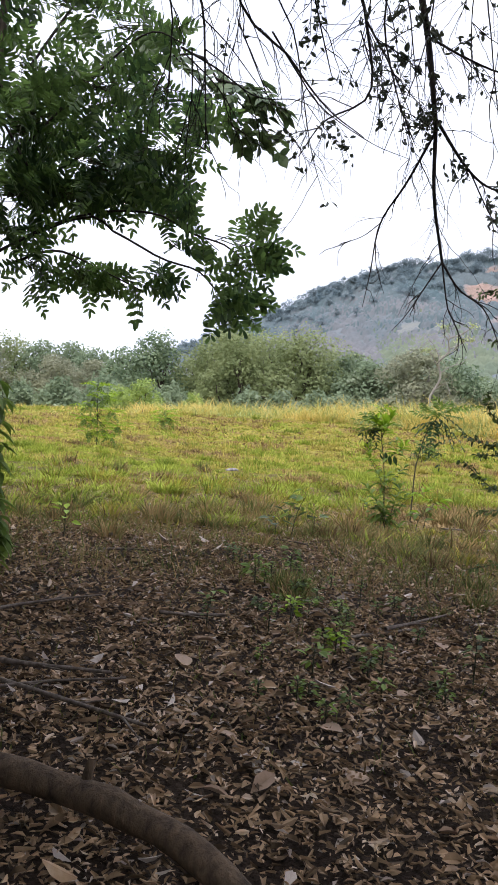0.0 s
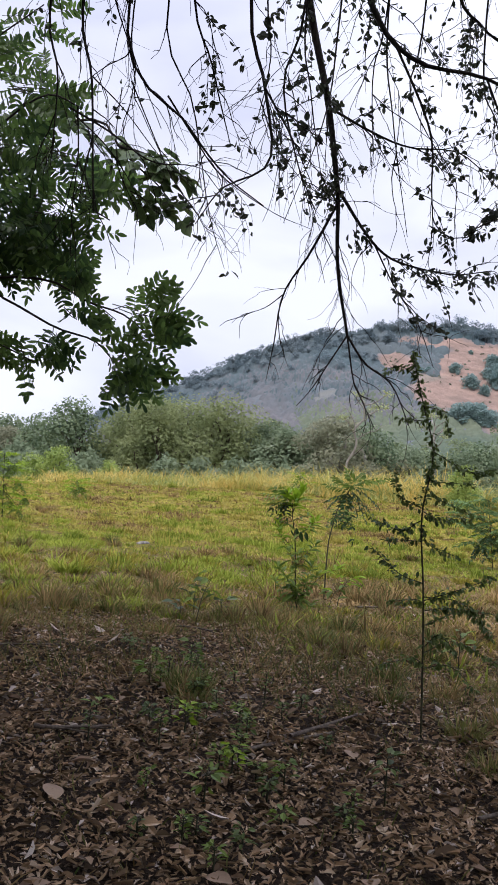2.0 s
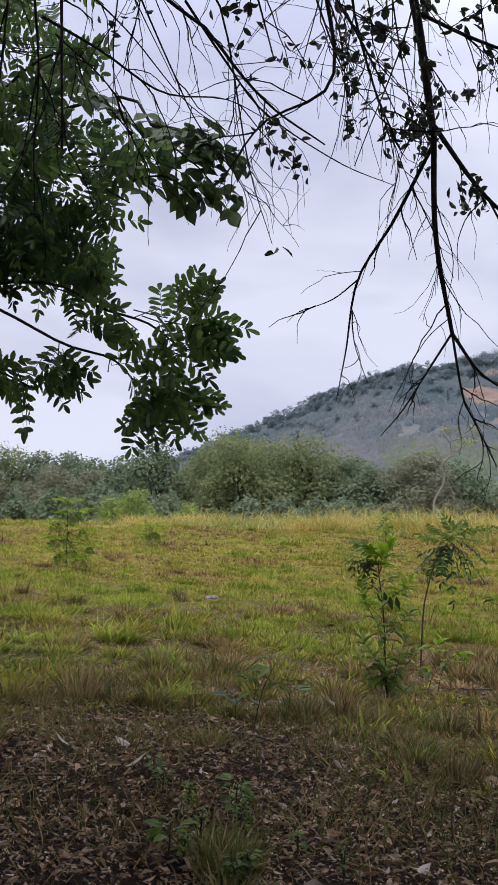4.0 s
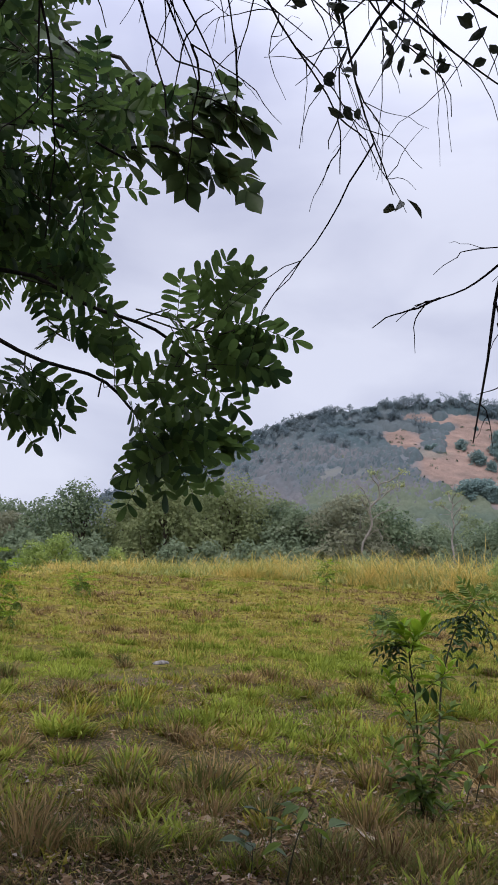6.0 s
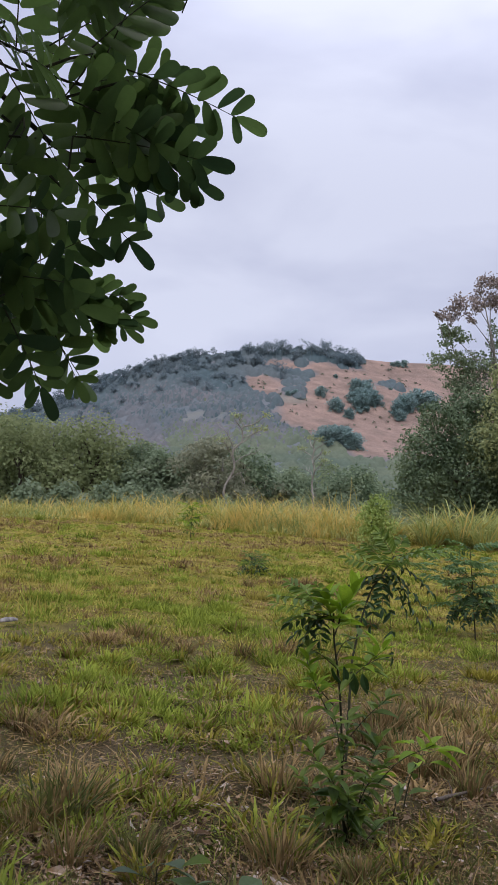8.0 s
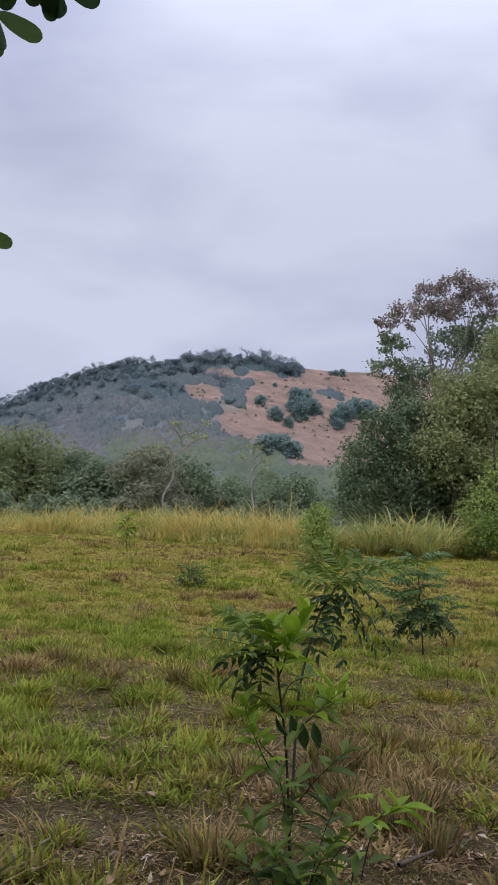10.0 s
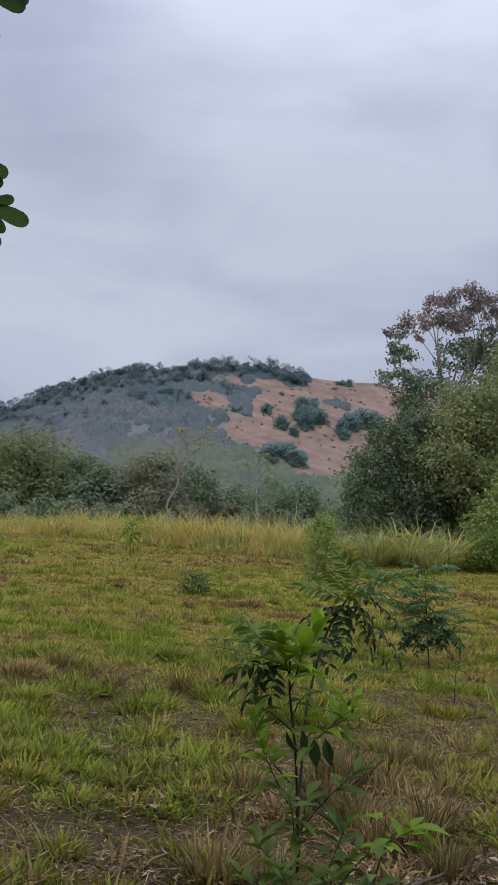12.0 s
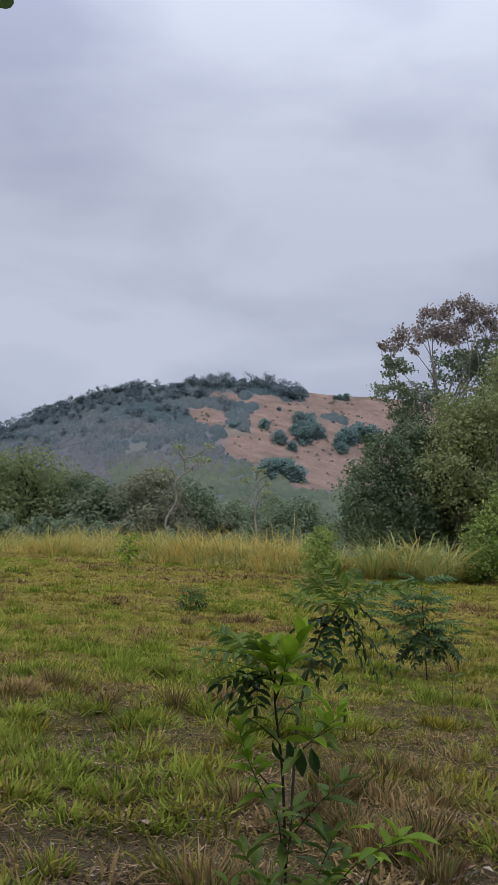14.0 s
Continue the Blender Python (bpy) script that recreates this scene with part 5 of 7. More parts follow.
for i in range(34):
    tuft_at(tuft_green if i % 3 else tuft_olive, RT.uniform(-2.6, 1.4), RT.uniform(8.4, 12.5), RT.uniform(0.8, 1.3))
for i in range(16):
    tuft_at(tuft_dry, RT.uniform(1.9, 4.2), RT.uniform(9.4, 12.0), RT.uniform(0.9, 1.4))
for i in range(130):
    y = 7.8 + 22 * RT.random() ** 1.7
    x = 0.5 + 0.25 * (y - 6) + RT.uniform(-1, 1) * (2.4 + 0.33 * y)
    p = float(lump([x], [y], 0.33, 21.0)[0])
    tuft_at(tuft_green if p > 0.12 and y < 20 else tuft_olive if p > -0.2 else tuft_dry, x, y, RT.uniform(0.7, 1.3))

# taller dull tufts along the litter's edge
for src, x, y, s in ((tuft_dark, 0.33, 5.25, 1.2), (tuft_dark, 0.28, 5.4, 1.1), (tuft_dark, 0.42, 5.3, 1.0), (tuft_dark, 0.09, 9.3, 1.5), (tuft_dry, 0.2, 9.45, 1.4), (tuft_dry, -0.81, 8.0, 1.4), (tuft_dark, -0.44, 9.4, 1.4), (tuft_dry, 1.33, 9.6, 1.5), (tuft_dry, 1.6, 9.5, 1.4), (tuft_dark, 1.4, 6.94, 1.3), (tuft_dry, -1.02, 6.6, 1.2)):
    tuft_at(src, x, y, s)
for i in range(26):
    x = RT.uniform(-2.4, 2.8)
    tuft_at((tuft_dark, tuft_dry, tuft_dry)[i % 3], x, 8.3 - 0.5 * max(0.0, x) + RT.normal(0, 0.55), RT.uniform(0.7, 1.2))

# sparse tufts that straggle out over the litter
for i in range(46):
    x, y = RT.uniform(-2.6, 2.6), RT.uniform(5.6, 8.6)
    if y < 7.0 - 0.6 * max(0.0, x) + RT.normal(0, 0.5):
        continue
    tuft_at((tuft_dark, tuft_dry, tuft_olive)[i % 3], x, y, RT.uniform(0.6, 1.0))

# tall grass along the crest of the field
RB = np.random.default_rng(41)
n = 17000
x = RB.uniform(-16, 13, n)
start = np.where(x < 2.5, 40.5 - 0.05 * x - 6.0 * np.clip((-5.5 - x) / 2, 0, 1), np.maximum(34.0, 40.4 - 0.74 * (x - 2.5)))
y = start + 0.8 * lump(x, x * 0 + 1, 0.5, 51.0) + RB.gamma(1.6, 1.9, n)
k = y < 47.5
x, y = x[k], y[k]
n = len(x)
clump = lump(x, y, 0.7, 61.0)
tall = (0.46 + 0.03 * np.clip(x, -10, 10)) * (0.6 + 0.7 * RB.random(n)) * (1 + 0.6 * clump) * np.clip(0.35 + (y - np.where(x < 2.5, 40.5, np.maximum(34.0, 40.4 - 0.74 * (x - 2.5)))) / 3.2, 0.3, 1.15)
along = np.concatenate([RB.normal(0, 0.42, (n, 2)) + [0.08, 0], np.ones((n, 1))], 1)
face = np.concatenate([-along[:, :2], np.full((n, 1), 0.3)], 1) + RB.normal(0, 0.25, (n, 3))
strawy = RB.random(n) < 0.58 + 0.6 * clump
for sel, mt, lab in ((strawy, M_STRAW, "tall straw-yellow grass along the field's crest"), (~strawy, M_REED, "tall green grass along the field's crest")):
    bag = Bag()
    blade(bag, GRASS_Q, on_land(x[sel], y[sel], -0.02), along[sel], face[sel], tall[sel] * 1.55, 0.032)
    tagged(new("tall_grass", bag.mesh("tall_grass", mt)), lab, "grass", kind="stuff")

cane = make_tuft(RB, 230, 1.75, 1.2, ((M_REED, 0.75), (M_STRAW, 0.25)), "tall arching green cane grass clump at the field's edge", "cane grass clumps", 0.9, 0.04, (GRASS_ARCH, GRASS_T))
first = True
for x, y, s in ((13.9, 34.4, 0.95), (15.1, 34.2, 1.1), (16.1, 34.9, 1.12), (16.9, 34.2, 1.0), (14.6, 35.6, 0.9), (17.6, 35.4, 0.95), (12.7, 35.0, 0.75), (15.6, 33.4, 0.8), (18.3, 34.4, 0.7), (11.8, 36.0, 0.7)):
    ob = cane if first else copy_thing(cane, Matrix.Identity(4))
    first = False
    put(ob, x, y, RB.uniform(0, 6), s)


# ---------------------------------------------------------------- leaves on twigs
def compound(bag, stalks, rng, base, way, length, pairs, leaf, width, shape=OBLONG, droop=0.25, spread=1.0, up=(0, 0, 1)):
    """A feather leaf: a thin rib with pairs of leaflets and one at the tip."""
    way = unit(way)
    ts = np.linspace(0, 1, 6)
    rib = np.array(base)[None] + way * (ts * length)[:, None] + np.array([0, 0, -1.0]) * (droop * length * ts ** 2)[:, None]
    tube(stalks, rib, np.linspace(0.0022, 0.001, 6), 3)
    side = unit(np.cross(way, np.array(up) + rng.normal(0, 0.3, 3)))
    face = np.cross(side, way)
    k = np.linspace(0.16, 0.97, pairs)
    at = np.stack([np.interp(k, ts, rib[:, c]) for c in range(3)], -1)
    tip = unit(rib[-1] - rib[-2])
    pos, along = [], []
    for sgn in (-1, 1):
        pos.append(at + rng.normal(0, length * 0.012, at.shape))
        along.append(sgn * side * spread + tip * 0.55 + rng.normal(0, 0.13, at.shape))
    pos.append(rib[-1:])
    along.append(tip[None])
    pos, along = np.concatenate(pos), np.concatenate(along)
    size = leaf * np.concatenate([0.75 + 0.3 * np.sin(k * np.pi)] * 2 + [[0.95]]) * rng.uniform(0.85, 1.12, len(pos))
    blade(bag, shape, pos, along, face[None] + rng.normal(0, 0.22, pos.shape), size, size * width)


def stems_to(bag, ctrl, r0, r1, n=12, sides=6):
    line = spline(ctrl, n)
    tube(bag, line, np.linspace(r0, r1, n), sides)
    return line


# the leafy tree that stands beside the way: trunk, limbs and dark feather leaves
RA = np.random.default_rng(77)
leafy_tree = thing("leafy_tree", (0, 0, 0), "dark leafy tree with hanging feather-leaved sprays", "tree")
trunk = Bag()
tx, ty = -3.3, 7.3
stems_to(trunk, [(tx, ty, float(land(tx, ty)) - 0.1), (-3.2, 7.2, 1.2), (-2.85, 7.0, 2.1), (-2.35, 6.85, 3.2), (-2.3, 6.8, 4.6)], 0.065, 0.03, 16, 9)
part("trunk", trunk.mesh("trunk", M_BARK, True), leafy_tree)
limbs = Bag()
stems_to(limbs, [(-2.85, 7.0, 2.1), (-1.74, 6.87, 2.78), (-0.99, 6.72, 2.89), (-0.60, 6.57, 2.72), (-0.33, 6.62, 2.66), (-0.13, 6.67, 2.54), (0.02, 6.67, 2.54)], 0.012, 0.004, 22)
stems_to(limbs, [(-2.8, 6.98, 2.2), (-1.59, 6.82, 2.81), (-1.21, 6.72, 2.70), (-0.83, 6.72, 2.53), (-0.54, 6.72, 2.46), (-0.38, 6.72, 2.32), (-0.21, 6.72, 2.16)], 0.013, 0.004, 20)
for c in (
    [(-2.0, 6.8, 3.0), (-1.40, 6.82, 3.43), (-0.89, 6.67, 3.54), (-0.49, 6.57, 3.35)],
    [(-2.0, 6.8, 3.4), (-1.50, 6.87, 4.04), (-1.10, 6.77, 4.34), (-0.80, 6.72, 4.25)],
    [(-2.05, 6.8, 4.0), (-1.71, 7.02, 4.74), (-1.21, 6.92, 5.15)],
    [(-2.1, 6.85, 2.4), (-1.69, 6.72, 2.52), (-1.29, 6.62, 2.38), (-0.93, 6.57, 2.23)],
    [(-2.0, 6.8, 3.2), (-2.4, 6.6, 3.8), (-2.8, 6.5, 4.1)],
    [(-2.0, 6.8, 3.1), (-1.39, 7.22, 3.23), (-0.86, 7.30, 3.16), (-0.68, 7.26, 3.12)],
    [(-2.05, 6.8, 4.3), (-2.6, 7.2, 5.0), (-3.0, 7.5, 5.3)]):
    stems_to(limbs, c, 0.013, 0.005, 14)
part("limb", limbs.mesh("limb", M_TWIG, True), leafy_tree)


def spray(name, rng, centre, radii, count, leaf, mt, root, droop=0.1, pairs=(5, 8), label="", width=0.35, out=1.3, shape=OBLONG, single=False):
    """A bunch of feather leaves on fine twigs that spread from a root point."""
    bag, stalk = Bag(), Bag()
    c, r = np.array(centre), np.array(radii)
    for _ in range(count):
        d = unit(rng.normal(0, 1, 3))
        p = c + d * r * rng.random() ** 0.45
        w = unit(out * (p - c) / r + 0.9 * unit(p - np.array(root)) + rng.normal(0, 0.35, 3))
        L = leaf * rng.uniform(2.7, 3.8)
        base = p - w * L * 0.45
        if rng.random() < 0.4:
            tube(stalk, spline([np.array(root) * 0.55 + c * 0.45 + rng.normal(0, 0.03, 3), (base + c) / 2 + rng.normal(0, 0.03, 3), base], 5), np.linspace(0.004, 0.002, 5), 4)
        if single:
            bag = Bag()
        compound(bag, stalk, rng, base, w, L, rng.integers(*pairs), leaf, width, shape, droop, 1.0, (0.1, 0.9, 0.5))
        if single:
            part("feather_leaf", bag.mesh("feather_leaf", mt, True), leafy_tree)
    if not single:
        part(name, bag.mesh(name, mt, True), leafy_tree, label, "stuff")
    part("stalk_mass", stalk.mesh("stalk_mass", M_STEM), leafy_tree, "", "stuff")


for cen, rad, cnt, root in (
    ((-0.04, 6.58, 2.70), (0.14, 0.2, 0.19), 6, (-0.33, 6.54, 2.54)), ((-0.12, 6.60, 2.49), (0.16, 0.2, 0.18), 7, (-0.33, 6.54, 2.49)), ((-0.25, 6.60, 2.16), (0.15, 0.18, 0.13), 8, (-0.36, 6.52, 2.24)),
    ((-0.20, 6.57, 2.68), (0.16, 0.18, 0.14), 5, (-0.58, 6.57, 2.70)), ((-0.40, 6.54, 2.62), (0.1, 0.16, 0.1), 1, (-0.68, 6.57, 2.70)), ((-0.44, 6.54, 2.40), (0.1, 0.16, 0.12), 2, (-0.68, 6.57, 2.44)), ((-0.34, 6.54, 2.34), (0.12, 0.15, 0.16), 4, (-0.48, 6.52, 2.34)), ((-0.17, 6.97, 2.24), (0.09, 0.12, 0.07), 9, (-0.28, 6.62, 2.34)),
):
    spray("leaf_spray", RA, cen, rad, cnt, 0.082, M_PINNATE, root, single=True, shape=OBLONG_F, width=0.4)
# the outermost leaves of the hanging bunch
stalk = Bag()
for tip, way in (((0.20, 6.67, 2.66), (1, 0.2, 0.15)), ((0.14, 6.75, 2.55), (1, 0.3, -0.2)), ((-0.23, 6.70, 1.95), (0.1, 0.2, -1)), ((-0.09, 6.67, 1.96), (0.5, 0.2, -0.8)),
                 ((-0.44, 6.42, 2.01), (-0.8, -0.2, -0.5)), ((-0.03, 6.58, 3.03), (0.5, 0.1, 1)), ((0.02, 6.58, 2.91), (0.7, 0.1, 0.7)), ((0.13, 6.62, 2.77), (0.9, 0.1, 0.4)), ((0.18, 6.67, 2.55), (1, 0.1, -0.1)), ((0.24, 6.70, 2.52), (1, 0.2, -0.3)), ((0.19, 6.72, 2.51), (0.8, 0.2, -0.6)), ((0.09, 6.72, 2.34), (0.8, 0.2, -0.6)), ((-0.37, 6.52, 2.05), (-0.5, 0, -0.8)), ((-0.18, 6.57, 2.95), (-0.1, 0.1, 1))):
    w, lf = unit(way), Bag()
    compound(lf, stalk, RA, np.array(tip) - w * 0.28, w, 0.21, 6, 0.078, 0.38, OBLONG_F, 0.04, 1.0, (0.1, 0.9, 0.5))
    part("feather_leaf", lf.mesh("feather_leaf", M_PINNATE, True), leafy_tree)
for tip, way in (((0.15, 7.12, 2.30), (1, 0.3, -0.1)), ((0.12, 7.08, 2.24), (0.9, 0.3, -0.35)), ((0.11, 7.08, 2.36), (1, 0.2, 0.15)), ((0.05, 7.07, 2.22), (0.6, 0.3, -0.6))):
    w, lf = unit(way), Bag()
    compound(lf, stalk, RA, np.array(tip) - w * 0.26, w, 0.2, 7, 0.068, 0.4, OBLONG_F, 0.04, 0.5, (0.1, 0.9, 0.5))
    part("feather_leaf", lf.mesh("feather_leaf", M_PINNATE, True), leafy_tree)
part("stalk_mass", stalk.mesh("stalk_mass", M_STEM), leafy_tree, "", "stuff")
for cen, rad, cnt, root in (
    ((-0.74, 6.60, 3.08), (0.1, 0.25, 0.1), 3, (-0.95, 6.67, 3.3)), ((-0.76, 6.60, 2.78), (0.12, 0.22, 0.12), 4, (-0.99, 6.72, 2.85)),
    ((-0.67, 6.62, 2.89), (0.2, 0.25, 0.16), 7, (-0.99, 6.72, 2.89)), ((-0.64, 6.62, 2.66), (0.14, 0.2, 0.12), 5, (-0.89, 6.67, 2.63)),
    ((-0.80, 6.62, 2.45), (0.18, 0.2, 0.14), 6, (-0.99, 6.67, 2.53)), ((-0.93, 6.62, 2.25), (0.22, 0.2, 0.13), 11, (-1.19, 6.62, 2.38)), ((-1.37, 6.67, 2.31), (0.24, 0.2, 0.13), 23, (-1.59, 6.72, 2.48)), ((-1.79, 6.72, 2.37), (0.3, 0.2, 0.2), 25, (-1.99, 6.82, 2.42)),
    ((-0.89, 6.67, 3.29), (0.3, 0.36, 0.3), 27, (-1.20, 6.77, 3.44)), ((-1.29, 6.77, 3.23), (0.42, 0.4, 0.36), 56, (-1.70, 6.87, 3.33)), ((-0.62, 6.62, 3.57), (0.2, 0.25, 0.2), 16, (-0.99, 6.72, 3.54)),
    ((-0.85, 6.72, 3.84), (0.32, 0.36, 0.32), 13, (-1.30, 6.82, 4.04)), ((-1.35, 6.82, 3.89), (0.45, 0.45, 0.4), 54, (-1.70, 6.87, 3.93)), ((-1.15, 6.82, 4.39), (0.3, 0.4, 0.34), 18, (-1.61, 6.92, 4.44)), ((-1.71, 6.92, 4.64), (0.5, 0.45, 0.4), 31, (-2.01, 6.92, 4.53)),
    ((-1.95, 6.82, 3.53), (0.5, 0.45, 0.5), 85, (-2.30, 6.92, 3.52)), ((-2.00, 6.82, 2.97), (0.36, 0.35, 0.24), 49, (-2.35, 6.92, 3.02)), ((-1.59, 6.82, 3.01), (0.3, 0.3, 0.18), 38, (-1.90, 6.92, 3.03)), ((-1.09, 7.22, 3.18), (0.4, 0.3, 0.25), 49, (-1.29, 7.22, 3.23)), ((-1.51, 7.02, 5.14), (0.5, 0.5, 0.4), 17, (-1.71, 7.02, 4.84)), ((-2.61, 6.82, 4.22), (0.5, 0.4, 0.5), 57, (-2.41, 6.82, 3.93)), ((-2.42, 7.02, 5.13), (0.6, 0.6, 0.5), 46, (-2.31, 7.12, 4.83)), ((-2.01, 6.82, 3.98), (0.4, 0.4, 0.35), 26, (-2.21, 6.92, 4.03)), ((-2.15, 6.87, 3.32), (0.35, 0.4, 0.3), 20, (-2.35, 6.92, 3.32)), ((-1.91, 6.92, 4.53), (0.4, 0.4, 0.3), 10, (-2.21, 6.92, 4.53)), ((-1.41, 6.87, 4.59), (0.35, 0.4, 0.25), 6, (-1.71, 6.92, 4.54)), ((-2.09, 6.87, 2.67), (0.3, 0.3, 0.15), 14, (-2.40, 6.92, 2.72)),
):
    spray("leaf_spray", RA, cen, rad, int(cnt * (1.05 if cen[0] < -1.05 else 0.9)), 0.078, M_PINNATE, root, width=0.4)

# a broader-leaved tree whose twigs push through beside it
broad_tree = thing("broad_leaved_tree", (0, 0, 0), "slender tree with broad oval green leaves", "tree")
bt = Bag()
stems_to(bt, [(-4.6, 8.9, float(land(-4.6, 8.9)) - 0.1), (-4.3, 8.7, 2.4), (-3.2, 8.2, 3.9), (-1.8, 7.7, 4.3)], 0.06, 0.025, 12, 8)
part("trunk", bt.mesh("trunk", M_BARK, True), broad_tree)
bl, bs = Bag(), Bag()
for ctrl in ([(-1.8, 7.9, 4.4), (-0.89, 7.9, 4.69), (-0.61, 7.7, 4.39), (-0.4, 7.6, 4.17), (-0.22, 7.5, 4.0), (-0.08, 7.4, 3.82)],
             [(-3.2, 8.2, 3.9), (-1.03, 7.9, 4.24), (-0.71, 7.6, 3.95), (-0.45, 7.5, 3.92), (-0.27, 7.4, 3.80)],
             [(-0.61, 7.7, 4.39), (-0.32, 7.5, 4.25), (-0.1, 7.4, 4.1)],
             [(-1.8, 7.9, 4.4), (-1.39, 7.9, 4.85), (-0.96, 7.6, 4.49), (-0.69, 7.5, 4.2)]):
    line = stems_to(bs, ctrl, 0.014, 0.004, 16)
    for i in range(5, 16):
        w = unit(line[i] - line[i - 1])
        compound(bl, bs, RA, line[i], w + RA.normal(0, 0.5, 3) + np.array([0.1, 0, -0.15]), RA.uniform(0.14, 0.24), RA.integers(2, 4), 0.16, 0.6, OVAL_F, 0.1)
part("twig_mass", bs.mesh("twig_mass", M_TWIG, True), broad_tree, "", "stuff")
part("foliage", bl.mesh("foliage", M_BROAD, True), broad_tree, "", "stuff")

# the tree with long hanging, nearly bare twigs; its trunk stands behind the way
RH = np.random.default_rng(91)
twig_tree = thing("bare_twig_tree", (0, 0, 0), "tree with long drooping dark twigs and sparse leaves", "tree")
tb = Bag()
stems_to(tb, [(2.6, -2.2, float(land(2.6, -2.2)) - 0.1), (2.5, -2.0, 2.5), (2.2, -1.2, 4.6), (1.6, 0.6, 6.0), (1.0, 3.0, 6.3), (0.7, 4.8, 5.7)], 0.17, 0.05, 24, 10)
part("trunk", tb.mesh("trunk", M_BARK, True), twig_tree)
leaf_bag = Bag()


def bunch(rng, p, n, size=0.055, away=(0, 0, -0.3)):
    d = unit(rng.normal(0, 1, (n, 3)) + np.array(away))
    blade(leaf_bag, OVAL, p + rng.normal(0, 0.018, (n, 3)), d, rng.normal(0, 1, (n, 3)), size * rng.uniform(0.6, 1.2, n), size * 0.48)


def hang(rng, ctrl, r0, r1, side, leafy_share, fine_len=0.5, n=22, depth=2):
    """A drooping branch with side twigs and twiglets, some carrying small leaves."""
    limb_bag, fine_bag = Bag(), Bag()
    line = stems_to(limb_bag, ctrl, r0, r1, n, 6)
    total = float(np.linalg.norm(np.diff(line, axis=0), axis=1).sum())
    for _ in range(int(side * 0.62)):
        i = rng.integers(2, n - 1)
        d = unit(line[min(i + 1, n - 1)] - line[i - 1])
        w = unit(d * 0.9 + rng.normal(0, 0.55, 3) * [1, 0.7, 0.6])
        L = fine_len * rng.uniform(0.5, 1.4)
        q = wander(rng, line[i], w, L, 9, 0.16, (0, 0, -0.75))
        r = 0.004 * rng.uniform(0.6, 1.2)
        tube(fine_bag, q, np.linspace(r, r * 0.35, 10), 3)
        has = rng.random() < leafy_share
        for _ in range(rng.integers(1, 4)):
            j = rng.integers(1, 7)
            w2 = unit(unit(q[j + 1] - q[j]) + rng.normal(0, 0.6, 3))
            q2 = wander(rng, q[j], w2, L * rng.uniform(0.25, 0.7), 6, 0.2, (0, 0, -0.5))
            tube(fine_bag, q2, np.linspace(r * 0.6, r * 0.25, 7), 3)
            if has and rng.random() < 0.75:
                bunch(rng, q2[rng.integers(2, 6)], rng.integers(3, 7), 0.048)
        if has:
            for j in range(2, 8):
                if rng.random() < 0.6:
                    bunch(rng, q[j], rng.integers(2, 5), 0.048)
    br = part("branch", limb_bag.mesh("branch", M_TWIG, True), twig_tree)
    part("twig_mass", fine_bag.mesh("twig_mass", M_TWIG), br, "thin bare dark twigs", "stuff")
    return line


main = hang(RH, [(0.7, 4.8, 5.7), (0.68, 5.33, 5.04), (0.76, 5.43, 4.53), (0.93, 5.43, 3.88), (1.04, 5.43, 3.29)], 0.034, 0.016, 40, 0.75, 0.5)
hang(RH, [(1.04, 5.43, 3.29), (1.08, 5.48, 2.85), (1.19, 5.58, 2.45)], 0.014, 0.009, 13, 0.15, 0.5, 14)
hang(RH, [(1.19, 5.58, 2.45), (1.32, 5.58, 2.28), (1.50, 5.58, 2.16), (1.63, 5.58, 1.91)], 0.008, 0.003, 16, 0.0, 0.3, 12)
hang(RH, [(1.19, 5.58, 2.45), (1.25, 5.58, 2.17), (1.30, 5.58, 2.07), (1.41, 5.58, 1.87)], 0.006, 0.0025, 11, 0.0, 0.28, 12)
hang(RH, [(1.19, 5.58, 2.45), (1.09, 5.58, 2.27), (0.99, 5.58, 2.09), (0.90, 5.58, 1.97)], 0.006, 0.002, 8, 0.0, 0.22, 12)
hang(RH, [(1.05, 5.46, 3.27), (0.91, 5.61, 2.96), (0.77, 5.69, 2.70), (0.74, 5.75, 2.38), (0.71, 5.77, 2.14)], 0.010, 0.002, 17, 0.0, 0.35, 16)
hang(RH, [(0.77, 5.69, 2.70), (0.66, 5.73, 2.61), (0.51, 5.75, 2.55)], 0.004, 0.0015, 3, 0.0, 0.2, 9)
hang(RH, [(1.04, 5.43, 3.33), (1.21, 5.43, 3.10), (1.35, 5.43, 2.96), (1.51, 5.43, 2.90), (1.80, 5.43, 2.87), (2.05, 5.43, 2.92)], 0.011, 0.003, 31, 0.55, 0.35, 18)
hang(RH, [(1.29, 5.43, 3.01), (1.44, 5.43, 2.75), (1.60, 5.43, 2.54), (1.72, 5.43, 2.27)], 0.005, 0.002, 13, 0.1, 0.3, 12)
hang(RH, [(0.9, 4.2, 5.9), (1.02, 5.03, 4.72), (1.15, 5.13, 4.29), (1.42, 5.13, 4.05), (1.84, 5.13, 4.00), (2.20, 5.13, 3.80), (2.35, 5.13, 3.43)], 0.022, 0.005, 45, 0.75, 0.6, 22)
hang(RH, [(1.25, 5.13, 4.18), (1.51, 5.13, 3.65), (1.55, 5.13, 3.27), (1.58, 5.13, 2.99)], 0.008, 0.0025, 23, 0.6, 0.3, 14)
hang(RH, [(1.55, 5.13, 3.06), (1.73, 5.10, 2.99), (1.88, 5.07, 3.14), (1.93, 5.07, 3.22)], 0.004, 0.002, 7, 0.9, 0.18, 9)
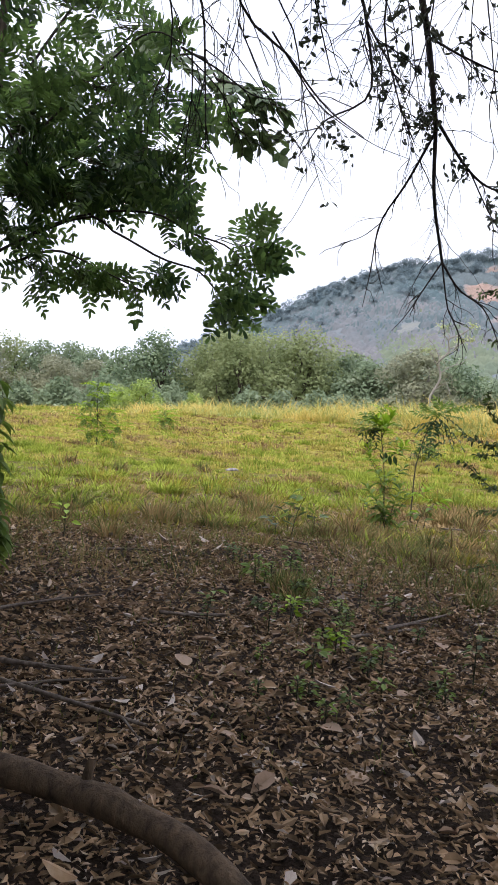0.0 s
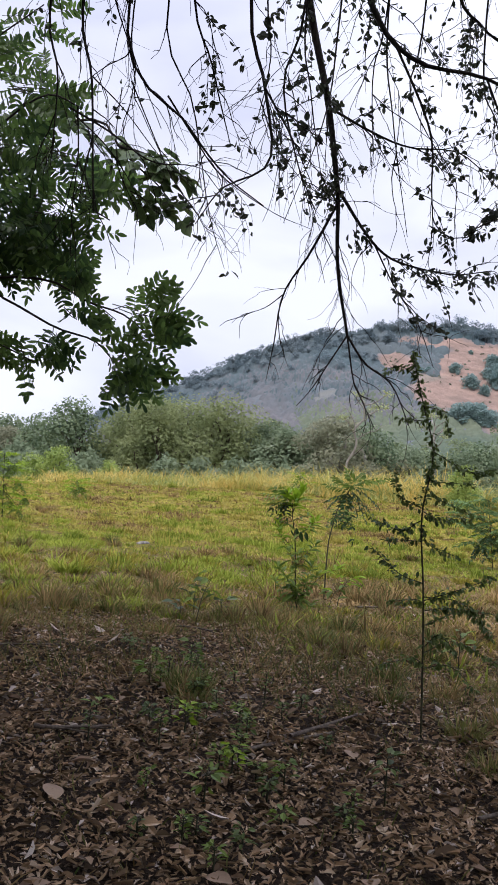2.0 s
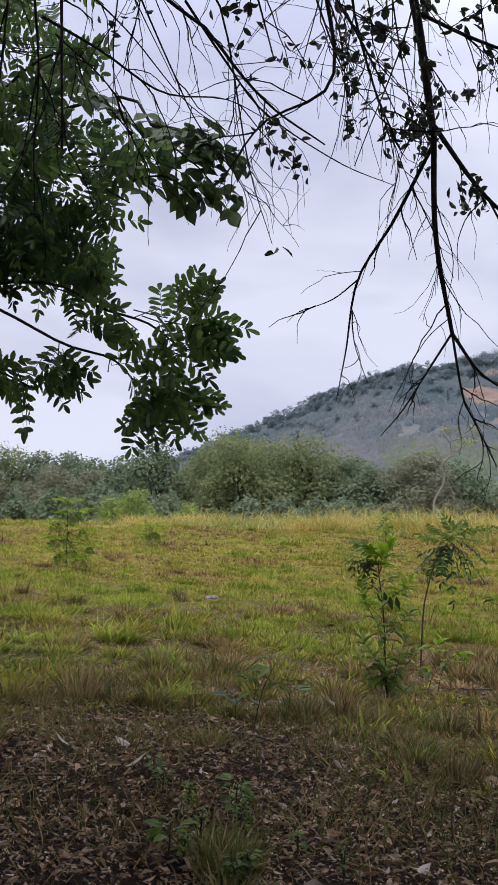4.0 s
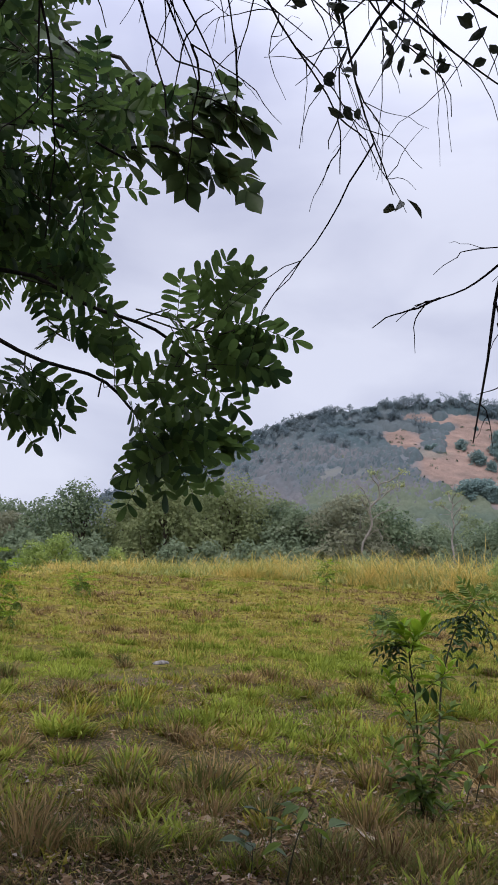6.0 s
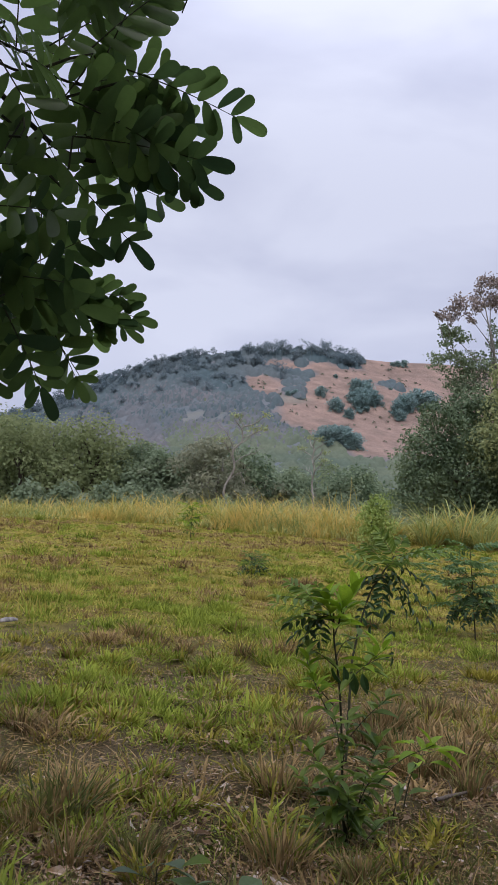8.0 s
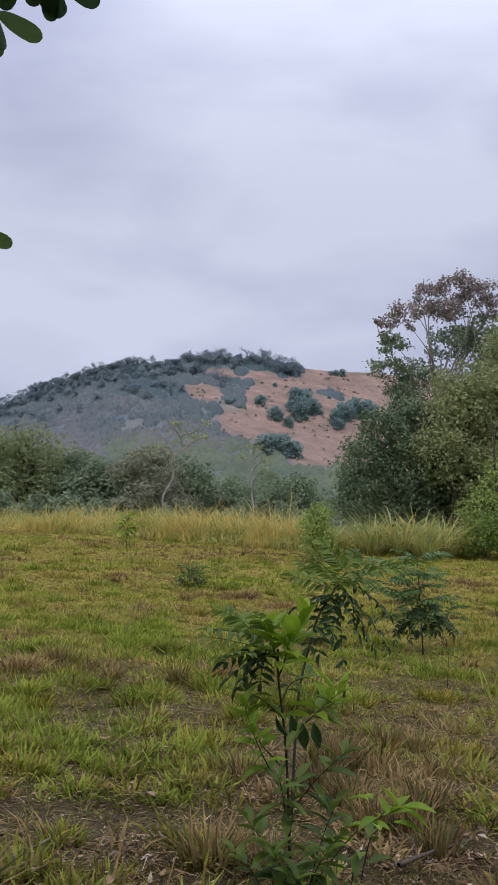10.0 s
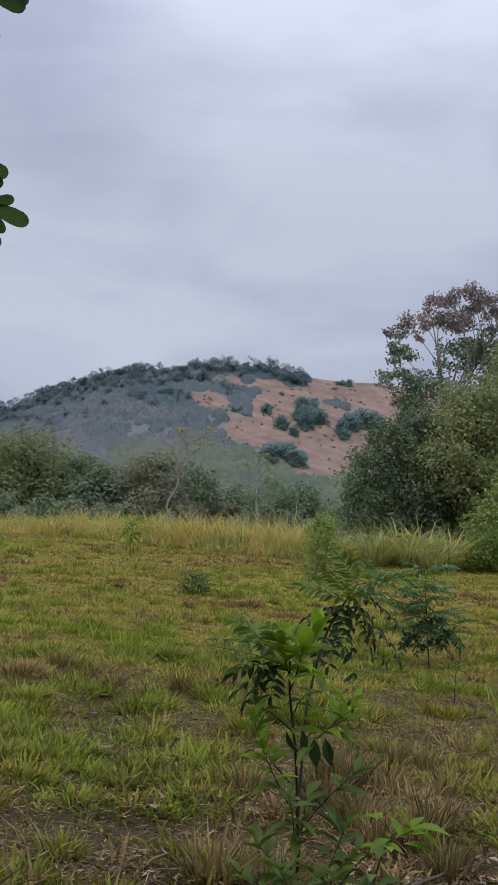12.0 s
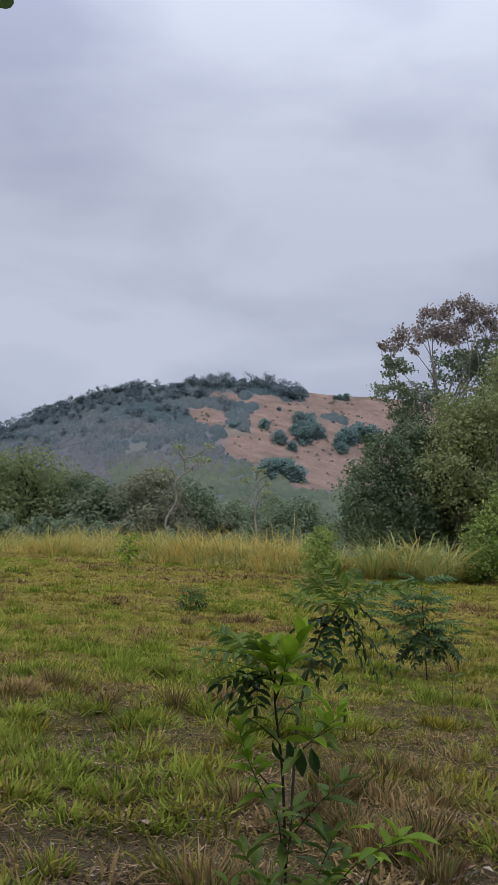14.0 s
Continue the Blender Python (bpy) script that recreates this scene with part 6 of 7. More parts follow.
hang(RH, [(1.2, 4.4, 5.9), (1.84, 5.03, 4.71), (2.26, 5.03, 4.28), (2.57, 5.03, 3.85)], 0.02, 0.004, 37, 0.6, 0.6, 16)
hang(RH, [(0.5, 4.4, 5.8), (0.38, 5.13, 4.40), (0.51, 5.13, 3.78), (0.57, 5.13, 3.34), (0.31, 5.13, 3.15), (0.17, 5.13, 2.92)], 0.014, 0.003, 20, 0.2, 0.55, 20)
hang(RH, [(0.51, 5.13, 3.78), (0.69, 5.13, 3.50), (0.85, 5.18, 3.23)], 0.007, 0.002, 13, 0.1, 0.35, 12)
hang(RH, [(0.0, 4.2, 5.7), (-0.33, 5.13, 4.09), (0.08, 5.13, 3.50), (0.32, 5.13, 3.23), (0.56, 5.13, 3.07)], 0.011, 0.003, 20, 0.3, 0.5, 20)
hang(RH, [(-0.1, 4.0, 5.6), (-0.50, 4.63, 4.05), (-0.42, 4.63, 3.44), (-0.35, 4.63, 2.76)], 0.012, 0.004, 17, 0.05, 0.45, 16)
hang(RH, [(-0.3, 4.0, 5.4), (-0.67, 4.63, 3.99), (-0.60, 4.63, 3.46), (-0.59, 4.63, 2.98)], 0.010, 0.003, 13, 0.05, 0.4, 16)
hang(RH, [(0.2, 4.0, 5.7), (0.04, 5.03, 4.41), (0.19, 5.13, 3.87), (0.33, 5.18, 3.45)], 0.010, 0.003, 27, 0.45, 0.5, 16)
hang(RH, [(0.4, 4.2, 5.8), (0.70, 5.08, 4.40), (0.62, 5.18, 3.87), (0.73, 5.23, 3.44), (0.87, 5.23, 3.12)], 0.010, 0.003, 27, 0.4, 0.5, 16)
hang(RH, [(0.3, 4.0, 5.8), (-0.12, 5.33, 4.40), (0.09, 5.43, 3.76), (0.24, 5.48, 3.13), (0.37, 5.48, 2.77)], 0.008, 0.0015, 12, 0.2, 0.45, 18)
hang(RH, [(1.3, 4.2, 5.9), (1.62, 5.2, 4.75), (1.85, 5.3, 4.42), (2.15, 5.3, 4.25), (2.45, 5.3, 3.95)], 0.014, 0.003, 38, 0.7, 0.5, 18)
hang(RH, [(0.95, 5.43, 3.85), (1.2, 5.4, 3.72), (1.45, 5.35, 3.62), (1.75, 5.3, 3.6), (2.0, 5.3, 3.42)], 0.009, 0.002, 28, 0.65, 0.4, 16)
hang(RH, [(1.84, 5.13, 4.0), (1.98, 5.15, 3.7), (2.1, 5.2, 3.45), (2.2, 5.2, 3.2)], 0.007, 0.002, 22, 0.6, 0.35, 14)
# long twigs that cross one another
hang(RH, [(-0.59, 5.00, 3.47), (-0.37, 5.10, 3.40), (-0.12, 5.20, 3.29), (0.13, 5.30, 3.33), (0.33, 5.40, 3.29)], 0.0067, 0.0015, 7, 0.1, 0.42, 18)
hang(RH, [(-0.06, 5.20, 3.70), (0.12, 5.30, 3.50), (0.30, 5.40, 3.33), (0.64, 5.50, 3.17), (0.91, 5.60, 3.12)], 0.0060, 0.0015, 7, 0.1, 0.42, 18)
hang(RH, [(-0.29, 5.30, 3.81), (-0.14, 5.40, 3.54), (-0.00, 5.50, 3.31), (0.21, 5.60, 3.08), (0.25, 5.70, 2.93)], 0.0045, 0.0015, 7, 0.1, 0.42, 18)
hang(RH, [(-0.54, 5.40, 3.86), (-0.34, 5.50, 3.72), (-0.08, 5.60, 3.47), (0.14, 5.70, 3.37)], 0.0045, 0.0015, 7, 0.1, 0.42, 18)
hang(RH, [(-0.59, 5.20, 3.52), (-0.38, 5.30, 3.37), (-0.20, 5.40, 3.15), (-0.10, 5.50, 2.99)], 0.0045, 0.0015, 7, 0.1, 0.42, 18)
hang(RH, [(0.49, 5.30, 3.80), (0.61, 5.40, 3.58), (0.72, 5.50, 3.49), (0.87, 5.60, 3.39)], 0.0045, 0.0015, 7, 0.1, 0.42, 18)
hang(RH, [(-0.46, 4.50, 3.25), (-0.45, 4.60, 3.03), (-0.47, 4.70, 2.79), (-0.47, 4.80, 2.55)], 0.0053, 0.0015, 7, 0.1, 0.42, 18)
hang(RH, [(-0.32, 5.10, 3.67), (-0.34, 5.20, 3.44), (-0.31, 5.30, 3.24), (-0.20, 5.40, 3.07)], 0.0037, 0.0015, 7, 0.1, 0.42, 18)
for i in range(12):
    x0, y0 = RH.uniform(-0.75, 2.3), RH.uniform(4.6, 5.7)
    dx, dz = RH.normal(0.12, 0.22), RH.uniform(0.7, 1.45)
    z0 = RH.uniform(4.3, 4.7)
    hang(RH, [(x0 * 0.7 + 0.2, 4.0, 5.9), (x0, y0, z0), (x0 + dx * 0.3 + RH.normal(0, 0.05), y0, z0 - dz * 0.5), (x0 + dx, y0, z0 - dz)], 0.008, 0.002, 9, 0.1, 0.6, 18)
bunch(RH, np.array([0.37, 5.48, 2.75]), 3, 0.07)
# a knot of dead leaves caught in the twigs, and the leaf heads on the main branch
bunch(RH, np.array([0.77, 5.13, 3.57]), 14, 0.075)
bunch(RH, np.array([0.86, 5.18, 3.53]), 10, 0.06)
bunch(RH, np.array([1.91, 5.07, 3.16]), 9, 0.075)
bunch(RH, np.array([0.48, 5.03, 4.08]), 9, 0.085)
for i in range(6, 22):
    for _ in range(2):
        bunch(RH, main[i] + RH.normal(0, 0.07, 3) * [1.4, 0.6, 1], RH.integers(2, 6), 0.062)
part("foliage", leaf_bag.mesh("foliage", M_SMALL), twig_tree, "small dark leaves in sparse bunches", "stuff")
# unseen leafy crown overhead, with low lobes at left, added to shade the litter
over = Bag()
crown_leaves(over, RH, [((1.0, 2.0, 6.9), (2.2, 2.2, 0.8)), ((-1.2, 1.5, 6.6), (2.0, 2.0, 0.8)), ((2.8, 0.5, 6.6), (2.0, 2.2, 0.8)), ((0.5, -1.5, 7.0), (2.4, 2.2, 0.9)), ((-1.6, 3.6, 6.4), (1.6, 1.6, 0.7)), ((2.6, 3.6, 6.4), (1.6, 1.5, 0.7)), ((-2.6, 0.5, 6.2), (1.8, 2.0, 0.9)), ((-1.8, -1.5, 6.6), (2.0, 2.0, 0.8)), ((-2.5, 1.7, 4.0), (1.0, 1.3, 0.5)), ((-2.5, 3.2, 4.5), (1.0, 1.0, 0.5))], 17000, 0.23, CHIP, 0.3)
part("crown", over.mesh("crown", M_SMALL), twig_tree)

# ---------------------------------------------------------------- saplings and shrubs
RP = np.random.default_rng(55)


def twiggy(stem_bag, leaf_bag_, rng, ctrl, r0, r1, leaf, every, shape=OVAL, width=0.5, hangs=0.5, n=16):
    """A leafy side branch: small leaves in two ranks, drooping."""
    line = spline(ctrl, n)
    tube(stem_bag, line, np.linspace(r0, r1, n), 4)
    seg = np.linalg.norm(np.diff(line, axis=0), axis=1).sum()
    m = max(4, int(seg / every))
    k = np.sort(rng.uniform(0.08, 1, m)) * (n - 1)
    pos = np.stack([np.interp(k, np.arange(n), line[:, c]) for c in range(3)], -1)
    tan = unit(np.stack([np.interp(k, np.arange(n), np.gradient(line[:, c])) for c in range(3)], -1))
    side = unit(np.cross(tan, [0, 0, 1.0])) * rng.choice([-1, 1], m)[:, None]
    along = side * 0.7 + tan * 0.35 + rng.normal(0, 0.6, (m, 3)) + np.array([0, 0, -hangs])
    pos = pos + rng.normal(0, leaf * 0.25, pos.shape)
    face = np.array([0, 0, 1.0]) + rng.normal(0, 0.5, (m, 3))
    s = leaf * rng.uniform(0.65, 1.2, m)
    blade(leaf_bag_, shape, pos, along, face, s, s * width)


# the thin dark sapling by the way
def thin_sapling():
    ob = thing("thin_sapling", (1.58, 4.72, float(land(1.58, 4.72))), "thin upright sapling with small drooping dark leaves", "sapling")
    o = np.array(ob.location)
    stem, leaf = Bag(), Bag()
    line = spline(np.array([(1.60, 4.72, -0.11), (1.58, 4.72, 0.33), (1.55, 4.72, 0.90), (1.51, 4.72, 1.34), (1.55, 4.72, 1.67), (1.47, 4.72, 1.96), (1.40, 4.72, 2.21)]) - o, 26)
    tube(stem, line, np.linspace(0.0065, 0.0025, 26), 6)
    for a, b, c in (((1.55, 4.72, 1.69), (1.71, 4.70, 1.60), (1.95, 4.68, 1.65)), ((1.53, 4.72, 1.61), (1.65, 4.77, 1.49), (1.83, 4.82, 1.54)), ((1.51, 4.72, 1.32), (1.37, 4.72, 1.30), (1.18, 4.72, 1.34)),
                    ((1.52, 4.72, 1.38), (1.43, 4.67, 1.43), (1.33, 4.62, 1.56)), ((1.51, 4.72, 1.30), (1.61, 4.72, 1.21), (1.72, 4.72, 1.14)), ((1.52, 4.72, 1.21), (1.43, 4.72, 1.18), (1.32, 4.72, 1.20)),
                    ((1.54, 4.72, 0.99), (1.41, 4.72, 1.03), (1.24, 4.72, 1.17)), ((1.55, 4.72, 0.90), (1.76, 4.72, 0.99), (2.05, 4.72, 1.11)), ((1.55, 4.72, 0.92), (1.70, 4.72, 0.93), (1.87, 4.72, 0.82)),
                    ((1.56, 4.72, 0.85), (1.75, 4.82, 0.90), (2.14, 4.82, 0.83)), ((1.56, 4.72, 0.88), (1.46, 4.72, 0.92), (1.36, 4.72, 0.88)), ((1.54, 4.72, 1.48), (1.63, 4.72, 1.41), (1.76, 4.72, 1.38)), ((1.57, 4.72, 0.66), (1.67, 4.72, 0.70), (1.75, 4.72, 0.63)), ((1.50, 4.72, 1.85), (1.42, 4.72, 1.82), (1.33, 4.72, 1.85)), ((1.47, 4.72, 1.93), (1.57, 4.72, 1.87), (1.63, 4.72, 1.78)),
                    ((1.44, 4.72, 2.07), (1.33, 4.72, 2.12), (1.24, 4.72, 2.10)), ((1.51, 4.72, 1.37), (1.67, 4.87, 1.32), (1.85, 4.92, 1.36)), ((1.57, 4.72, 0.63), (1.75, 4.74, 0.70), (1.99, 4.77, 0.59)), ((1.57, 4.72, 0.55), (1.71, 4.74, 0.57), (1.88, 4.77, 0.44)), ((1.57, 4.72, 0.57), (1.47, 4.72, 0.61), (1.33, 4.72, 0.55)), ((1.56, 4.72, 0.77), (1.75, 4.82, 0.81), (1.97, 4.82, 0.72))):
        twig = Bag()
        twiggy(twig, leaf, RP, [np.array(a) - o, np.array(b) - o + RP.normal(0, 0.03, 3), np.array(c) - o], 0.003, 0.0012, 0.034, 0.0052, hangs=0.6)
        part("side_twig", twig.mesh("side_twig", M_STEM, True), ob)
    twiggy(stem, leaf, RP, line[12:], 0.003, 0.002, 0.034, 0.0035, hangs=0.5)
    part("stem", stem.mesh("stem", M_STEM, True), ob)
    part("foliage", leaf.mesh("foliage", M_THIN), ob, kind="stuff")


thin_sapling()


def whorl(bag, stalks, rng, p, n, leaf, width, lift, shape=LANCE):
    """Long leaves spreading from the end of a shoot."""
    a = np.arange(n) * 2.4 + rng.uniform(0, 6)
    l = lift + rng.normal(0, 0.2, n)
    along = np.stack([np.cos(a), np.sin(a), l], -1)
    face = np.stack([-np.cos(a) * l, -np.sin(a) * l, np.ones(n)], -1)
    base = np.asarray(p) + np.stack([np.cos(a), np.sin(a), 0 * a], -1) * 0.008 - np.array([0, 0, 1.0]) * (rng.random(n) * 0.05)[:, None]
    s = leaf * rng.uniform(0.7, 1.15, n)
    blade(bag, shape, base, along, face, s, s * width)


def lance_shoot(ob, bag, rng, ctrl, r, leaf, n, low, width=0.34, lift=(0.0, 1.3)):
    """A shoot with single lance leaves all round, standing steeper towards its tip."""
    line, wood = spline(ctrl, 14), Bag()
    tube(wood, line, np.linspace(r, r * 0.4, 14), 5)
    part("shoot", wood.mesh("shoot", M_STEM, True), ob)
    u = low + (1 - low) * (np.arange(n) + 0.5) / n
    at = np.stack([np.interp(u * 13, np.arange(14), line[:, c]) for c in range(3)], -1)
    a = np.arange(n) * 2.4 + rng.uniform(0, 6.28) + rng.normal(0, 0.25, n)
    f = (u - low) / max(1e-6, 1 - low)
    up = lift[0] + (lift[1] - lift[0]) * f ** 1.5 + rng.normal(0, 0.18, n)
    tan = unit(line[-1] - line[-3])
    along = np.stack([np.cos(a), np.sin(a), up], -1) + 0.5 * f[:, None] * tan
    face = np.stack([-np.cos(a) * up, -np.sin(a) * up, np.ones(n)], -1) + rng.normal(0, 0.2, (n, 3))
    size = leaf * rng.uniform(0.75, 1.2, n) * (1 - 0.2 * f)
    blade(bag, LANCE_F, at, along, face, size, size * width)


def frond(bag, stalks, rng, base, tip, pairs, leaf, sag=0.12):
    """A feather leaf from base to tip."""
    d = np.array(tip, float) - np.array(base, float)
    length = float(np.linalg.norm(d))
    compound(bag, stalks, rng, base, d + np.array([0, 0, sag * length]), length, pairs, leaf, 0.36, LANCE, sag)


def bright_sapling():
    """Young tree with upright bright shoots, feather leaves to one side and darker leaves below."""
    ob = thing("sapling", (1.47, 8.9, float(land(1.47, 8.9))), "young sapling with bright green lance-shaped leaves", "sapling")
    o = np.array(ob.location)

    def at(*pts):
        return [np.array(p) - o for p in pts]

    stem, stalk, bright, mid, dark = Bag(), Bag(), Bag(), Bag(), Bag()
    tube(stem, spline(at((1.47, 8.90, 0.04), (1.48, 8.90, 0.27), (1.46, 8.90, 0.40), (1.43, 8.90, 0.77), (1.40, 8.90, 1.03), (1.36, 8.90, 1.24), (1.35, 8.90, 1.37)), 20), np.linspace(0.0075, 0.004, 20), 6)
    # bright tips
    lance_shoot(ob, bright, RP, at((1.36, 8.90, 1.26), (1.39, 8.88, 1.37), (1.44, 8.86, 1.49)), 0.004, 0.165, 13, 0.2, 0.36, (0.2, 2.2))
    lance_shoot(ob, bright, RP, at((1.35, 8.90, 1.32), (1.31, 8.86, 1.39), (1.28, 8.84, 1.45)), 0.0035, 0.14, 11, 0.15, 0.38, (0.1, 1.6))
    lance_shoot(ob, bright, RP, at((1.36, 8.88, 1.28), (1.36, 8.83, 1.36), (1.36, 8.80, 1.43)), 0.0035, 0.14, 9, 0.2, 0.38, (0.0, 1.4))
    # side shoots half way up
    lance_shoot(ob, bright, RP, at((1.40, 8.90, 1.00), (1.51, 8.88, 1.11), (1.62, 8.85, 1.22)), 0.0035, 0.146, 11, 0.45, 0.3, (0.1, 1.3))
    lance_shoot(ob, mid, RP, at((1.40, 8.90, 1.00), (1.51, 8.88, 1.11), (1.59, 8.85, 1.17)), 0.0035, 0.142, 6, 0.3, 0.32, (-0.5, 0.2))
    lance_shoot(ob, bright, RP, at((1.40, 8.90, 0.90), (1.27, 8.88, 1.03), (1.21, 8.88, 1.16)), 0.0035, 0.124, 10, 0.4, 0.32, (0.0, 1.3))
    lance_shoot(ob, mid, RP, at((1.40, 8.90, 1.09), (1.31, 8.96, 1.16), (1.24, 8.99, 1.19)), 0.003, 0.124, 8, 0.3, 0.34, (-0.3, 0.8))
    lance_shoot(ob, mid, RP, at((1.37, 8.90, 1.14), (1.44, 8.97, 1.22), (1.54, 9.00, 1.25)), 0.003, 0.114, 7, 0.3, 0.34, (-0.3, 0.8))
    # the long low shoot to one side, ending in a bright head
    lance_shoot(ob, bright, RP, at((1.50, 8.86, 0.42), (1.70, 8.84, 0.66), (1.89, 8.82, 0.76)), 0.0035, 0.125, 9, 0.6, 0.4, (-0.2, 1.1))
    lance_shoot(ob, bright, RP, at((1.41, 8.90, 0.80), (1.30, 8.84, 0.95), (1.22, 8.80, 1.08)), 0.0035, 0.13, 11, 0.3, 0.36, (-0.1, 1.2))
    lance_shoot(ob, mid, RP, at((1.43, 8.90, 0.72), (1.53, 8.84, 0.88), (1.62, 8.80, 0.98)), 0.003, 0.13, 12, 0.25, 0.36, (-0.3, 1.0))
    lance_shoot(ob, mid, RP, at((1.43, 8.90, 0.66), (1.38, 8.82, 0.80), (1.34, 8.78, 0.90)), 0.003, 0.12, 10, 0.25, 0.38, (-0.4, 0.8))
    # leafy shoots about the foot
    for tip, n, leaf in (((1.23, 8.83, 0.74), 15, 0.125), ((1.60, 8.81, 0.79), 15, 0.125), ((1.32, 8.76, 0.64), 13, 0.13), ((1.54, 8.74, 0.63), 14, 0.13), ((1.67, 8.85, 0.68), 12, 0.11), ((1.41, 8.71, 0.55), 12, 0.13), ((1.21, 8.90, 0.59), 11, 0.11), ((1.44, 8.85, 0.88), 12, 0.11)):
        foot = (1.47 + RP.normal(0, 0.03), 8.88 + RP.normal(0, 0.03), 0.24)
        lance_shoot(ob, mid, RP, at(foot, ((foot[0] + tip[0]) / 2, (foot[1] + tip[1]) / 2, 0.12 + tip[2] * 0.6), tip), 0.003, leaf, n, 0.25, 0.44, (-0.4, 0.9))
    for tip, n in (((1.28, 8.84, 0.41), 10), ((1.63, 8.82, 0.39), 10), ((1.38, 8.75, 0.29), 9), ((1.56, 8.73, 0.27), 9), ((1.20, 8.90, 0.29), 8), ((1.47, 8.77, 0.45), 9)):
        lance_shoot(ob, mid, RP, at((1.47, 8.88, 0.22), ((1.47 + tip[0]) / 2, 8.86, tip[2] * 0.7), tip), 0.003, 0.125, n, 0.2, 0.46, (-0.4, 0.8))
    # feather leaves that spread from under the tips, the hanging ones coloured as shaded
    for tip in ((1.06, 8.92, 1.44), (1.07, 8.81, 1.34), (1.14, 9.04, 1.51), (1.20, 8.76, 1.52), (1.10, 9.09, 1.39), (1.56, 9.09, 1.42), (1.21, 9.18, 1.48)):
        frond(mid, stalk, RP, np.array((1.34, 8.93, RP.uniform(1.32, 1.40))) - o, np.array(tip) - o, RP.integers(6, 9), 0.07)
    for tip in ((1.19, 8.95, 1.25), (1.24, 8.98, 1.22), (1.31, 8.98, 1.24), (1.17, 9.00, 1.30)):
        frond(dark, stalk, RP, np.array((1.30 + RP.normal(0, 0.03), 8.9, 1.36)) - o, np.array(tip) - o, 5, 0.068, 0.3)
    # a few large old leaves hanging at the fork
    pos = np.array([(1.40, 8.85, 1.12), (1.45, 8.84, 1.09), (1.50, 8.85, 1.09), (1.35, 8.88, 1.11)]) - o
    n = len(pos)
    size = RP.uniform(0.09, 0.13, n)
    blade(dark, LANCE_F, pos, RP.normal(0, 0.25, (n, 3)) + [0.15, 0, -1.0], RP.normal(0, 0.4, (n, 3)) + [0, -1, 0.2], size, size * 0.4)
    part("stem", stem.mesh("stem", M_STEM, True), ob)
    part("stalk_mass", stalk.mesh("stalk_mass", M_STEM), ob, kind="stuff")
    part("young_foliage", bright.mesh("young_foliage", M_SAP_LIGHT), ob, "bright yellow-green upright young leaves", "stuff")
    part("foliage", mid.mesh("foliage", M_SAP_MID), ob, kind="stuff")
    part("hanging_foliage", dark.mesh("hanging_foliage", M_SAP_DARK), ob, "hanging leaves darkened for shade, with a few old ones", "stuff")


def drooping_sapling():
    """Slender leaning stem with a flat head of feather leaves over a skirt of dark hanging ones."""
    ob = thing("sapling", (1.98, 10.4, float(land(1.98, 10.4))), "slender leaning sapling with dark drooping feather leaves", "sapling", "saplings in the field")
    o = np.array(ob.location)
    stem, stalk, green, dark = Bag(), Bag(), Bag(), Bag()
    line = spline(np.array([(1.99, 10.30, 0.17), (1.99, 10.30, 0.83), (2.01, 10.30, 1.05), (2.08, 10.30, 1.36), (2.16, 10.30, 1.51), (2.25, 10.30, 1.65)]) - o, 22)
    tube(stem, line, np.linspace(0.009, 0.0045, 22), 6)
    for tip, k in (((2.67, 10.19, 1.75), 21), ((2.50, 10.41, 1.60), 20), ((1.93, 10.35, 1.62), 18), ((1.98, 10.14, 1.72), 19), ((2.17, 10.41, 1.82), 21), ((2.56, 10.09, 1.71), 21), ((2.39, 10.46, 1.79), 21), ((2.04, 10.51, 1.70), 19), ((2.35, 10.03, 1.70), 20), ((2.14, 9.98, 1.63), 18)):
        frond(green, stalk, RP, line[k], np.array(tip) - o, RP.integers(7, 10), 0.08)
    # the lower fronds take a darker green that stands in for shade
    for tip, k in (((2.46, 10.30, 1.29), 19), ((2.25, 10.30, 1.14), 19), ((2.08, 10.30, 1.29), 18), ((1.97, 10.30, 1.44), 17), ((2.33, 10.19, 1.31), 19), ((2.18, 10.41, 1.25), 18), ((2.49, 10.30, 1.44), 20), ((2.39, 10.41, 1.35), 19), ((2.03, 10.41, 1.38), 17), ((2.24, 10.14, 1.35), 18), ((2.14, 10.19, 1.35), 18)):
        frond(dark, stalk, RP, line[k], np.array(tip) - o, RP.integers(5, 8), 0.082, 0.35)
    part("stem", stem.mesh("stem", M_STEM, True), ob)
    part("stalk_mass", stalk.mesh("stalk_mass", M_STEM), ob, kind="stuff")
    part("foliage", green.mesh("foliage", M_SAP_MID), ob, kind="stuff")
    part("hanging_foliage", dark.mesh("hanging_foliage", M_SAP_DARK), ob, "drooping feather leaves darkened for shade", "stuff")


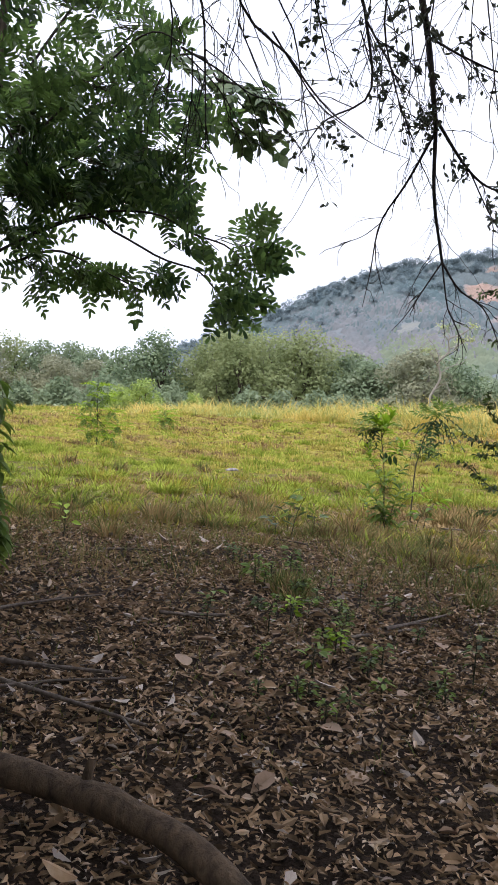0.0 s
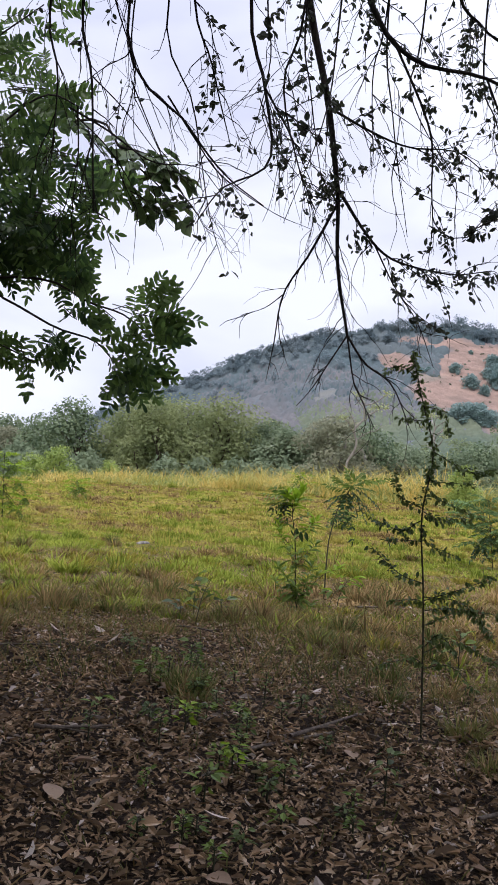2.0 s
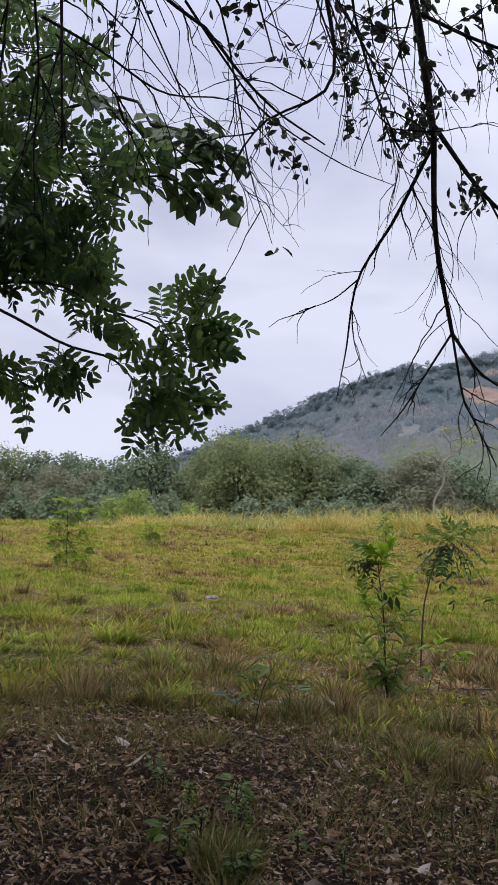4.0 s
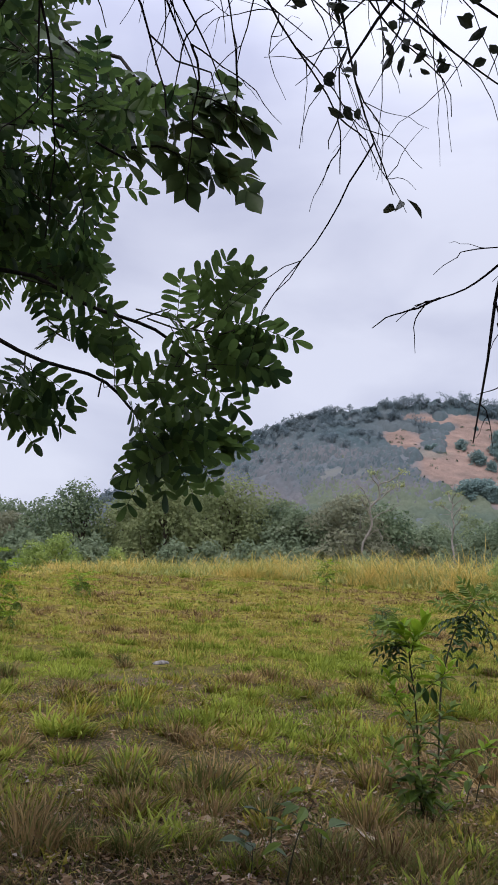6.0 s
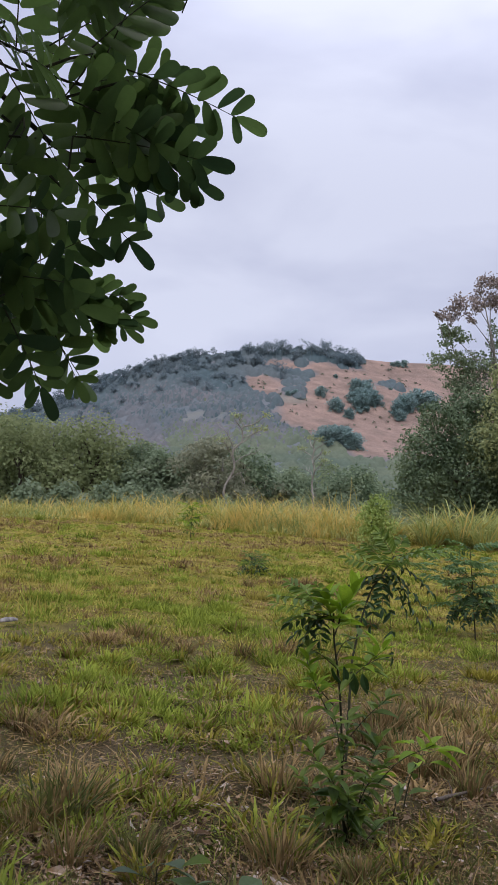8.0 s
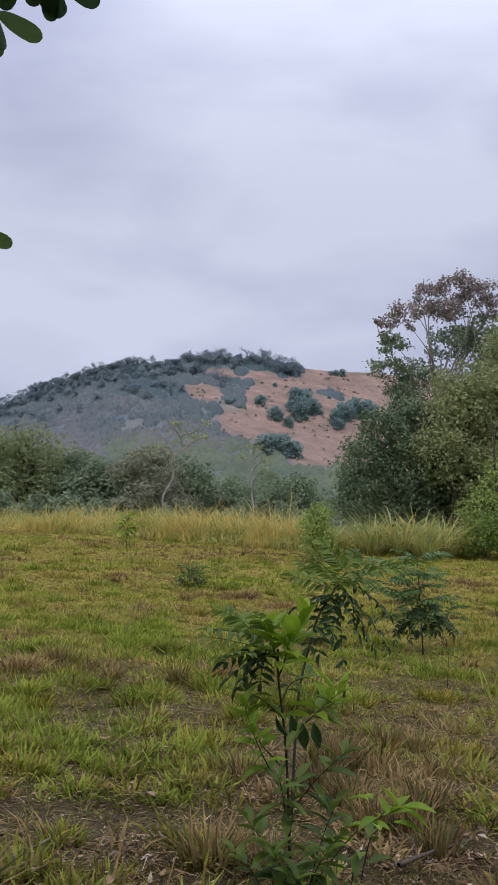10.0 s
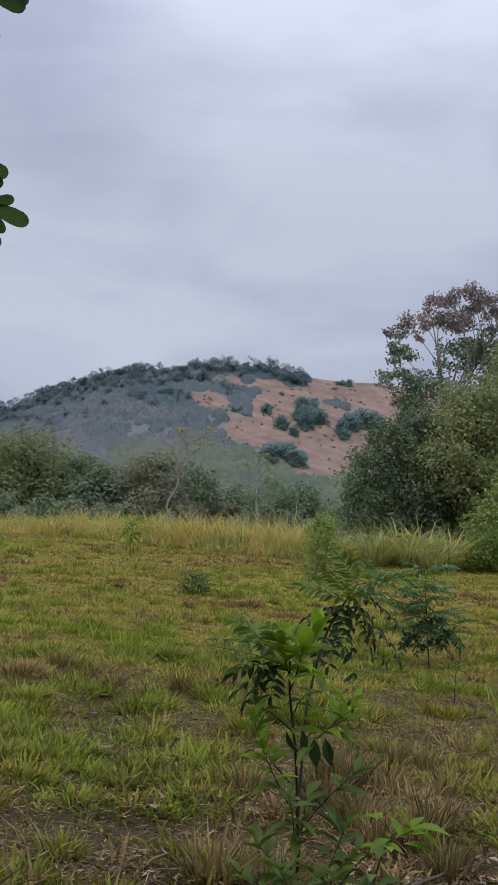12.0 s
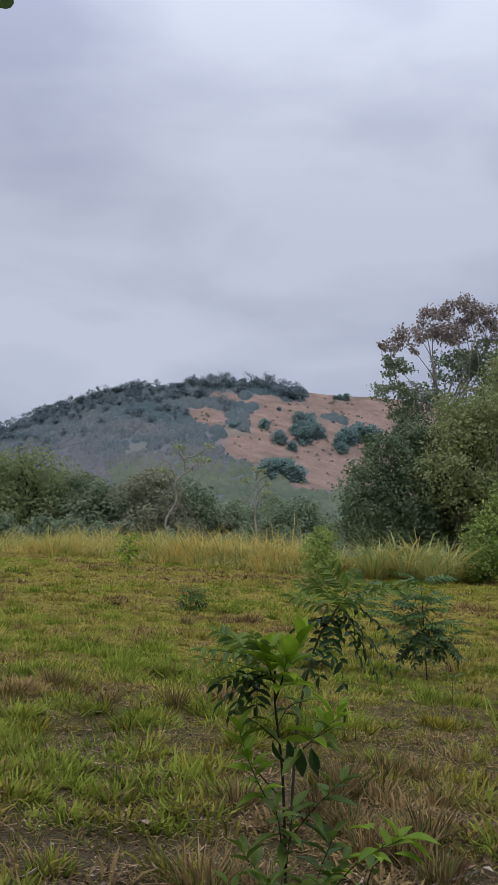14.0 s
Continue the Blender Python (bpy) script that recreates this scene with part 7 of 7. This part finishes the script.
def feather_sapling(x, y, tips, label, leaf=0.085, pairs=(6, 9), count=3, rmain=0.008, lean=(0.0, 0.0), light=M_SAP_MID, shade=M_SAP_DARK, dark_below=9.0):
    """Slender stem crowned with spreading and drooping feather leaves. tips: ends of the shoots above the foot."""
    ob = thing("sapling", (x, y, float(land(x, y))), label, "sapling", "saplings in the field")
    stem, stalk, green, dark = Bag(), Bag(), Bag(), Bag()
    top = np.array(tips[0])
    axis = spline([(0, 0, -0.05), top * 0.4 + np.array([lean[0], lean[1], 0]), top], 12)
    tube(stem, axis, np.linspace(rmain, rmain * 0.4, 12), 5)
    for tip in tips[1:]:
        a = axis[RP.integers(5, 9)]
        wood = Bag()
        tube(wood, spline([a, (a + np.array(tip)) / 2 + RP.normal(0, 0.02, 3), tip], 7), np.linspace(rmain * 0.5, rmain * 0.25, 7), 4)
        part("branch", wood.mesh("branch", M_STEM, True), ob)
    for tip in tips:
        a0 = RP.uniform(0, 6.28)
        for i in range(count):
            a = a0 + i * 6.28 / count + RP.normal(0, 0.3)
            compound(green, stalk, RP, np.array(tip) - [0, 0, RP.uniform(0, 0.07)], (math.cos(a), math.sin(a), RP.uniform(0.1, 0.7)), leaf * RP.uniform(3.8, 5.4), RP.integers(*pairs) + 3, leaf * 0.9, 0.4, LANCE, 0.3)
            if i % 3 == 2 or tip[2] > dark_below:
                continue
            # drooping leaves get the darker material, shade put into the colour
            compound(dark, stalk, RP, np.array(tip) - [0, 0, 0.04], (math.cos(a + 1) * 0.8, math.sin(a + 1) * 0.8, RP.uniform(-0.9, -0.2)), leaf * RP.uniform(2.0, 3.0), RP.integers(*pairs), leaf, 0.4, LANCE, 0.3)
    part("stem", stem.mesh("stem", M_STEM, True), ob)
    part("stalk_mass", stalk.mesh("stalk_mass", M_STEM), ob, kind="stuff")
    part("foliage", green.mesh("foliage", light), ob, kind="stuff")
    part("hanging_foliage", dark.mesh("hanging_foliage", shade), ob, "drooping feather leaves darkened for shade", "stuff")
    return ob


bright_sapling()
drooping_sapling()
feather_sapling(6.5, 16.93, ((-0.22, -0.1, 1.40), (-0.62, 0.0, 1.10), (-0.45, 0.2, 1.30), (-0.35, -0.2, 1.15), (0.05, 0.15, 1.12), (-0.58, -0.15, 0.85), (-0.18, 0.0, 0.98), (-0.42, 0.2, 0.95), (0.12, 0.1, 0.80), (0.22, -0.1, 0.62), (-0.20, -0.1, 0.75), (-0.25, 0.1, 0.52), (0.05, 0.0, 0.48)), "bluish green feather-leaved sapling in the field", 0.105, (5, 8), 5, 0.012, light=M_SAP_BLUE, shade=M_SAP_DARK, dark_below=0.8)
feather_sapling(-3.9, 20.4, ((-0.1, 0, 1.55), (0.05, 0, 1.2), (-0.3, 0, 1.05), (0.3, 0, 0.95), (-0.1, 0, 0.75), (0.45, 0, 0.6), (0.15, 0, 1.35), (-0.35, 0, 0.7), (0.3, 0, 0.35), (0.1, 0, 0.5), (-0.2, 0, 0.4)), "slim airy olive green sapling standing in the field", 0.085, (4, 7), 6, 0.014, light=M_SAP_LIGHT, shade=M_SAP_MID)
feather_sapling(-3.4, 29.3, ((0, 0, 0.7), (0.1, 0, 0.5), (-0.1, 0, 0.4)), "small light green sapling standing in the field", 0.12, (4, 6), 5, 0.01, light=M_SAP_LIGHT, shade=M_SAP_MID)
feather_sapling(5.0, 25.0, ((0, 0, 0.5), (0.1, 0, 0.35), (-0.15, 0, 0.3)), "small weedy shrub in the field", 0.1, (3, 5), 4, 0.008)
feather_sapling(4.66, 24.2, ((0, 0, 0.55), (0.2, 0, 0.35), (-0.2, 0, 0.3)), "small weedy shrub in the field", 0.09, (3, 5), 4, 0.008)
feather_sapling(4.8, 34.0, ((0, 0, 1.1), (0.15, 0, 0.8), (-0.12, 0, 0.6)), "slim sapling before the tall grass", 0.13, (3, 5), 5, 0.012, light=M_SAP_LIGHT, shade=M_SAP_MID)

t = make_tree("shrub", RP, "upright light green leafy shrub before the cane grass", "shrub", [((0, 0, 0.5), (0.45, 0.4, 0.5)), ((-0.1, 0, 1.1), (0.5, 0.4, 0.5)), ((0.15, 0, 1.55), (0.4, 0.35, 0.4)), ((0.4, 0, 0.9), (0.4, 0.35, 0.4))], M_WOOD_E, M_STEM, 3500, 0.09, 0.03, "", CHIP)
set_at(t, 10.5, 31.5)


def seedling(x, y, height, leaf, n, label, mt=M_SAP_MID, width=0.5, shape=OVAL_F, lean=(0, 0)):
    ob = thing("seedling", (x, y, float(land(x, y))), label, "seedling", "seedlings")
    stem, stalk, lv = Bag(), Bag(), Bag()
    line = spline([(0, 0, -0.03), (lean[0] * 0.4, lean[1] * 0.4, height * 0.6), (lean[0], lean[1], height)], 8)
    tube(stem, line, np.linspace(0.005, 0.002, 8), 5)
    for i in range(n):
        p = line[RP.integers(3, 8)]
        a = RP.uniform(0, 6.28)
        q = p + np.array([math.cos(a), math.sin(a), 0.5]) * leaf * 0.5
        tube(stalk, spline([p, q], 3), 0.0015, 3)
        d = np.array([[math.cos(a), math.sin(a), RP.uniform(-0.4, 0.5)]])
        s = leaf * RP.uniform(0.7, 1.15)
        blade(lv, shape, q[None], d, np.array([[-d[0][0] * 0.3, -d[0][1] * 0.3, 1.0]]) + RP.normal(0, 0.3, (1, 3)), s, s * width)
    part("stem", stem.mesh("stem", M_STEM, True), ob)
    part("stalk_mass", stalk.mesh("stalk_mass", M_STEM), ob, kind="stuff")
    part("foliage", lv.mesh("foliage", mt), ob, kind="stuff")


seedling(1.95, 9.3, 0.32, 0.17, 9, "light green broad-leaved seedling in dry grass", M_SAP_LIGHT, 0.42, LANCE_F, (0.1, 0))
seedling(1.85, 9.2, 0.2, 0.15, 7, "broad-leaved green seedling in dry grass", M_SAP_MID, 0.42, LANCE_F, (0.06, 0))
seedling(0.42, 8.0, 0.26, 0.13, 5, "green broad-leaved seedling among grass tufts", M_BROAD, 0.6)
seedling(0.66, 7.85, 0.22, 0.13, 6, "green broad-leaved seedling among grass tufts", M_BROAD, 0.6)
seedling(0.3, 7.7, 0.15, 0.13, 5, "green broad-leaved seedling among grass tufts", M_BROAD, 0.6)
seedling(5.35, 14.3, 0.45, 0.12, 9, "small green seedling in dry grass")
seedling(0.42, 7.4, 0.45, 0.13, 9, "dark-leaved seedling at the litter's edge", M_SAP_MID, 0.4, LANCE_F, (0.12, 0))
seedling(0.38, 5.7, 0.2, 0.06, 24, "green leafy weed growing in dead leaves", M_SAP_MID, 0.5)
seedling(0.35, 4.5, 0.14, 0.052, 26, "bright green leafy weed growing in dead leaves", M_SAP_LIGHT, 0.5)
seedling(0.55, 3.95, 0.14, 0.05, 26, "bright green leafy weed growing in dead leaves", M_SAP_LIGHT, 0.5)
seedling(0.14, 5.3, 0.16, 0.07, 16, "dull green leafy weed growing in dead leaves", M_SAP_MID, 0.5)
seedling(0.43, 3.7, 0.12, 0.06, 14, "dull green leafy weed growing in dead leaves", M_SAP_MID, 0.5)
seedling(-0.1, 4.7, 0.10, 0.06, 8, "dull green leafy weed growing in dead leaves", M_SAP_MID, 0.5)
seedling(1.15, 3.7, 0.22, 0.05, 16, "thin weed growing in dead leaves", M_THIN, 0.5)
seedling(-1.35, 6.4, 0.25, 0.1, 8, "yellowish leafy weed growing in dead leaves", M_SAP_LIGHT, 0.5)
seedling(2.3, 6.3, 0.3, 0.09, 14, "bluish green leafy weed in dry grass", M_SAP_MID, 0.5)

for i in range(26):
    x, y = RP.normal(0.5, 0.26), RP.uniform(3.3, 6.0)
    seedling(x, y, RP.uniform(0.06, 0.17), RP.uniform(0.022, 0.036), RP.integers(20, 36), "dull green leafy weed growing in dead leaves", M_SAP_MID if i % 3 else M_THIN, 0.5, OVAL)

for x, y, tall, n in ((0.33, 4.53, 0.12, 2), (0.54, 4.54, 0.12, 3), (0.65, 3.94, 0.12, 4), (0.31, 3.4, 0.09, 2), (0.64, 3.48, 0.1, 2), (0.94, 3.7, 0.09, 3), (-0.05, 6.09, 0.12, 3), (0.42, 5.2, 0.14, 3)):
    for _ in range(n):
        seedling(x + RP.normal(0, 0.09), y + RP.normal(0, 0.12), tall * RP.uniform(0.7, 1.2), RP.uniform(0.03, 0.045), RP.integers(14, 24), "fresh green leafy weed growing in dead leaves", M_SAP_MID if RP.random() < 0.5 else M_THIN, 0.5, OVAL)

# dark bush beside the start of the way
bush = thing("bush", (-1.33, 4.5, float(land(-1.33, 4.5))), "dark green bush with long drooping leaves", "bush")
st, lv = Bag(), Bag()
for i in range(18):
    tip = np.array([RP.uniform(-0.5, 0.2), RP.uniform(-0.2, 0.25), RP.uniform(0.3, 1.25)])
    ln = spline([(RP.normal(0, 0.05), RP.normal(0, 0.05), -0.03), tip * 0.5 + [0, 0, 0.1], tip], 8)
    tube(st, ln, np.linspace(0.005, 0.002, 8), 5)
    for j in range(3, 8):
        whorl(lv, st, RP, ln[j], 5, 0.13, 0.38, RP.uniform(-0.9, 0.0), LANCE_F)
part("stem", st.mesh("stem", M_STEM, True), bush)
part("foliage", lv.mesh("foliage", M_SAP_MID), bush, kind="stuff")

# pale curled piece of bark in the field
bark = Bag()
ang = np.linspace(0.2, 2.9, 9)
rows = [np.stack([0.09 * np.cos(ang) * k, np.full(9, yv), 0.07 * np.sin(ang) * k], -1) for yv, k in ((-0.2, 0.5), (-0.1, 1.0), (0.05, 1.1), (0.16, 0.8), (0.22, 0.4))]
pts = np.concatenate(rows)
i, j = np.meshgrid(np.arange(4), np.arange(8), indexing="ij")
bark.add(pts, np.stack([i * 9 + j, i * 9 + j + 1, (i + 1) * 9 + j + 1, (i + 1) * 9 + j], -1).reshape(-1, 4))
ob = tagged(new("bark_piece", bark.mesh("bark_piece", barky("bleached_bark", (0.07, 0.06, 0.055), (0.36, 0.33, 0.31), 18), True)), "bleached curled piece of bark lying in the grass", "bark")
so = ob.modifiers.new("thick", "SOLIDIFY")
so.thickness = 0.012
ob.matrix_basis = Matrix.LocRotScale(Vector(on_land([-0.45], [16.3], 0.08)[0]), Euler((0.1, 0.15, -1.1)), (0.6, 0.6, 0.6))
